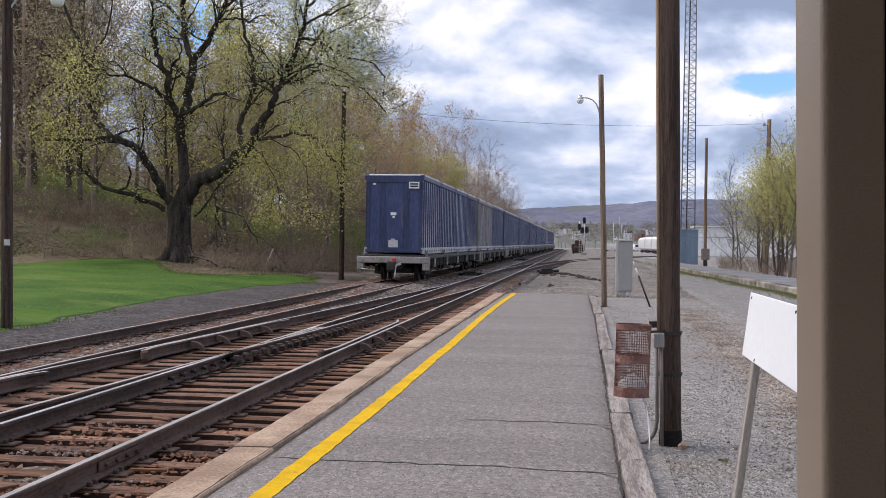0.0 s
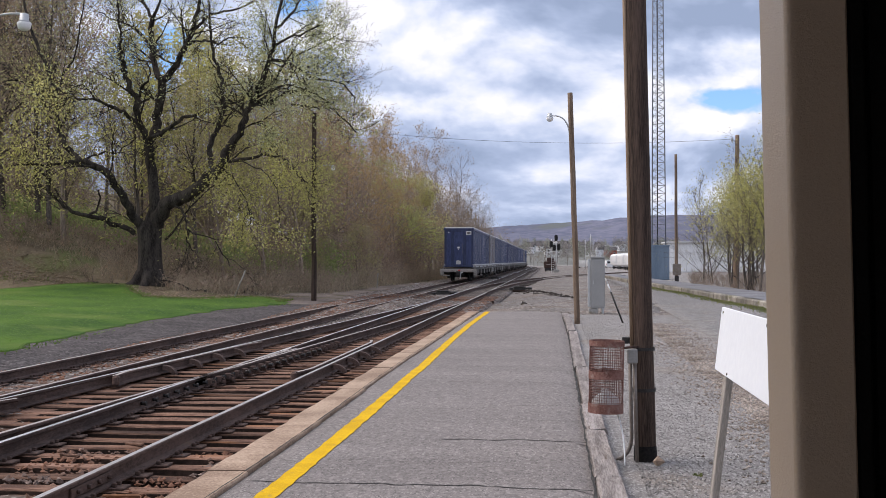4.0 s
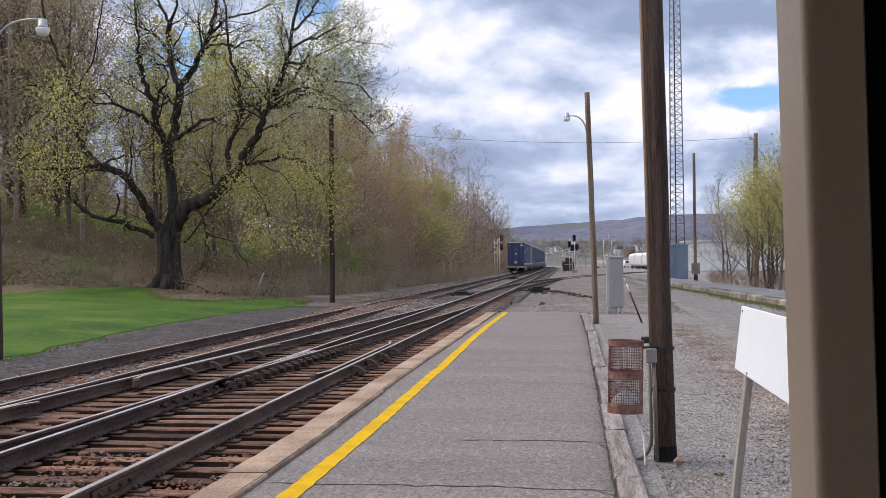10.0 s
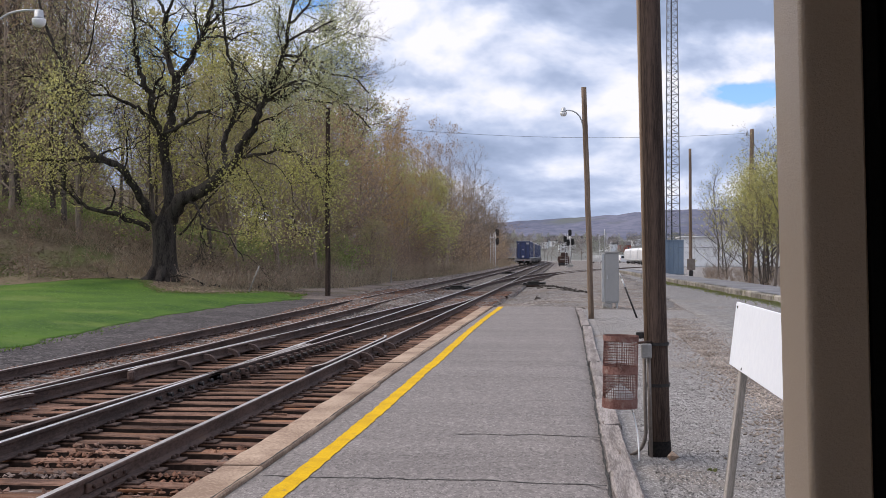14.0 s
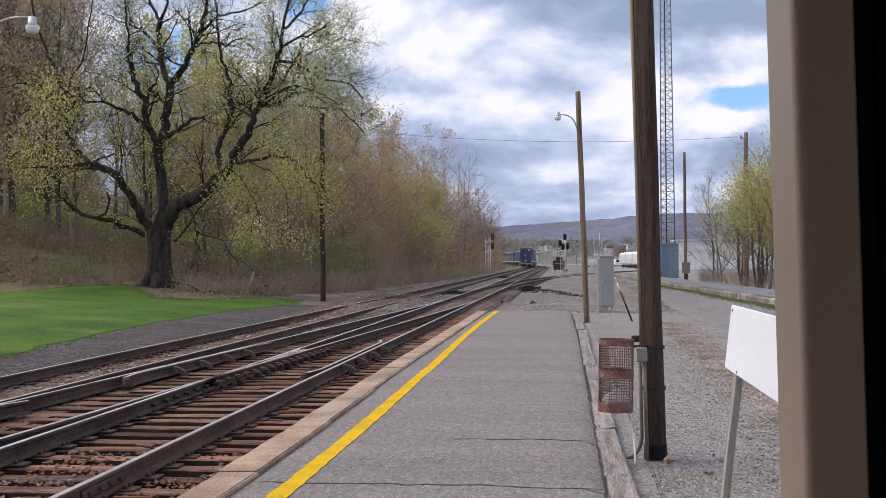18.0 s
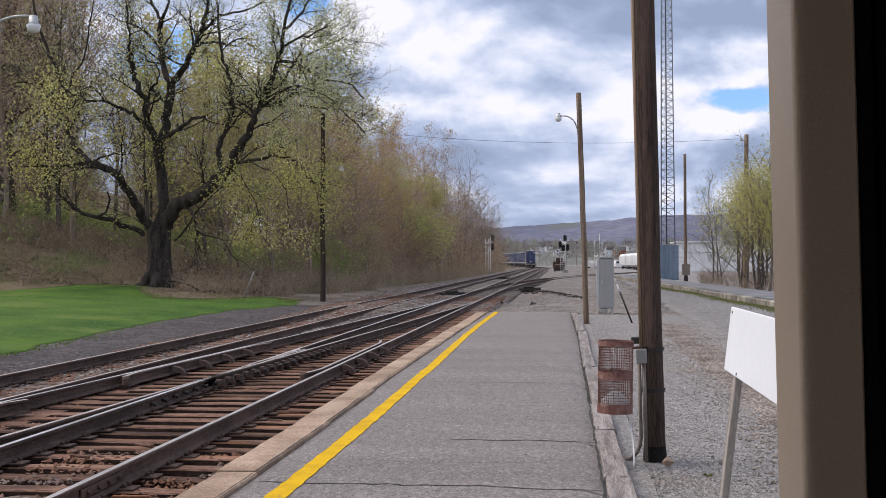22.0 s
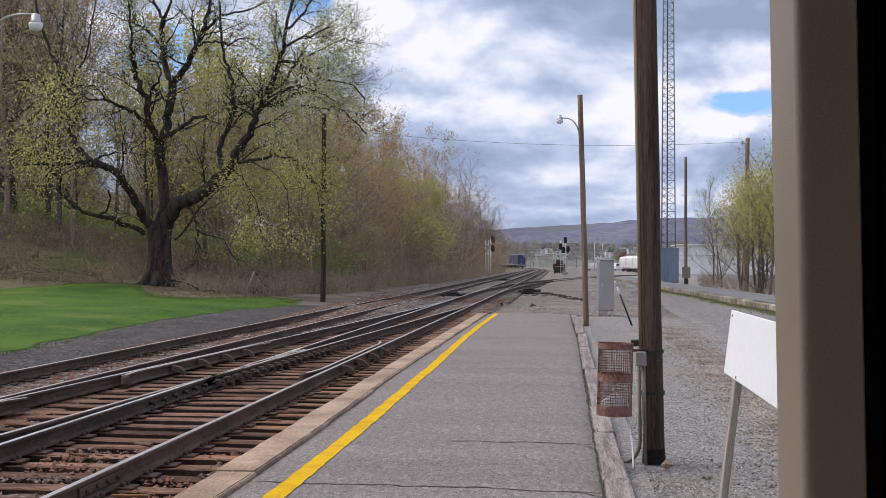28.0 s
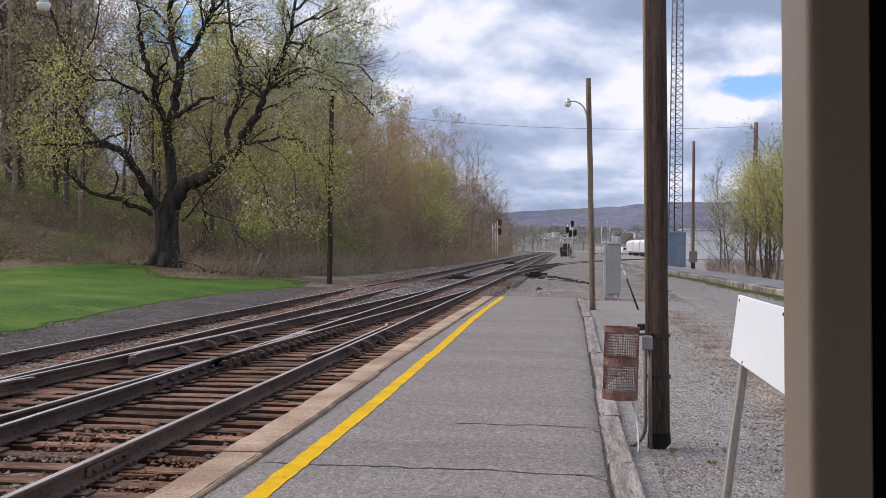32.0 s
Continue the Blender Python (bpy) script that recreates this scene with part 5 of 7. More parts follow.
def railway_signal(x, y, h, label, heads):
    s = thing("railway_signal", pose(x, y, ground_z(x, y)), label, "railway signal", "railway signals")
    part("mast", Shape().tube([(0, 0, -0.3), (0, 0, h - 0.3)], 0.085, 8), PALE_STEEL, s)
    part("base", Shape().box(-0.45, 0.45, -0.45, 0.45, -0.3, 0.5, 0.05), GREY_CONCRETE, s)
    for hx, z in heads:
        n = 20
        d = Shape()
        for yy in (-0.30, -0.24):
            for i in range(n):
                a = 2 * math.pi * i / n
                d.v.append((hx + 0.27 * math.cos(a), yy, h + z + 0.27 * math.sin(a) + (0.24 if math.sin(a) > 0 else -0.24)))
        d.f = [(i, (i + 1) % n, n + (i + 1) % n, n + i) for i in range(n)] + [tuple(range(n))[::-1], tuple(range(n, 2 * n))]
        d.m, d.smooth = [0] * len(d.f), [False] * len(d.f)
        head = part("signal_head", d, BLACK_STEEL, s, "black oval backboard")
        for q in (-0.27, 0.05, 0.33):
            part("hood", Shape().tube([(hx, -0.62, h + z + q), (hx, -0.30, h + z + q)], 0.10, 10, cap=False), BLACK_STEEL, head)
            part("lens", Shape().tube([(hx, -0.315, h + z + q), (hx, -0.305, h + z + q)], 0.085, 10), SIGNAL_LIGHT, head)
        part("arm", Shape().box(min(0, hx), max(0.02, hx), -0.22, -0.1, h + z - 0.05, h + z + 0.05, 0.01), GALV, s)
    lad = Shape()
    for xx in (-0.75, -0.32):
        lad.tube([(xx, 0.25, -0.2), (xx, 0.25, h - 0.6)], 0.035, 5)
    for i in range(int((h - 1) / 0.33)):
        lad.tube([(-0.75, 0.25, 0.3 + i * 0.33), (-0.32, 0.25, 0.3 + i * 0.33)], 0.02, 4)
    part("ladder", lad, PALE_STEEL, s, "pale steel ladder")
    cage = Shape()
    for zz in (h - 2.6, h - 1.9, h - 1.2):
        cage.tube([(-0.85, -0.1, zz), (-0.85, 0.7, zz), (0.3, 0.7, zz), (0.3, -0.1, zz)], 0.03, 4)
    part("platform_cage", cage, PALE_STEEL, s, "pale steel guard rails")
    return s


railway_signal(-10.75, 165, 5.9, "two-headed colour light railway signal with a ladder, beside the woods", [(0.32, -0.5), (0.32, -1.8)])
railway_signal(0.1, 178, 5.95, "four-headed colour light railway signal with a ladder, in the yard", [(0.0, -0.5), (-0.75, -1.5), (-0.28, -2.05), (0.42, -1.95)])

machine = thing("rusty_machine", pose(-0.9, 212, ground_z(-1, 212) - 0.1) @ Matrix.Diagonal((1.0, 1.1, 1.1, 1)), "rusty brown track machine standing in the yard", "track machine")
part("body", Shape().box(-1.2, 1.2, -1.5, 1.5, 0.6, 1.7, 0.08), RUST, machine)
part("cab", Shape().box(-0.7, 0.6, -1.2, 0.4, 1.7, 2.3, 0.06), RUST, machine)
part("skirt", Shape().box(-1.1, 1.1, -1.45, 1.4, 0.15, 0.6, 0.05), BLACK_STEEL, machine)
part("stripe", Shape().box(-0.8, 0.7, -1.53, -1.49, 1.15, 1.25), GREY_WOOD, machine, "pale lettering strip")
part("exhaust", Shape().tube([(0.2, 0, 2.4), (0.2, 0, 4.2)], 0.06, 6), BLACK_STEEL, machine)
for x in (-0.9, 0.9):
    for y in (-1.0, 1.0):
        part("wheel", Shape().tube([(x - 0.1, y, 0.35), (x + 0.1, y, 0.35)], 0.36, 14), BLACK_STEEL, machine)


def switch_machine(x, y, turn, label):
    s = thing("switch_machine", pose(x, y, -0.22, 0, 0, turn) @ Matrix.Diagonal((0.95, 1.3, 0.7, 1)), label, "switch machine", "switch machines")
    part("case", Shape().box(-0.42, 0.42, -0.22, 0.22, 0.05, 0.36, 0.05), CRACK, s)
    part("lid", Shape().box(-0.34, 0.34, -0.25, 0.25, 0.36, 0.42, 0.02), CRACK, s)
    part("motor", Shape().tube([(0.42, 0, 0.22), (0.85, 0, 0.22)], 0.13, 10), BLACK_STEEL, s)
    part("throw_rod", Shape().box(-1.6, -0.4, -0.04, 0.04, 0.05, 0.11, 0.01), BLACK_STEEL, s)
    part("timber", Shape().box(-1.3, 1.1, -0.45, -0.22, -0.1, 0.05, 0.01), TIE_SIDE, s)
    part("timber", Shape().box(-1.3, 1.1, 0.22, 0.45, -0.1, 0.05, 0.01), TIE_SIDE, s)
    part("cover", Shape().box(-0.7, -0.45, -0.16, 0.16, 0.05, 0.28, 0.03), BLACK_STEEL, s)
    part("lever", Shape().tube([(0.2, 0.1, 0.42), (0.32, 0.16, 0.56), (0.7, 0.16, 0.50)], 0.03, 6), BLACK_STEEL, s)
    return s


switch_machine(-6.3, 63.5, 0, "dark low switch machine between the tracks")
switch_machine(-2.35, 74.5, 0, "dark low switch machine on the gravel beside the track")
switch_machine(-6.45, 120, 0, "dark low switch machine between the far tracks")
rd = random.Random(21)
for i in range(7):
    x, y = -2.0 + 0.42 * i + rd.uniform(-0.3, 0.3), 71 - 2.3 * i + rd.uniform(-1.5, 1.5)
    tagged(part("old_tie", Shape().box(-0.35, 0.35, -0.08, 0.08, 0, 0.06, 0.02), CLOD, None, "", pose(x, y, ground_z(x, y) - 0.01, 0, 0, rd.uniform(-35, 20))),
           "broken dark old tie lying on the gravel", "old tie", "scrap ties")
tagged(part("clod", scatter(1, lambda r, n: np.array([[0.0, 0.0, 0.05]]), 0.17, 6, 0.7), None, None, "", pose(-1.4, 48.7, ground_z(-1.4, 48.7))), "dark clod of tarred earth on the gravel", "clod").data.materials.append(CLOD)
tagged(part("plank", Shape().box(-0.5, 0.5, -0.12, 0.12, 0, 0.06, 0.01), DIRTY_WHITE, None, "", pose(-11.0, 92, ground_z(-11, 92) + 0.06, 0, 0, -25)), "pale painted plank lying on the verge", "plank")
tagged(part("milepost", Shape().box(-0.05, 0.05, -0.02, 0.02, 0, 1.0, 0.01), GREY_WOOD, None, "", pose(-11.9, 75, -0.1, 0, 3, 0)), "short pale post at the edge of the woods", "post")
tagged(part("stick", Shape().tube([(0, 0, 0), (0.5, 0, 1.2)], 0.03, 5), GREY_WOOD, None, "", pose(-14.6, 50.5, 0.1)), "pale leaning stick in the brush", "stick")


# ---- distance: hills, town, parked rolling stock
hills = Shape()
HN = 420
for i in range(HN + 1):
    a = radians(-62 + 124 * i / HN)
    ca, sa = math.cos(a), math.sin(a)
    deg = math.degrees(a)
    h = 72 + 2.5 * fbm(deg, 2, 0.2) + 0.5 * fbm(deg, 7, 2.6) + 26 * step(-6, 7, deg) - 20 * step(-7, -14, deg)
    for r, k in ((1700, 0.0), (1900, 0.14), (2150, 0.55), (2400, 1.0), (2600, 0.9)):
        hills.v.append((r * sa, r * ca, -1 + h * k + (1.5 * fbm(deg * 2, r * 0.01, 1.0) + 0.8 * fbm(deg * 16, r * 0.01, 1.0) if k else 0)))
for i in range(HN):
    for j in range(4):
        hills.f.append((5 * i + j, 5 * i + 5 + j, 5 * i + 6 + j, 5 * i + 1 + j))
hills.m, hills.smooth = [0] * len(hills.f), [True] * len(hills.f)
structure("backdrop_hills", hills, HILL, "long low wooded ridge on the horizon, still bare, its colour blued for haze", "hills")


def valley(y):
    """The far side of the valley rises slowly towards the ridge."""
    return 0.020 * max(y - 470, 0)


slope = Shape()
for i in range(61):
    y = 440 + 1300 * i / 60
    for k in range(25):
        x = y * (-0.30 + 0.70 * k / 24)
        slope.v.append((x, y, -0.6 + valley(y) + 1.2 * fbm(x, y, 0.01)))
slope.f = [(25 * i + k, 25 * i + k + 1, 25 * i + k + 26, 25 * i + k + 25) for i in range(60) for k in range(24)]
slope.m, slope.smooth = [0] * len(slope.f), [True] * len(slope.f)
structure("valley_side", slope, FAR_FIELD, "scrubby valley side before the ridge, greyed for haze", "valley")


def house(x, y, turn, w, d, h, wall, group="town houses"):
    hs = thing("house", pose(x, y, -0.3 + valley(y), 0, 0, turn), "small gabled house in the distant town", "house", group)
    part("wall", Shape().box(-w / 2, w / 2, -d / 2, d / 2, 0, h), wall, hs)
    r = Shape()
    r.v = [(-w / 2 - 0.3, -d / 2 - 0.3, h), (w / 2 + 0.3, -d / 2 - 0.3, h), (w / 2 + 0.3, d / 2 + 0.3, h), (-w / 2 - 0.3, d / 2 + 0.3, h), (-w / 2 - 0.3, 0, h + d * 0.38), (w / 2 + 0.3, 0, h + d * 0.38)]
    r.f = [(0, 1, 5, 4), (2, 3, 4, 5), (0, 4, 3), (1, 2, 5), (3, 2, 1, 0)]
    r.m, r.smooth = [0] * 5, [False] * 5
    part("roof", r, ROOF_DARK, hs)
    for k in (-0.28, 0.28):
        for z in ((h * 0.22, h * 0.62) if h > 4 else (h * 0.4,)):
            win = part("window", Shape().box(k * w - 0.5, k * w + 0.5, -d / 2 - 0.05, -d / 2 + 0.02, z, z + 1.3), WHITE, hs)
            part("pane", Shape().box(k * w - 0.4, k * w + 0.4, -d / 2 - 0.08, -d / 2 - 0.05, z + 0.1, z + 1.2), GLASS_DARK, win)


rh = random.Random(36)
for i in range(22):
    y = rh.uniform(700, 1250)
    x = y * rh.uniform(-0.035, 0.075)
    house(x, y, rh.uniform(-40, 40), rh.uniform(7, 11), rh.uniform(6, 9), rh.uniform(4, 6), rh.choice([WHITE, DIRTY_WHITE, GREY_PAINT, WHITE]))
house(33, 690, 8, 7, 6, 4, BRICK_RED, "town houses")


def hopper_car(x, y, turn):
    c = thing("hopper_car", pose(x, y, -0.2, 0, 0, turn) @ Matrix.Diagonal((0.92, 1, 0.84, 1)), "white covered hopper railway car parked in the yard", "railway car", "parked railway cars")
    n = 9
    b = Shape()
    prof = [(-1.4, 1.3), (-1.5, 3.6), (-1.2, 4.1), (0, 4.3), (1.2, 4.1), (1.5, 3.6), (1.4, 1.3), (0.5, 0.9), (-0.5, 0.9)]
    b.sweep(prof, [(0, -7.2 + 14.4 * i / 8, 0) for i in range(9)])
    part("body", b, WHITE, c)
    for k in range(9):
        for sx in (-1, 1):
            part("rib", Shape().box(sx * 1.5 - 0.05, sx * 1.5 + 0.05, -7 + k * 1.75 - 0.05, -7 + k * 1.75 + 0.05, 1.3, 3.7), WHITE, c)
    for yy in (-5.5, 5.5):
        bg = part("bogie", Shape().box(-1.1, 1.1, yy - 1.2, yy + 1.2, 0.35, 0.75, 0.05), BLACK_STEEL, c)
        for w in (-0.9, 0.9):
            for sx in (-0.75, 0.75):
                part("wheel", Shape().tube([(sx - 0.07, yy + w, 0.46), (sx + 0.07, yy + w, 0.46)], 0.46, 14), BLACK_STEEL, bg)


hopper_car(15.6, 228, 2)
hopper_car(15.0, 244, 2)
hopper_car(14.4, 260, 2)


def van(x, y, turn, paint, label):
    v = thing("parked_van", pose(x, y, ground_z(x, y), 0, 0, turn), label, "van", "parked vehicles")
    b = Shape()
    b.sweep([(-0.95, 0.35), (-0.98, 1.2), (-0.85, 1.95), (0.85, 1.95), (0.98, 1.2), (0.95, 0.35)], [(0, -2.3, 0), (0, -2.2, 0.02), (0, 1.2, 0.02), (0, 2.0, -0.1)])
    part("body", b, paint, v)
    part("bonnet", Shape().box(-0.93, 0.93, 1.9, 2.9, 0.35, 1.15, 0.12), paint, v)
    part("windscreen", Shape().box(-0.75, 0.75, -2.33, -2.29, 1.2, 1.75, 0.02), GLASS_DARK, v)
    for sx in (-0.9, 0.9):
        for yy in (-1.5, 2.0):
            part("wheel", Shape().tube([(sx - 0.1, yy, 0.34), (sx + 0.1, yy, 0.34)], 0.34, 14), BLACK_STEEL, v)
        part("tail_light", Shape().box(sx - 0.08, sx + 0.04, -2.36, -2.29, 0.9, 1.15), RED, v)


van(13.6, 296, 10, WHITE, "white van parked at the yard's edge")
van(16.6, 300, -20, WHITE, "white van parked beside another")
van(7.4, 290, 60, DIRTY_WHITE, "pale car parked far down the yard")
barrier = thing("crossing_barrier", pose(8.7, 250, -0.2), "distant red and white crossing barriers", "barrier")
for k in range(3):
    part("arm", Shape().tube([(-2.2 + k * 1.2, 0, 0), (-2.2 + k * 1.2, 0, 6.5 - k * 0.8)], 0.06, 6), BRICK_RED if k == 1 else DIRTY_WHITE, barrier)


# ---- the container train
CW, CL, CH = 2.40, 5.86, 3.22     # a container's width, length, height
DECK = 1.24


def container_body():
    """Ribbed steel box: the side walls fold in and out, the end wall has three sunk panels between posts."""
    s = Shape()
    n = 9
    for sx in (-1, 1):
        x = sx * CW / 2
        pitch = CL / n
        ys, xs = [0.0], [x]
        for i in range(n):
            a = i * pitch
            ys += [a + 0.07, a + 0.11, a + pitch - 0.11, a + pitch - 0.07]
            xs += [x, x - sx * 0.09, x - sx * 0.09, x]
        ys.append(CL), xs.append(x)
        b = len(s.v)
        for z in (0.21, CH - 0.18):
            s.v += [(u, v, z) for u, v in zip(xs, ys)]
        k = len(ys)
        for i in range(k - 1):
            q = (b + i, b + i + 1, b + k + i + 1, b + k + i)
            s.f.append(q if sx > 0 else q[::-1])
            # outer rib faces get the paint with the highlight in its colour
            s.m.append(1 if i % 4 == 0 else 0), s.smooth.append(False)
        s.box(x - 0.06, x + 0.07, 0, CL, -0.05, 0.22, 0.015, 2)
        for k in range(8):
            s.box(x - 0.02, x + sx * 0.078 + 0.004, 0.35 + k * 0.72, 0.53 + k * 0.72, 0.04, 0.12, 0.0, 3)
        s.box(x - 0.05, x + 0.05, 0, CL, CH - 0.18, CH, 0.015)
    s.box(-CW / 2 + 0.02, CW / 2 - 0.02, 0.03, CL - 0.03, CH - 0.06, CH - 0.02)
    s.box(-CW / 2 + 0.05, CW / 2 - 0.05, 0.05, CL - 0.05, 0.02, 0.1)
    for y0 in (0.0, CL - 0.1):
        s.box(-CW / 2 + 0.02, CW / 2 - 0.02, y0 + 0.045, y0 + 0.06, 0.1, CH - 0.1)
    return s.mesh("container_body", [BLUE, RIB_LIT, SILVER, BLACK_STEEL])


def end_posts():
    s = Shape()
    for x, w in ((-CW / 2 + 0.09, 0.09), (-0.50, 0.13), (0.50, 0.13), (CW / 2 - 0.09, 0.09)):
        s.box(x - w, x + w, 0.022, 0.05, 0.1, CH - 0.08, 0.006)
    s.box(-CW / 2, CW / 2, -0.02, 0.05, 0.0, 0.14, 0.012)
    s.box(-CW / 2, CW / 2, 0.0, 0.05, CH - 0.30, CH - 0.0, 0.012)
    return s.mesh("end_frame", [BLUE])


BODY, END = container_body(), end_posts()
GREY_BODY, GREY_END = BODY.copy(), END.copy()
for me in (GREY_BODY, GREY_END):
    me.materials[0] = GREY_BLUE
TARP = Shape().box(-CW / 2 - 0.02, CW / 2 + 0.02, 0.25, CL - 0.1, 0, 0.04, 0.01)
for k in range(4):
    TARP.box(-CW / 2 + 0.02, CW / 2 - 0.02, 0.5 + k * 1.4, 1.3 + k * 1.4, 0.03, 0.085 + 0.03 * (k % 2), 0.03)
TARP = TARP.mesh("lid", [DIRTY_WHITE])
CAST = Shape().box(-0.09, 0.09, -0.09, 0.09, -0.06, 0.06, 0.02).mesh("corner_casting", [BLUE])


def shared(name, me, parent, at, label=""):
    ob = new(name, me)
    ob.parent, ob.matrix_basis = parent, at
    if label:
        ob["label"] = label
    return ob


def add_container(car, y, grey):
    c = shared("container", GREY_BODY if grey else BODY, car, pose(0, y, DECK), "faded grey-blue ribbed container" if grey else "")
    shared("end_frame", GREY_END if grey else END, c, pose(0, 0, 0))
    shared("end_frame", GREY_END if grey else END, c, pose(0, CL, 0, 0, 0, 180))
    shared("lid", TARP, c, pose(0, 0, CH), "pale rim and cover")
    for sx in (-1, 1):
        for yy in (0.1, CL - 0.1):
            shared("corner_casting", CAST, c, pose(sx * (CW / 2 - 0.03), yy, CH - 0.02))
    return c


WHEEL = Shape().tube([(-0.07, 0, 0), (0.05, 0, 0)], 0.42, 20).tube([(0.05, 0, 0), (0.09, 0, 0)], 0.46, 20).tube([(-0.12, 0, 0), (0.12, 0, 0)], 0.13, 10).mesh("wheel", [BLACK_STEEL])
FRAME = Shape()
for sx in (-1, 1):
    FRAME.box(sx * 1.0 - 0.09, sx * 1.0 + 0.09, -1.25, 1.25, 0.42, 0.66, 0.04)
    for yy in (-0.9, 0.9):
        FRAME.box(sx * 1.0 - 0.13, sx * 1.0 + 0.13, yy - 0.17, yy + 0.17, 0.30, 0.58, 0.03)
FRAME.box(-1.1, 1.1, -0.2, 0.2, 0.45, 0.75, 0.04)
FRAME.box(-0.6, 0.6, -1.1, 1.1, 0.35, 0.6, 0.05)
for sx in (-1, 1):
    FRAME.box(sx * 1.02 - 0.12, sx * 1.02 + 0.12, -0.35, 0.35, 0.26, 0.80, 0.05)
FRAME = FRAME.mesh("bogie", [BLACK_STEEL])
SPAN = 24.4


def flatcar(grey_boxes=()):
    car = thing("container_flatcar", pose(0, 0, 0), "grey flatcar carrying four tall dark blue ribbed containers", "railway car", "cars of the container train")
    # the centre sill, side sills with cut-outs, and the deck
    s = Shape().box(-0.35, 0.35, 0.3, SPAN - 0.3, 0.55, 0.98, 0.03)
    part("centre_sill", s, BLACK_STEEL, car)
    part("brake_gear", Shape().box(-0.95, 0.95, 5.2, 8.0, 0.42, 0.86, 0.05).box(-0.8, 0.8, 10.5, 15, 0.5, 0.9, 0.05).box(-0.95, 0.95, 17, 19, 0.42, 0.86, 0.05), BLACK_STEEL, car, "dark brake gear under the deck")
    part("deck", Shape().box(-1.25, 1.25, 0.1, SPAN - 0.1, 0.98, 1.16, 0.02), BLACK_STEEL, car)
    for sx in (-1, 1):
        t = Shape().box(sx * 1.42 - 0.05, sx * 1.42 + 0.05, 0.1, SPAN - 0.1, 1.0, 1.10, 0.01)
        part("side_sill", t, BLACK_STEEL, car)
        t = Shape().box(sx * 1.36 - 0.05, sx * 1.36 + 0.05, 0.4, SPAN - 0.4, 0.66, 0.98, 0.01)
        for i in range(18):
            w = 0.12 + 0.16 * ((i * 7) % 5) / 4
            t.box(sx * 1.38 - 0.06, sx * 1.38 + 0.05, 0.25 + i * 1.38, 0.25 + w + i * 1.38, 0.50 + 0.04 * ((i * 3) % 4), 1.08, 0.01)
        part("under_sill", t, TAR, car, "dark under-frame with brackets")
        for i in range(5):
            part("bracket", Shape().box(sx * 1.46 - 0.03, sx * 1.46 + 0.03, 2.2 + i * 4.6, 2.5 + i * 4.6, 0.62, 1.0, 0.01), CAR_GREY, car)
    for y0 in (0.0, SPAN - 0.32):
        e = Shape().box(-1.53, 1.53, y0, y0 + 0.32, 0.80, 1.08, 0.03)
        for sx in (-1, 1):
            e.box(sx * 1.38 - 0.14, sx * 1.38 + 0.14, y0 + 0.02, y0 + 0.3, 0.52, 0.82, 0.02)
        part("end_beam", e, CAR_GREY, car, "grey end beam")
        sg = -1 if y0 == 0 else 1
        yb = 0 if y0 == 0 else SPAN
        part("coupler", Shape().box(-0.13, 0.13, min(yb, yb + sg * 0.5), max(yb, yb + sg * 0.5), 0.58, 0.84, 0.04).box(-0.17, 0.17, min(yb + sg * 0.3, yb + sg * 0.52), max(yb + sg * 0.3, yb + sg * 0.52), 0.5, 0.9, 0.05), BLACK_STEEL, car, "knuckle coupler")
        part("grab_iron", Shape().tube([(-1.3, yb + sg * 0.02, 0.55), (-1.3, yb + sg * 0.08, 0.55), (-0.75, yb + sg * 0.08, 0.52), (-0.75, yb + sg * 0.02, 0.55)], 0.02, 5), GALV, car)
    for yc in (3.0, SPAN - 3.0):
        b = shared("bogie", FRAME, car, pose(0, yc, 0))
        for w in (-0.9, 0.9):
            for sx in (-1, 1):
                shared("wheel", WHEEL, b, pose(sx * 0.75, w, 0.46, 0, 0, 0 if sx < 0 else 180))
    for k in range(4):
        part("stake", Shape().box(-1.38, -1.28, 0, 0.1, 0, 0.25, 0.01).box(1.28, 1.38, 0, 0.1, 0, 0.25, 0.01), CAR_GREY, car, "", pose(0, 0.6 + k * 6.04, 1.08))
        add_container(car, 0.18 + k * 6.04, k in grey_boxes)
    part("tank", Shape().tube([(-0.9, SPAN / 2 - 1, 0.6), (-0.9, SPAN / 2 + 0.6, 0.6)], 0.22, 12), BLACK_STEEL, car, "air tank")
    part("box", Shape().box(0.7, 1.3, SPAN / 2 - 2.4, SPAN / 2 - 1.2, 0.4, 0.9, 0.03), CAR_GREY, car, "grey equipment box")
    return car


plain = flatcar()
faded = flatcar((0, 1))
faded["label"] = "grey flatcar carrying two faded and two blue ribbed containers"
tail = flatcar()
tail["label"] = "last grey flatcar, four dark blue containers and red tail lamp"
# plates and marks on the tail container
part("number_plate", Shape().box(0.62, 1.05, 0.10, 0.13, DECK + 2.68, DECK + 2.96, 0.004), WHITE, tail, "white plate with dark bars")
for k in range(2):
    part("plate_bars", Shape().box(0.67, 1.0, 0.085, 0.098, DECK + 2.74 + k * 0.1, DECK + 2.80 + k * 0.1, 0.002), BLACK_STEEL, tail)
part("warning_plate", Shape().box(-0.14, 0.1, 0.12, 0.15, DECK + 1.56, DECK + 1.68, 0.004).box(-0.06, 0.03, 0.12, 0.15, DECK + 1.44, DECK + 1.53, 0.004), WHITE, tail)
part("data_plate", Shape().box(-0.22, 0.18, 0.12, 0.15, DECK + 0.22, DECK + 0.52, 0.004).box(-0.1, 0.04, 0.12, 0.15, DECK + 0.52, DECK + 0.58, 0.004), DIRTY_WHITE, tail)
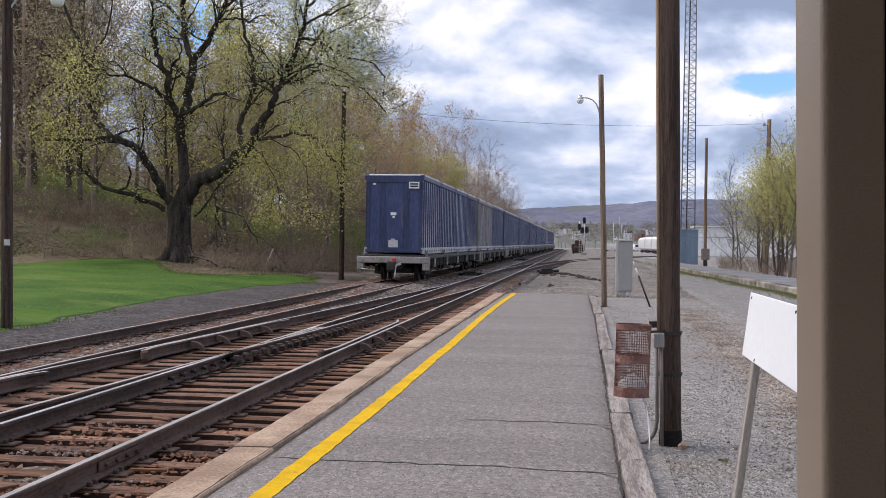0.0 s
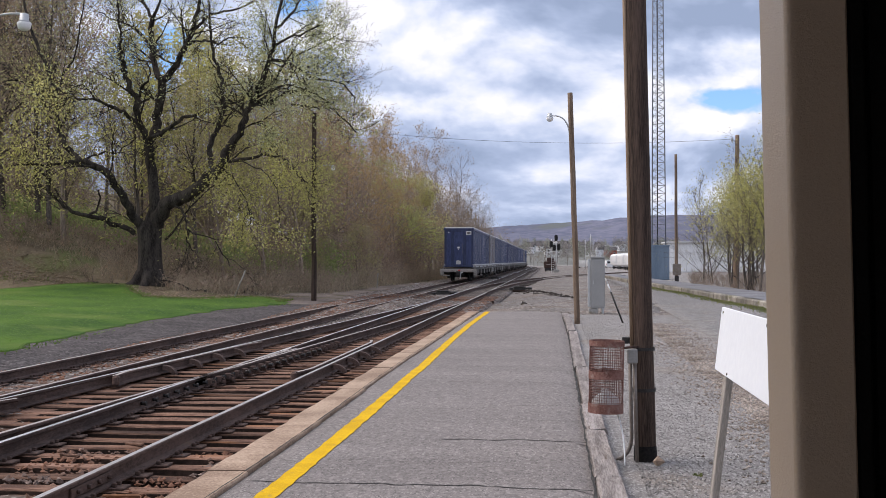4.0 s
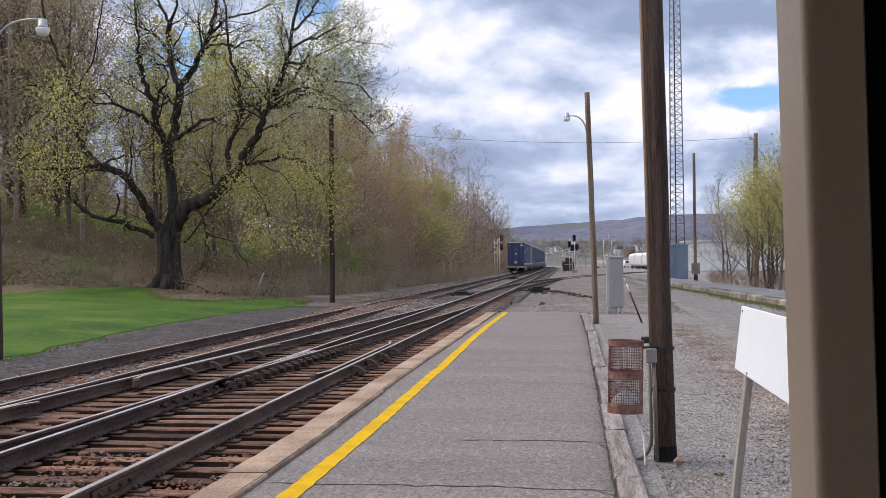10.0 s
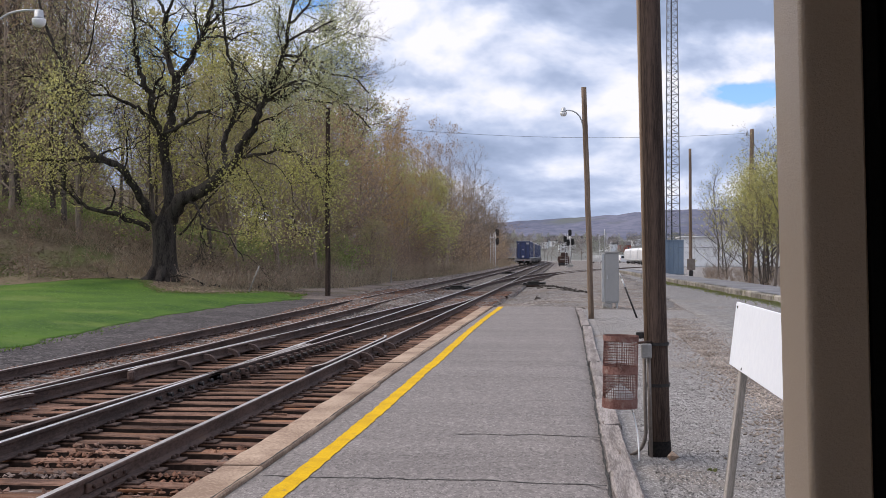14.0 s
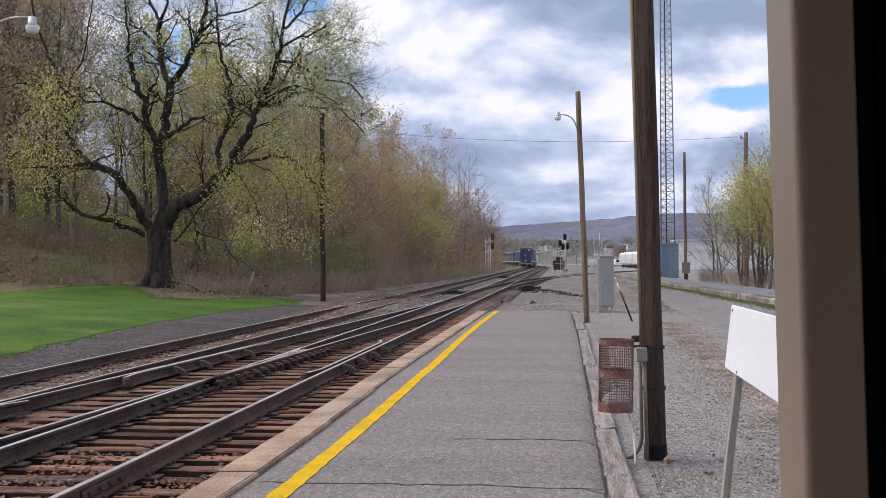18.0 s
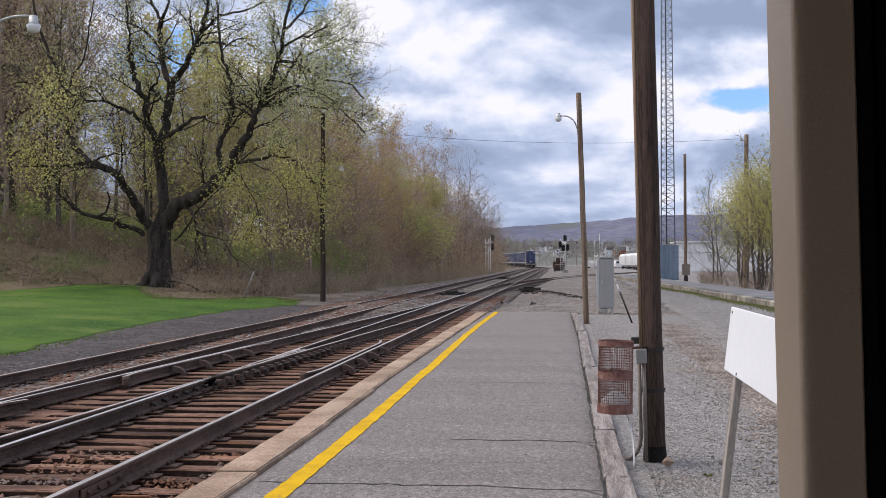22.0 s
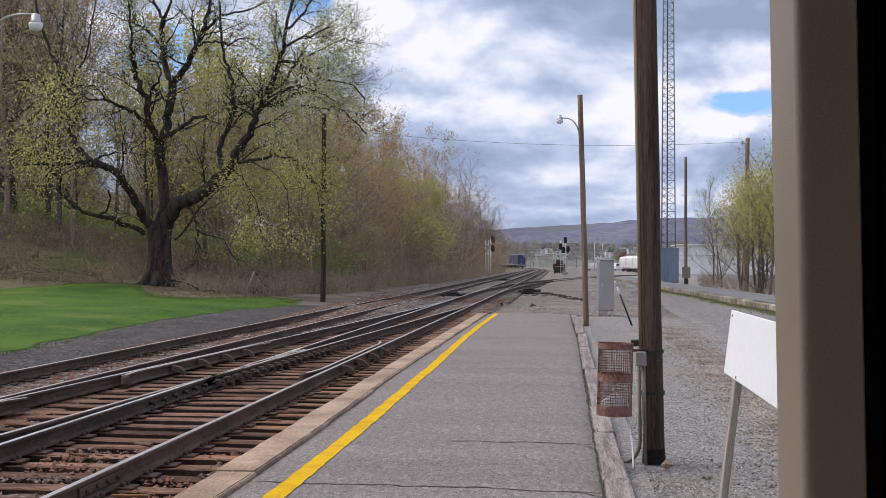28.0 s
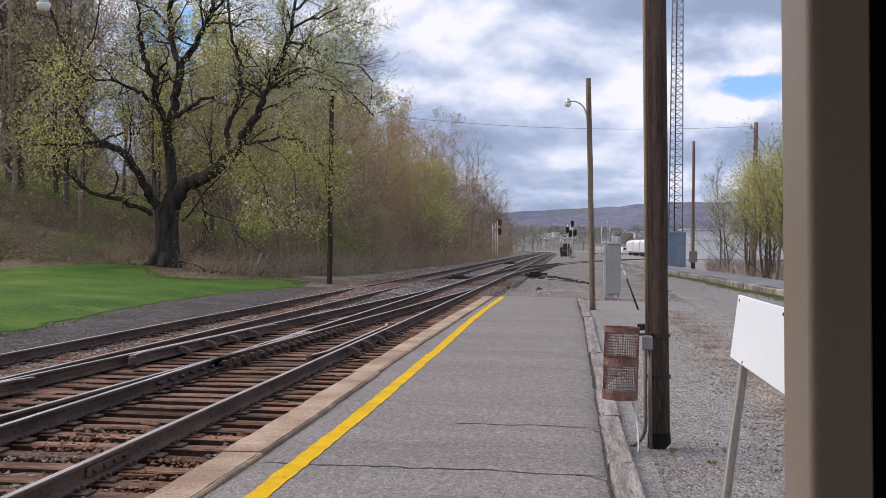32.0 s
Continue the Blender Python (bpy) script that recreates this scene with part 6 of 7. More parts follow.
part("triangle_mark", Shape().box(-0.90, -0.78, 0.12, 0.15, DECK + 2.82, DECK + 2.90, 0.004), WHITE, tail)
part("tail_lamp", Shape().box(-0.02, 0.14, -0.16, -0.02, 0.82, 1.02, 0.03), RED, tail, "red tail lamp")
part("air_hose", Shape().tube(bent((0.15, -0.1, 0.7), (0.2, -0.5, 0.5), (0.14, -0.35, 0.25)), 0.03, 6), DIRTY_WHITE, tail)
part("placard", Shape().box(0.35, 0.6, -0.04, -0.01, 0.58, 0.68, 0.01, mx=pose(0, 0, 0, 0, -20, 0)), DIRTY_WHITE, tail)

PITCH, CARS = 25.6, 12
cars = [tail, plain, faded]
order = [tail]
for i in range(1, CARS):
    if i == 1:
        order.append(faded)
    elif i == 2:
        order.append(plain)
    else:
        order.append(copy_thing(faded if i == 7 else plain, pose(0, 0, 0)))


def along(s):
    """The point and heading on the far track at a distance s along it from y = 0."""
    y, left = 0.0, s
    if s > 200:
        y, left = 200.0 , s - 200.0
        while left > 0:
            d = min(left, 2.0)
            slope = (bend(y + 1) - bend(y - 1)) / 2
            y += d / math.hypot(1, slope)
            left -= d
    else:
        y = s
    slope = (bend(y + 1) - bend(y - 1)) / 2
    return -7.852 + bend(y), y, math.degrees(math.atan(-slope))


SPEED, START = 11.8, 46.4


def motions():
    for i, car in enumerate(order):
        rows = []
        for t in range(0, 33):
            s = START + SPEED * t - 0.006 * t * t + PITCH * i
            x0, y0, _ = along(s)
            x1, y1, _ = along(s + SPAN)
            rows.append((t, pose(x0, y0, 0, 0, 0, math.degrees(math.atan2(x0 - x1, y1 - y0)))))
        walk(car, rows)


# ---- trees
def turned(d, rng, ang):
    """The direction d swung by about ang radians to a random side."""
    a = d.orthogonal().normalized()
    b = d.cross(a)
    t = rng.uniform(0, 2 * math.pi)
    return (d + (a * math.cos(t) + b * math.sin(t)) * math.tan(ang)).normalized()


def grow(S, p, d, L, r, level, rng, tips, kids, lift=0.12, crook=0.16):
    """One branch and, from it, the finer ones."""
    k = {4: 5, 3: 5, 2: 4, 1: 2, 0: 1}[min(level, 4)]
    pts, nodes = [p.copy()], []
    rad = [r]
    for i in range(k):
        d = (turned(d, rng, rng.uniform(0, crook * 2)) + Vector((0, 0, lift * rng.uniform(0.2, 1.2)))).normalized()
        p = p + d * (L / k)
        pts.append(p.copy())
        rad.append(r * (1 - 0.72 * (i + 1) / k))
        nodes.append((p.copy(), d.copy(), rad[-1]))
    if level == 0:
        a = d.orthogonal().normalized() * r
        b = d.cross(a)
        S.add([tuple(pts[0] + a), tuple(pts[0] - a * 0.5 + b * 0.87), tuple(pts[0] - a * 0.5 - b * 0.87), tuple(p)], [(0, 1, 3), (1, 2, 3), (2, 0, 3)], 0, True)
        tips.append((pts[-1], d))
        return
    S.tube([tuple(q) for q in pts], rad, {4: 9, 3: 6, 2: 4, 1: 3}[min(level, 4)], cap=False)
    n = kids[level]
    for i in range(n):
        t = rng.uniform(0.25 if level > 1 else 0.15, 1.0)
        f = t * k
        j = min(int(f), k - 1)
        q = pts[j].lerp(pts[j + 1], f - j)
        base_r = rad[j] + (rad[j + 1] - rad[j]) * (f - j)
        dd = turned(nodes[j][1], rng, rng.uniform(0.45, 1.0))
        grow(S, q, dd, L * rng.uniform(0.38, 0.62) * (1.15 - 0.5 * t), max(base_r * 0.62, 0.004), level - 1, rng, tips, kids, lift, crook)


def leaves(tips, rng, n, size, loose, whole=False):
    """Small leaves about the twigs: diamonds, or three-cornered ones where they stay far off."""
    s = Shape()
    for _ in range(n):
        p, d = rng.choice(tips)
        c = p + Vector((rng.gauss(0, loose), rng.gauss(0, loose), rng.gauss(0, loose) - 0.3 * loose))
        a = Vector((rng.gauss(0, 1), rng.gauss(0, 1), rng.gauss(0, 1))).normalized()
        b = a.orthogonal().normalized()
        z = size * rng.uniform(0.6, 1.4)
        k = len(s.v)
        if whole:
            s.v += [tuple(c - a * z), tuple(c + b * z * 0.55), tuple(c + a * z), tuple(c - b * z * 0.55)]
            s.f.append((k, k + 1, k + 2, k + 3))
        else:
            s.v += [tuple(c - a * z), tuple(c + b * z * 0.8), tuple(c + a * z)]
            s.f.append((k, k + 1, k + 2))
    s.m, s.smooth = [0] * len(s.f), [False] * len(s.f)
    return s


def tree_meshes(seed, h, r, kids, leaf_mat, n_leaf, leaf_size, bark, loose=0.22, bare_to=0.3, spread=0.75, limb=0.42):
    rng = random.Random(seed)
    S, tips = Shape(), []
    pts, rad, p, d = [(0, 0, -0.4)], [r * 1.25], Vector((0, 0, -0.4)), Vector((rng.uniform(-0.06, 0.06), rng.uniform(-0.06, 0.06), 1)).normalized()
    n = 9
    for i in range(n):
        d = (turned(d, rng, rng.uniform(0, 0.12)) + Vector((0, 0, 0.25))).normalized()
        p = p + d * (h / n)
        pts.append(tuple(p))
        rad.append(r * (1 - 0.9 * (i + 1) / n))
    S.tube(pts, rad, 8, cap=False)
    for i in range(kids[3]):
        t = bare_to + (1 - bare_to) * (i + rng.random()) / kids[3]
        f = t * n
        j = min(int(f), n - 1)
        q = Vector(pts[j]).lerp(Vector(pts[j + 1]), f - j)
        a = rng.uniform(0, 6.28)
        up = 0.35 + 0.75 * t
        dd = Vector((math.cos(a) * spread, math.sin(a) * spread, up)).normalized()
        grow(S, q, dd, h * limb * (1.12 - 0.72 * t) * rng.uniform(0.75, 1.15), max(rad[j] * 0.45, 0.02), 2, rng, tips, kids)
    wood = S.mesh("trunk", [bark])
    crown = leaves(tips, rng, n_leaf, leaf_size, loose).mesh("crown", [leaf_mat])
    return wood, crown


FAR = {}


def far_tree(meshes, x, y, turn, scale, z=None):
    """A tree too far off to be told apart: joined with the others of its bark or leaf."""
    m = pose(x, y, ground_z(x, y) - 0.2 if z is None else z, 0, 0, turn) @ Matrix.Diagonal((scale, scale, scale, 1))
    for me in meshes:
        mt = me.materials[0]
        if mt.name not in FAR:
            FAR[mt.name] = (bmesh.new(), mt)
        c = me.copy()
        c.transform(m)
        FAR[mt.name][0].from_mesh(c)
        bpy.data.meshes.remove(c)


def plant(meshes, x, y, turn, scale, label, group, sink=0.0):
    t = thing("tree", pose(x, y, ground_z(x, y) - sink, 0, 0, turn) @ Matrix.Diagonal((scale, scale, scale * 1.0, 1)), label, "tree", group)
    for nm, me in zip(("trunk", "crown"), meshes):
        ob = new(nm, me)
        ob.parent = t
    return t


KIDS = {3: 17, 2: 6, 1: 4}
OLIVE_TREES = [tree_meshes(100 + i, 12.5, 0.15, KIDS, LEAF_OLIVE, 2300, 0.125, BARK_BROWN, 0.25, 0.12) for i in range(3)]
YELLOW_TREES = [tree_meshes(140 + i, 12.0, 0.14, KIDS, LEAF_YELLOW, 2200, 0.125, BARK_MID, 0.25, 0.15) for i in range(2)]
BARE_TREES = [tree_meshes(200 + i, 13.5, 0.14, {3: 20, 2: 7, 1: 6}, BUD, 900, 0.06, BARK_GREY, 0.2, 0.10, 0.95, 0.50) for i in range(3)]
BROWN_TREES = [tree_meshes(260 + i, 13.0, 0.14, {3: 18, 2: 7, 1: 5}, BUD, 2800, 0.082, BARK_BROWN, 0.22, 0.10, 0.95, 0.50) for i in range(2)]
ORANGE_TREES = [tree_meshes(270 + i, 12.0, 0.14, {3: 18, 2: 7, 1: 5}, BUD_ORANGE, 4200, 0.085, BARK_BROWN, 0.25, 0.10, 0.95, 0.48) for i in range(2)]
TALL_TREES = [tree_meshes(300 + i, 19, 0.18, {3: 15, 2: 6, 1: 4}, LEAF_OLIVE, 900, 0.11, BARK_TALL, 0.3, 0.40, 0.6, 0.30) for i in range(3)]
FAR_BARE = [tree_meshes(230 + i, 13.5, 0.14, {3: 18, 2: 7, 1: 6}, BUD, 500, 0.07, BARK_GREY, 0.2, 0.10, 0.95, 0.50) for i in range(3)]
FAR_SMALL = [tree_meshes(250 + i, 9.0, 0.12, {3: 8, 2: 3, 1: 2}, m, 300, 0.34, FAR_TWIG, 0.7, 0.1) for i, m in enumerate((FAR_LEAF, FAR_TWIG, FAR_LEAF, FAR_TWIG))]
FAR_THICKET = [tree_meshes(380 + i, 4.6, 0.045, {3: 11, 2: 5, 1: 3}, m, 600, 0.10, BARK_BROWN, 0.2, 0.03, 0.8, 0.62) for i, m in enumerate((TWIG_RED, BUD))]
REDDISH = [tree_meshes(280 + i, 20, 0.22, {3: 22, 2: 8, 1: 6}, TWIG_RED, 3600, 0.11, BARK_MID, 0.35, 0.22, 0.8, 0.40) for i in range(2)]
GREEN_TREES = [tree_meshes(150 + i, 9.5, 0.13, {3: 18, 2: 7, 1: 4}, LEAF_YELLOW if i else LEAF_LIME, 4600, 0.115, BARK_GREY, 0.3, 0.08, 0.85, 0.46) for i in range(2)]
THICKETS = [tree_meshes(350 + i, 4.6, 0.045, {3: 16, 2: 6, 1: 4}, m, n, 0.06, BARK_BROWN, 0.15, 0.03, 0.7, 0.62)
            for i, (m, n) in enumerate(((TWIG_RED, 1600), (LEAF_OLIVE, 2200), (TWIG_RED, 1100)))]

rw = random.Random(77)
WOODS = "trees of the wood beside the tracks"
LABELS = {"orange": "tree in orange-brown bud at the edge of the wood", "olive": "slender tree in olive young leaf beside the tracks", "yellow": "tree in yellow-green young leaf", "bare": "bare grey-brown tree with fine twigs",
          "brown": "tree with reddish-brown buds", "far": "bare grey-brown tree with fine twigs", "tall": "tall thin woodland tree, nearly bare", "green": "broad tree in soft yellow-green leaf among bare ones", "reddish": "big spreading tree with dense reddish-brown twigs", "thicket": "tangled many-stemmed thicket at the edge of the wood"}
POOLS = {"olive": OLIVE_TREES, "yellow": YELLOW_TREES, "bare": BARE_TREES, "brown": BROWN_TREES, "tall": TALL_TREES, "thicket": THICKETS, "orange": ORANGE_TREES, "far": FAR_BARE, "green": GREEN_TREES, "reddish": REDDISH}
y = 60.0
while y < 400:
    for row in range(4 if y > 105 else 3):
        x = edge_of_woods(y) - 2.2 - row * 4.2 + rw.uniform(-1.2, 1.2)
        if y < 80:
            kind = rw.choice(["olive", "yellow", "olive", "brown"])
        elif y < 101:
            kind = ("orange" if row == 0 and y > 86 else "brown") if row < 2 else rw.choice(["brown", "bare"])
        elif y < 114:
            kind = "green" if row == 0 else rw.choice(["brown", "bare"])
        elif y < 134:
            kind = rw.choice(["bare", "bare", "brown"])
        else:
            kind = "far"
        if kind == "far":
            far_tree(rw.choice(FAR_BARE), x, y + rw.uniform(-2, 2), rw.uniform(0, 360), rw.uniform(0.85, 1.1))
        else:
            plant(rw.choice(POOLS[kind]), x, y + rw.uniform(-1.5, 1.5), rw.uniform(0, 360), rw.uniform(0.85, 1.1), LABELS[kind], WOODS)
    y += 4.4 if y < 140 else (7.5 if y < 190 else 11)
# thickets hide the foot of the wood
y = 50.0
while y < 330:
    for row in range(2):
        x = edge_of_woods(y) - 0.4 - row * 2.2 + rw.uniform(-0.7, 0.7)
        if y > 112:
            far_tree(rw.choice(FAR_THICKET), x, y, rw.uniform(0, 360), rw.uniform(0.8, 1.3))
        else:
            plant(THICKETS[rw.choice((0, 2, 1) if y < 84 else (0, 2, 2))], x, y + rw.uniform(-1, 1), rw.uniform(0, 360), rw.uniform(0.7, 1.2) * (0.8 if row == 0 else 1.1) * (0.45 + 0.55 * step(64, 78, y)), LABELS["thicket"], "thickets at the foot of the wood", 0.3)
    y += 2.9 if y < 112 else 8.0
# the wooded slope behind the lawn
for x, y, k in ((-33.5, 66, 0.95), (-39.5, 76, 1.0), (-46, 88, 1.1), (-37, 71, 1.05), (-42, 92, 1.1)):
    plant(REDDISH[int(y) % 2], x, y, y * 37 % 360, k, LABELS["reddish"], WOODS)
for i in range(60):
    x = rw.uniform(-62, -26)
    y = max(-x * rw.uniform(1.7, 3.0), 84)
    if x < edge_of_woods(y) - 3:
        plant(THICKETS[i % 3], x, y, rw.uniform(0, 360), rw.uniform(0.8, 1.3), LABELS["thicket"], "thickets on the slope", 0.3)
for i in range(64):
    y = rw.uniform(60, 122)
    x = -25 - 40 * rw.random() * (0.5 + 0.5 * (y - 50) / 68)
    if x > edge_of_woods(y) - 2 or abs(x + 20.2) + abs(y - 55) < 7:
        continue
    kind = rw.choice(["tall", "tall", "tall", "bare", "brown", "brown", "olive", "thicket"])
    size = rw.uniform(0.85, 1.15) if x / y < -0.45 else rw.uniform(0.5, 0.72)
    plant(rw.choice(POOLS[kind]), x, y, rw.uniform(0, 360), size * (1.2 if kind in ("brown", "olive", "bare") else 1), LABELS[kind], WOODS)

# scrub beyond the raised walk: many stems from the ground
SCRUB = [tree_meshes(400 + i, 6.6, 0.09, {3: 15, 2: 7, 1: 5}, LEAF_YELLOW, 2600, 0.055, BARK_MID, 0.35, 0.22, 0.55, 0.55) for i in range(3)]
SCRUB_BARE = [tree_meshes(420 + i, 7.4, 0.07, {3: 15, 2: 7, 1: 5}, LEAF_YELLOW, 260, 0.07, BARK_MID, 0.2, 0.04, 0.55, 0.55) for i in range(2)]
for i in range(24):
    y = rw.uniform(58, 104)
    x = max(walk_edge(y) + 3.3, 0.122 * y + 0.6) + rw.random() ** 1.5 * 6
    plant(rw.choice(SCRUB_BARE if x < 0.142 * y or rw.random() < 0.4 else SCRUB), x, y, rw.uniform(0, 360), rw.uniform(0.8, 1.2), "many-stemmed scrub tree coming into yellow-green young leaf", "scrub trees beside the walk")

# distant tree belts across the valley
for i in range(14):
    y = rw.uniform(440, 520)
    far_tree(rw.choice(FAR_BARE), y * rw.uniform(-0.075, 0.012), y, rw.uniform(0, 360), rw.uniform(0.6, 0.85))
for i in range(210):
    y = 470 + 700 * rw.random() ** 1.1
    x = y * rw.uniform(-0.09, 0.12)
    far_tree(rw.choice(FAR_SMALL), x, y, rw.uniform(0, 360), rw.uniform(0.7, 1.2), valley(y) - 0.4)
for bm, mt in FAR.values():
    me = bpy.data.meshes.new("far_wood")
    bm.to_mesh(me)
    bm.free()
    me.materials.clear()
    stuff("far_wood", me, mt, "distant bare and budding trees of the far wood", "far trees")


# ---- the old oak on the lawn: its great limbs one by one
oak_x, oak_y = -20.24, 55.0
oak = thing("oak_tree", pose(oak_x, oak_y, ground_z(oak_x, oak_y)), "huge old spreading tree with dark bark and sparse yellow-green leaf", "tree")
ro = random.Random(5)
OAK, otips = Shape(), []
FINE = {3: 7, 2: 5, 1: 4}


def limb(r0, r1, *pts, kids=9, sub=1.9, n=8):
    """A great limb through points (side, height, depth) from the trunk's foot, with its own branches."""
    P = [Vector((x, d, z)) for x, z, d in pts]
    fine, rad = [], []
    k = len(P) - 1
    for i in range(k):
        for t in range(3):
            u = (i + t / 3) / k
            a, b = P[i], P[i + 1]
            m0, m1 = (P[i + 1] - P[max(i - 1, 0)]) * 0.5, (P[min(i + 2, k)] - P[i]) * 0.5
            w = t / 3
            q = a * (2 * w ** 3 - 3 * w ** 2 + 1) + m0 * (w ** 3 - 2 * w ** 2 + w) + b * (-2 * w ** 3 + 3 * w ** 2) + m1 * (w ** 3 - w ** 2)
            fine.append(q + Vector((ro.gauss(0, 0.05), ro.gauss(0, 0.05), ro.gauss(0, 0.05))) * min(1, i + t))
            rad.append(r0 + (r1 - r0) * u ** 0.8)
    fine.append(P[-1]), rad.append(r1)
    OAK.tube([tuple(q) for q in fine], rad, n, cap=False)
    for i in range(kids):
        t = ro.uniform(0.22, 1.0)
        f = t * (len(fine) - 1)
        j = min(int(f), len(fine) - 2)
        q = fine[j].lerp(fine[j + 1], f - j)
        d = (fine[j + 1] - fine[j]).normalized()
        grow(OAK, q, turned(d, ro, ro.uniform(0.4, 1.1)), sub * ro.uniform(0.7, 1.4), min(max(rad[j] * 0.36, 0.016), 0.055), 3 if sub > 1.6 else 2, ro, otips, FINE, 0.06, 0.24)


trunk_pts = [(0, 0, -0.5), (0.0, 0, 0.0), (0.02, 0, 0.35), (0.0, 0, 1.2), (-0.02, 0, 2.2), (-0.02, 0, 2.8), (0.05, 0, 3.3)]
OAK.tube(trunk_pts, [1.2, 0.92, 0.70, 0.60, 0.56, 0.60, 0.46], 18, cap=False)
for a in range(7):       # roots that spread at the foot
    c, q = math.cos(a * 0.9 + 0.3), math.sin(a * 0.9 + 0.3)
    OAK.tube([(0.45 * c, 0.45 * q, 0.7), (0.8 * c, 0.8 * q, 0.2), (1.4 * c, 1.4 * q, -0.05), (2.0 * c, 2.0 * q, -0.25)], [0.3, 0.26, 0.16, 0.06], 7, cap=False)
limb(0.30, 0.20, (0.0, 3.0, 0.0), (0.2, 4.4, 0.1), (-0.0, 5.9, 0.2), (-0.2, 7.3, 0.3), (0.2, 8.3, 0.3), (0.4, 9.3, 0.2), (0.5, 10.4, 0.2), kids=6, n=10)
limb(0.20, 0.05, (0.5, 10.4, 0.2), (1.0, 10.8, 0.0), (1.6, 11.5, -0.3), (2.1, 12.1, -0.5), (2.4, 12.8, -0.6), (2.6, 13.6, -0.7), (2.9, 15.0, -0.8), (3.3, 16.9, -1.0), kids=16, n=8)
limb(0.08, 0.03, (1.9, 11.8, -0.3), (1.9, 12.7, -0.6), (1.9, 13.5, -0.8), kids=2, n=6)
limb(0.07, 0.03, (2.2, 12.1, -0.5), (3.1, 12.2, -1.0), (4.0, 11.9, -1.6), (4.9, 12.1, -2.0), kids=6, n=6)
limb(0.08, 0.03, (2.4, 12.8, -0.6), (3.0, 13.5, -0.2), (3.6, 13.9, 0.4), (4.7, 14.2, 0.8), (5.8, 15.3, 1.0), kids=8, n=6)
limb(0.17, 0.12, (0.5, 10.5, 0.2), (0.1, 11.1, 0.5), (-0.2, 12.1, 0.8), (-0.3, 13.1, 0.9), (-0.2, 13.8, 0.9), kids=5, n=8)
limb(0.10, 0.03, (-0.2, 13.7, 0.9), (-0.8, 14.6, 1.2), (-1.2, 16.0, 1.5), (-1.5, 18.1, 1.8), kids=9, n=6)
limb(0.10, 0.03, (-0.2, 13.7, 0.9), (0.1, 14.3, 0.8), (0.2, 15.5, 0.6), (0.5, 17.3, 0.3), kids=9, n=6)
limb(0.09, 0.03, (-0.3, 12.5, 0.9), (-1.1, 13.1, 1.4), (-1.8, 13.6, 1.8), (-2.7, 13.9, 2.2), (-3.8, 14.5, 2.6), kids=9, n=6)
limb(0.20, 0.12, (-0.2, 7.3, 0.3), (-0.4, 7.9, -0.2), (-0.5, 8.6, -0.6), (-0.4, 9.3, -0.9), (-0.6, 9.8, -1.1), (-0.9, 10.6, -1.3), (-0.8, 10.8, -1.4), kids=5, n=8)
limb(0.11, 0.03, (-0.8, 10.8, -1.4), (-0.9, 11.3, -1.5), (-0.9, 12.1, -1.7), (-0.9, 13.4, -1.9), (-0.9, 15.3, -2.2), kids=11, n=6)
limb(0.08, 0.03, (-0.4, 9.5, -1.0), (0.2, 10.0, -1.3), (0.5, 10.5, -1.5), (0.4, 11.1, -1.6), kids=4, n=6)
limb(0.12, 0.03, (-0.5, 8.2, -0.4), (-0.9, 8.6, -1.2), (-1.4, 8.9, -1.8), (-2.0, 9.1, -2.3), (-2.6, 9.2, -2.8), (-3.3, 9.5, -3.2), kids=9, n=7)
limb(0.06, 0.02, (-2.0, 9.2, -2.3), (-2.3, 9.7, -2.6), (-2.7, 9.8, -2.9), kids=4, n=6)
limb(0.14, 0.07, (-0.2, 7.4, 0.3), (0.4, 7.6, -0.2), (1.2, 7.9, -0.6), (2.0, 8.4, -1.0), (2.9, 8.5, -1.4), kids=3, n=7)
limb(0.40, 0.26, (0.3, 3.1, 0.0), (0.9, 4.1, -0.3), (1.9, 4.5, -0.7), (2.8, 5.0, -1.0), (3.6, 5.5, -1.2), (4.0, 5.9, -1.3), kids=3, n=10)
limb(0.24, 0.06, (4.0, 5.8, -1.3), (4.3, 6.6, -1.4), (4.8, 7.3, -1.5), (5.3, 8.2, -1.5), (5.7, 9.1, -1.6), (6.1, 9.9, -1.7), (6.5, 10.9, -1.8), (6.8, 11.9, -1.9), (7.0, 12.9, -2.0), (7.6, 15.6, -2.2), kids=20, n=9)
limb(0.16, 0.05, (3.7, 5.5, -1.2), (3.2, 6.5, -0.6), (3.3, 7.5, -0.2), (3.6, 8.3, 0.0), (3.7, 9.4, 0.2), (3.5, 10.4, 0.3), (3.3, 11.2, 0.4), (3.0, 12.2, 0.5), (2.9, 13.4, 0.6), (2.5, 16.0, 0.8), kids=14, n=7)
limb(0.09, 0.03, (4.3, 6.1, -1.3), (5.7, 6.3, -2.0), (6.7, 6.3, -2.5), (7.6, 6.1, -2.9), (8.0, 5.6, -3.1), (8.5, 5.0, -3.3), kids=8, n=6)
limb(0.10, 0.03, (5.9, 9.0, -1.6), (6.6, 9.4, -2.2), (7.3, 9.6, -2.7), (8.2, 9.5, -3.2), (9.3, 9.0, -3.6), kids=9, n=6)
limb(0.10, 0.03, (6.0, 9.4, -1.6), (6.6, 10.1, -1.2), (6.9, 10.8, -0.9), (7.4, 11.3, -0.6), (8.4, 11.9, -0.2), (9.4, 12.5, 0.2), kids=12, n=6)
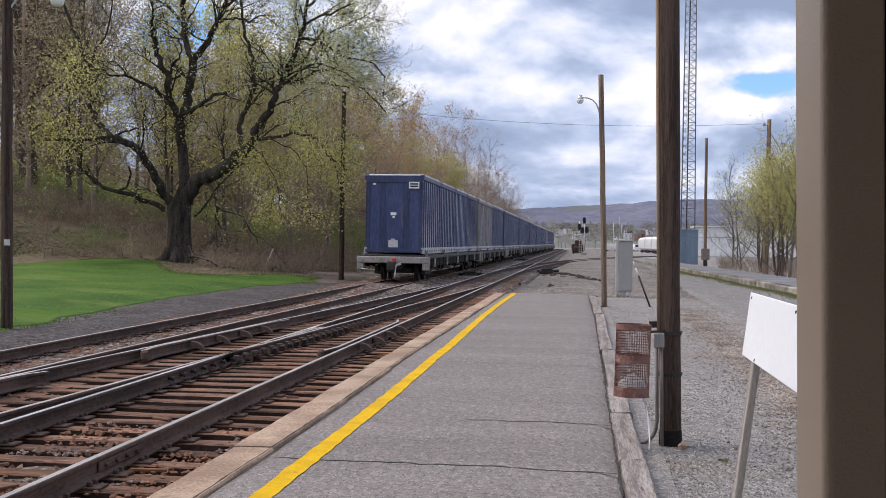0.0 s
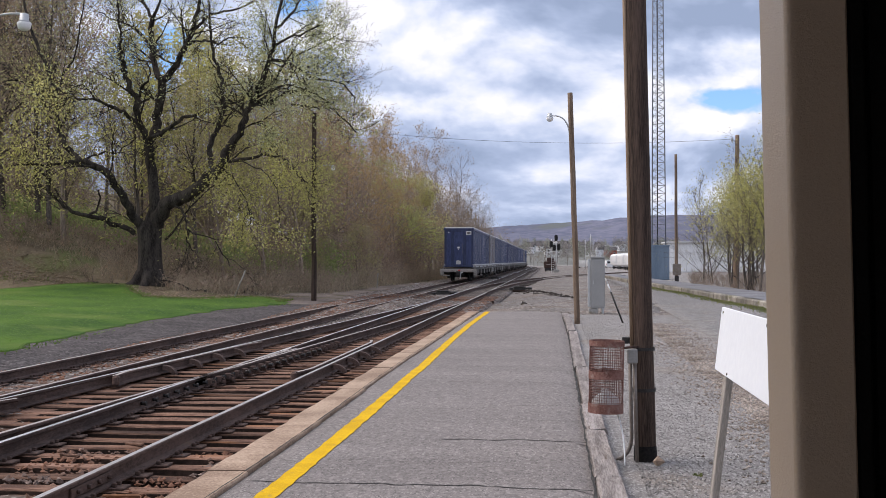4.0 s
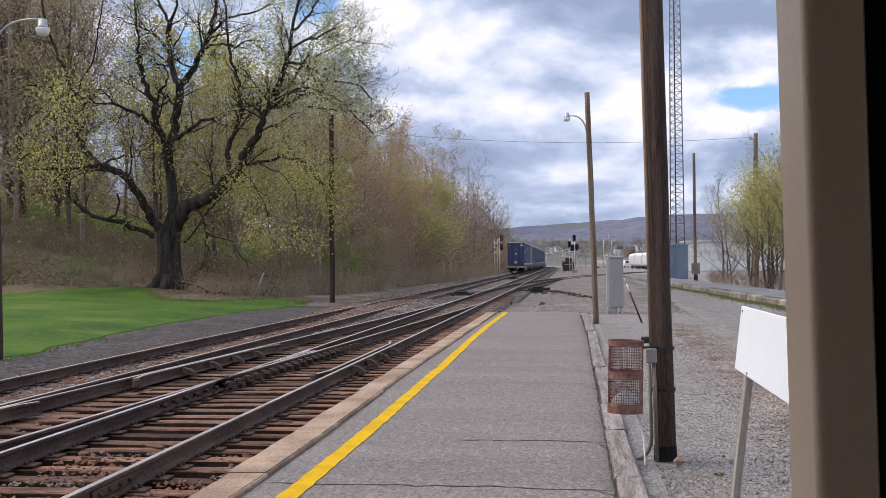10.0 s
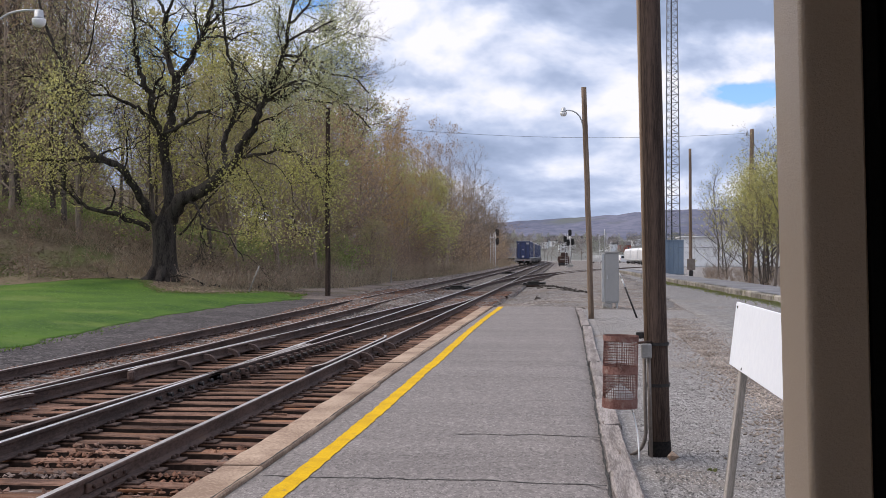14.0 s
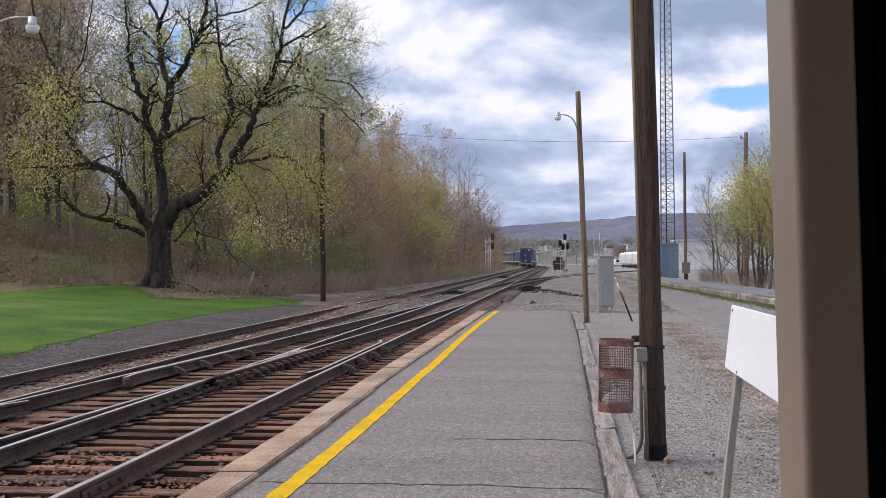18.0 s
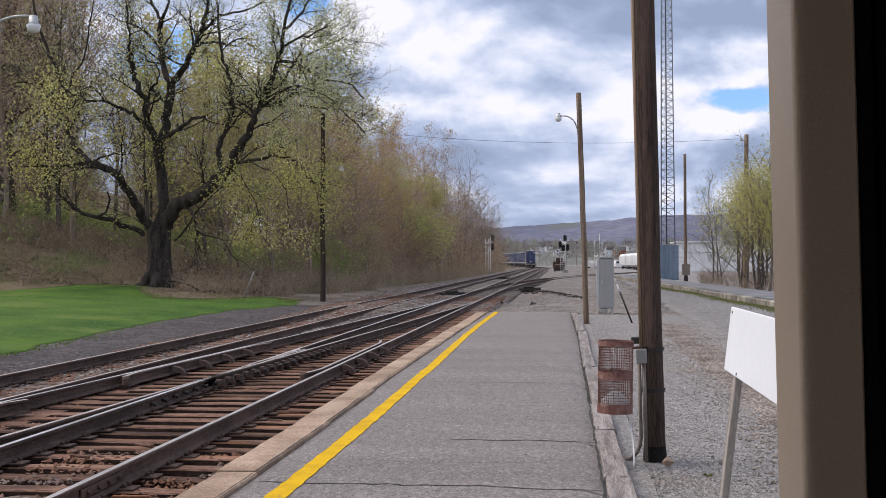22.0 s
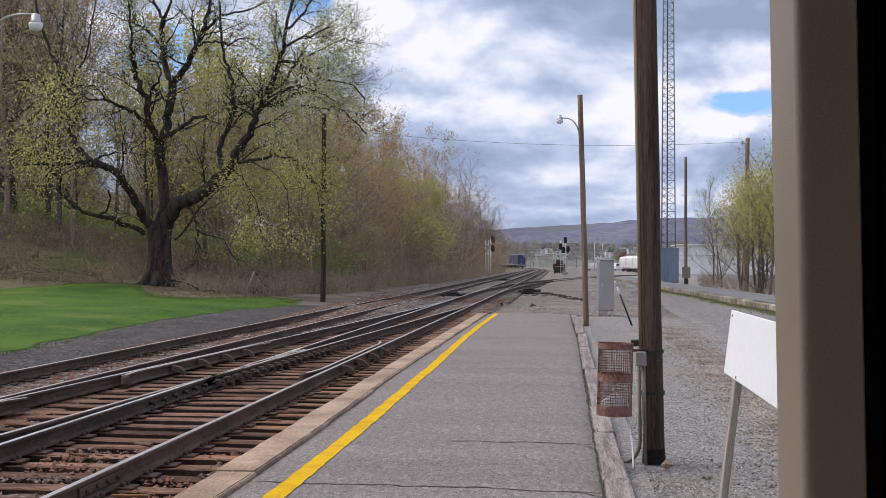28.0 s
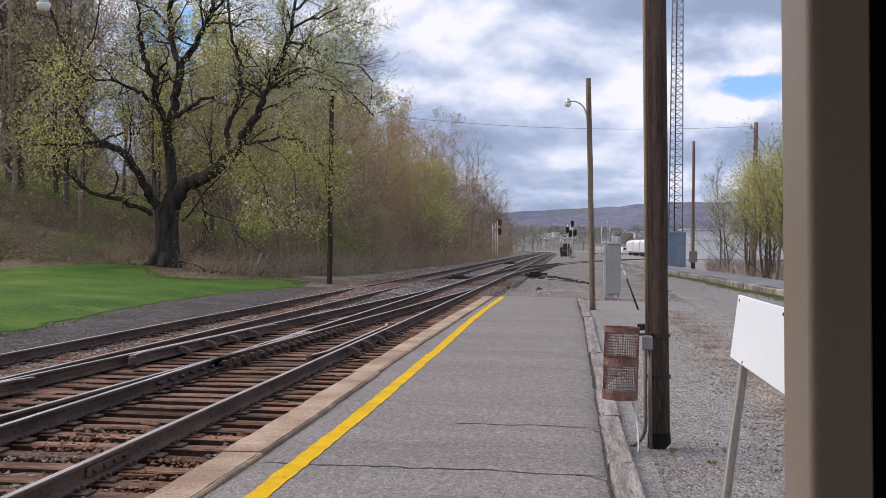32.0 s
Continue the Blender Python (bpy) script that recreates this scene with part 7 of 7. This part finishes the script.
limb(0.08, 0.03, (6.8, 11.6, -1.9), (7.5, 11.9, -2.4), (8.3, 12.0, -2.8), (9.3, 12.3, -3.2), kids=8, n=6)
limb(0.08, 0.03, (7.0, 12.5, -2.0), (7.6, 13.2, -1.7), (8.1, 14.0, -1.4), (8.9, 15.2, -1.0), kids=8, n=6)
limb(0.09, 0.03, (6.1, 8.9, -1.6), (6.6, 9.2, -1.0), (7.2, 9.7, -0.5), (8.3, 9.6, 0.0), (9.1, 9.0, 0.3), (9.7, 8.4, 0.5), (10.4, 7.7, 0.6), kids=14, n=6)
limb(0.06, 0.03, (7.7, 8.8, -2.0), (8.5, 8.7, -2.4), (9.3, 8.4, -2.8), kids=2, n=6)
limb(0.09, 0.03, (6.5, 11.0, -1.8), (7.7, 10.7, -2.4), (8.9, 10.0, -2.8), (10.0, 9.7, -3.0), (11.0, 8.9, -3.2), kids=14, n=6)
limb(0.24, 0.16, (-0.5, 3.1, 0.0), (-0.8, 3.7, -0.4), (-1.1, 4.5, -0.8), (-1.5, 5.4, -1.2), (-2.2, 6.0, -1.5), (-2.9, 6.2, -1.7), kids=6, n=9)
limb(0.10, 0.03, (-2.9, 6.2, -1.7), (-3.6, 6.1, -2.2), (-4.7, 6.0, -2.6), (-5.8, 5.9, -3.0), kids=9, n=6)
limb(0.16, 0.06, (-2.9, 6.2, -1.7), (-3.8, 7.0, -1.2), (-4.4, 7.8, -0.8), (-4.7, 8.9, -0.5), (-4.8, 9.7, -0.3), (-5.4, 11.0, 0.0), (-5.9, 12.0, 0.2), (-6.5, 13.5, 0.4), (-7.2, 15.6, 0.6), kids=17, n=8)
limb(0.07, 0.03, (-4.9, 9.7, -0.3), (-5.3, 9.7, -0.6), (-5.8, 10.2, -0.9), (-6.9, 10.3, -1.3), kids=7, n=6)
limb(0.07, 0.03, (-4.8, 9.6, -0.3), (-4.6, 10.8, 0.2), (-4.2, 11.9, 0.6), (-4.1, 13.6, 1.0), (-3.9, 15.4, 1.4), kids=9, n=6)
limb(0.06, 0.02, (-2.8, 6.3, -1.6), (-2.2, 6.6, -1.2), (-1.5, 6.7, -0.8), (-1.2, 7.0, -0.5), (-0.7, 7.5, -0.1), kids=3, n=6)
limb(0.14, 0.05, (-0.8, 2.7, 0.0), (-1.5, 3.1, -0.5), (-2.2, 3.4, -0.9), (-2.8, 3.6, -1.2), (-3.4, 3.8, -1.5), (-3.9, 4.2, -1.7), (-4.3, 4.7, -1.9), (-4.3, 5.4, -2.1), (-4.7, 5.7, -2.3), kids=6, n=8)
limb(0.07, 0.04, (-2.8, 3.5, -1.2), (-2.3, 3.8, -1.3), (-2.1, 4.4, -1.4), (-2.1, 4.8, -1.5), kids=1, n=6)
limb(0.07, 0.02, (0.9, 4.3, -0.4), (1.9, 3.8, -1.0), (2.3, 3.3, -1.4), (2.5, 2.8, -1.7), (3.0, 2.6, -2.0), (3.7, 2.5, -2.3), (4.5, 1.7, -2.6), (4.9, 1.1, -2.8), kids=5, n=6)
limb(0.05, 0.02, (2.5, 2.8, -1.7), (2.5, 2.3, -1.9), (2.9, 1.8, -2.1), kids=2, n=5)
limb(0.06, 0.03, (1.0, 2.4, -0.6), (1.7, 3.0, -1.0), (2.3, 3.8, -1.3), (3.0, 4.4, -1.4), (3.7, 5.0, -1.4), kids=2, n=6)
limb(0.035, 0.012, (4.0, 5.8, -1.3), (5.0, 5.1, -2.0), (5.6, 4.2, -2.6), (6.0, 2.9, -3.0), (6.2, 2.1, -3.2), kids=9, sub=1.1, n=5)
limb(0.035, 0.012, (5.1, 6.3, -1.8), (6.4, 5.7, -2.6), (7.2, 4.7, -3.1), (7.5, 3.4, -3.4), (7.6, 2.2, -3.5), kids=10, sub=1.1, n=5)
limb(0.035, 0.012, (7.6, 6.1, -2.9), (8.3, 5.5, -3.3), (8.8, 4.7, -3.6), (9.0, 3.9, -3.7), kids=6, sub=1.1, n=5)
part("trunk", OAK, OAK_BARK, oak)
low = [t for t in otips if 2.0 < t[0].z < 8.5]
high = [t for t in otips if t[0].z >= 8.5 and t[0].x < 13.6 - 0.28 * t[0].z and (t[0].x > -3 or t[0].x > -7 and ro.random() < 0.35)]
right = [t for t in otips if 5.5 < t[0].x < 13.6 - 0.28 * t[0].z and t[0].z > 6.5]
clump = [t for t in otips if 3.5 < t[0].x < 9.5 and 2.1 < t[0].z < 6.2]
west = [t for t in otips if -6.0 < t[0].x < -2.6 and 5.5 < t[0].z < 10.5]
part("crown", leaves(high, ro, 14000, 0.05, 0.30, True), LEAF_PALE, oak, "fine green young leaves high in the crown, coloured pale as back-lit")
part("crown", leaves(right, ro, 12000, 0.05, 0.20, True), LEAF_PALE, oak, "fine green young leaves at the crown's edge, coloured pale as back-lit")
part("crown", leaves(low, ro, 3800, 0.055, 0.40, True), LEAF_YELLOW, oak, "sparse yellow-green young leaves")
part("leaf_clump", leaves(clump, ro, 4800, 0.06, 0.42, True), LEAF_YELLOW, oak, "thicker hanging clumps of yellow-green leaf")
part("leaf_clump", leaves(west, ro, 2800, 0.062, 0.45, True), LEAF_YELLOW, oak, "clumps of yellow-green leaf along the limbs")


# ---- brush under the trees and along the bank
def brush(n, place, h, seed, n_leaf, size):
    rng = random.Random(seed)
    S, tips = Shape(), []
    for _ in range(n):
        x, y = place(rng)
        p = Vector((x, y, ground_z(x, y)))
        hh = h * rng.uniform(0.4, 1.3)
        d = Vector((rng.gauss(0, 0.5), rng.gauss(0, 0.5), 1)).normalized()
        q = p + d * hh * 0.55
        e = (d + Vector((rng.gauss(0, 0.4), rng.gauss(0, 0.4), 0.1))).normalized()
        w = q + e * hh * 0.5
        S.tube([tuple(p), tuple(q), tuple(w)], [0.014, 0.010, 0.004], 3, cap=False)
        tips += [(q, d), (w, e)]
        for _ in range(2):
            f = turned(e, rng, 0.7)
            v = q + f * hh * rng.uniform(0.2, 0.45)
            S.tube([tuple(q), tuple(v)], [0.007, 0.003], 3, cap=False)
            tips.append((v, f))
    return S, leaves(tips, rng, n_leaf, size, 0.12) if n_leaf else None


def bank_place(rng):
    y = 57 + 190 * rng.random() ** 1.6
    return edge_of_woods(y) + 1.6 - abs(rng.gauss(0, 3.0)), y


def foot_place(rng):
    x = rng.uniform(-46, -14)
    return x, lawn_far(x) + 4.0 + abs(rng.gauss(0, 6))


def slope_place(rng):
    y = rng.uniform(60, 104)
    x = edge_of_woods(y) - 1.5 - 48 * rng.random() ** 1.1
    return x, y


for k, (fn, num, hh, sd, nl, mt, lab) in enumerate(((bank_place, 4500, 1.5, 61, 5000, TWIG_RED, "tangled brown brush along the foot of the wood"),
                                                     (slope_place, 3000, 1.1, 62, 9000, LEAF_OLIVE, "brown and olive undergrowth on the wooded slope"),
                                                     (foot_place, 6200, 0.85, 67, 11000, TWIG_RED, "low brown brush behind the lawn"))):
    S, lv = brush(num, fn, hh, sd, nl, 0.075)
    stuff("brush", S.mesh("brush", []), DRY_TWIG, lab, "undergrowth")
    stuff("brush_leaves", lv.mesh("brush_leaves", []), mt, lab + ", young leaves", "undergrowth")

# dead leaves and fallen branches on the bare ground before the wood
def litter_place(rng, n):
    x = rng.uniform(-42, -12.5, n)
    y = np.array([lawn_far(a) for a in x]) + np.abs(rng.normal(0, 2.0, n)) - 0.8
    return np.stack([x, y, [ground_z(a, b) + 0.11 for a, b in zip(x, y)]], 1)


stuff("leaf_litter", scatter(12000, litter_place, 0.055, 66, 0.3), DEAD_LEAF, "dry brown leaves strewn on the ground before the wood", "leaf litter")
rf = random.Random(12)
for bx, by, bl in ((-23.2, 55.6, 2.2), (-17.4, 52.6, 1.8), (-16.4, 52.0, 1.4), (-21.6, 54.2, 1.2), (-15.2, 54.0, 1.6)):
    fb, ftips = Shape(), []
    grow(fb, Vector((0, 0, 0.06)), Vector((1, 0.2, 0.12)).normalized(), bl, 0.05, 2, rf, ftips, {2: 6, 1: 3}, 0.05, 0.25)
    tagged(part("fallen_branch", fb, BARK_DARK, None, "", pose(bx, by, ground_z(bx, by) + 0.09, 0, 0, rf.uniform(-25, 205))), "dark fallen branch lying on dead leaves", "branch", "fallen branches")


def green_place(rng):
    """Patches of fresh growth on the slope."""
    while True:
        x, y = rng.uniform(-46, -17), rng.uniform(57, 84)
        if fbm(x, y, 0.16) > 0.02:
            return x, y


def walk_place(rng):
    y = rng.uniform(50, 112)
    return max(walk_edge(y) + 3.0, 0.118 * y) + 7 * rng.random() ** 1.6, y


S, lv = brush(260, lambda r: (r.gauss(-15.2, 0.42), r.gauss(72.5, 0.5)), 2.5, 63, 2300, 0.10)
stuff("green_bush", lv.mesh("green_bush", []), LEAF_GREEN, "fresh green bush in front of the brush", "bush")
S, lv = brush(2600, lambda r: green_place(r), 1.3, 64, 15000, 0.12)
stuff("green_undergrowth", lv.mesh("green_undergrowth", []), LEAF_GREEN, "fresh green undergrowth behind the old tree", "undergrowth")
S, lv = brush(1100, walk_place, 0.9, 65, 1500, 0.06)
stuff("walk_brush", S.mesh("walk_brush", []), BARK_BROWN, "dry brown brush beside the raised walk", "undergrowth")


# ---- grass and weeds along the raised walk's kerb and by the pole
def tufts(n, place, h, seed):
    rng = random.Random(seed)
    s = Shape()
    for _ in range(n):
        x, y, z = place(rng)
        for _ in range(5):
            a, hh = rng.uniform(0, 6.28), h * rng.uniform(0.5, 1.3)
            dx, dy = math.cos(a) * hh * 0.6, math.sin(a) * hh * 0.6
            w = 0.12 * hh + 0.004
            k = len(s.v)
            s.v += [(x - w, y, z), (x + w, y, z), (x + dx, y + dy, z + hh)]
            s.f.append((k, k + 1, k + 2))
    s.m, s.smooth = [0] * len(s.f), [False] * len(s.f)
    return s.mesh("weeds", [])


def kerb_foot(rng):
    y = 40 + 50 * rng.random() ** 1.3
    x = walk_edge(y) - abs(rng.gauss(0, 0.38)) - 0.02
    return x, y, ground_z(x, y) + 0.02


stuff("weeds", tufts(2600, kerb_foot, 0.06, 71), DRY_BLADE, "green grass tufts along the foot of the kerb", "weeds")
stuff("weeds", tufts(9, lambda r: (r.gauss(1.20, 0.03), r.gauss(9.75, 0.05), -0.095), 0.022, 72), DRY_BLADE, "small green weed in the gravel", "weeds")
stuff("weeds", tufts(900, lambda r: (lawn_edge(yy := r.uniform(14, 48)) + r.gauss(0.05, 0.16), yy, ground_z(-11.5, yy) + 0.02), 0.05, 73), BLADE, "uneven grass edge of the lawn", "weeds")


def lawn_rim(rng):
    x = rng.uniform(-34, -12)
    y = lawn_far(x) + rng.gauss(0, 0.55)
    return x, y, ground_z(x, y) + 0.08


stuff("weeds", tufts(2600, lawn_rim, 0.075, 74), BLADE, "thin uneven grass where the lawn gives out", "weeds")
stuff("weeds", tufts(1800, lawn_rim, 0.085, 75), DRY_BLADE, "dry pale grass where the lawn gives out", "weeds")


# ---- blades of grass on the lawn
def grass(n, seed):
    rng = np.random.default_rng(seed)
    y = 16 + 35 * rng.random(n) ** 1.5
    u = rng.random(n)
    V, F = [], []
    k = 0
    for yy, t in zip(y, u):
        b = lawn_edge(yy) - 0.2
        x = b + (-27 - b) * t
        if yy > lawn_far(x) - 0.6:
            continue
        h = rng.uniform(0.006, 0.022)
        z = ground_z(x, yy) + 0.14
        w, dx, dy = 0.009, rng.normal(0, 0.07), rng.normal(0, 0.07)
        V += [(x - w, yy, z), (x + w, yy, z), (x + dx, yy + dy, z + h)]
        F.append((k, k + 1, k + 2))
        k += 3
    me = bpy.data.meshes.new("grass")
    me.from_pydata(V, [], F)
    return me


stuff("grass", grass(36000, 3), BLADE, "bright green grass blades on the lawn", "grass")


motions()
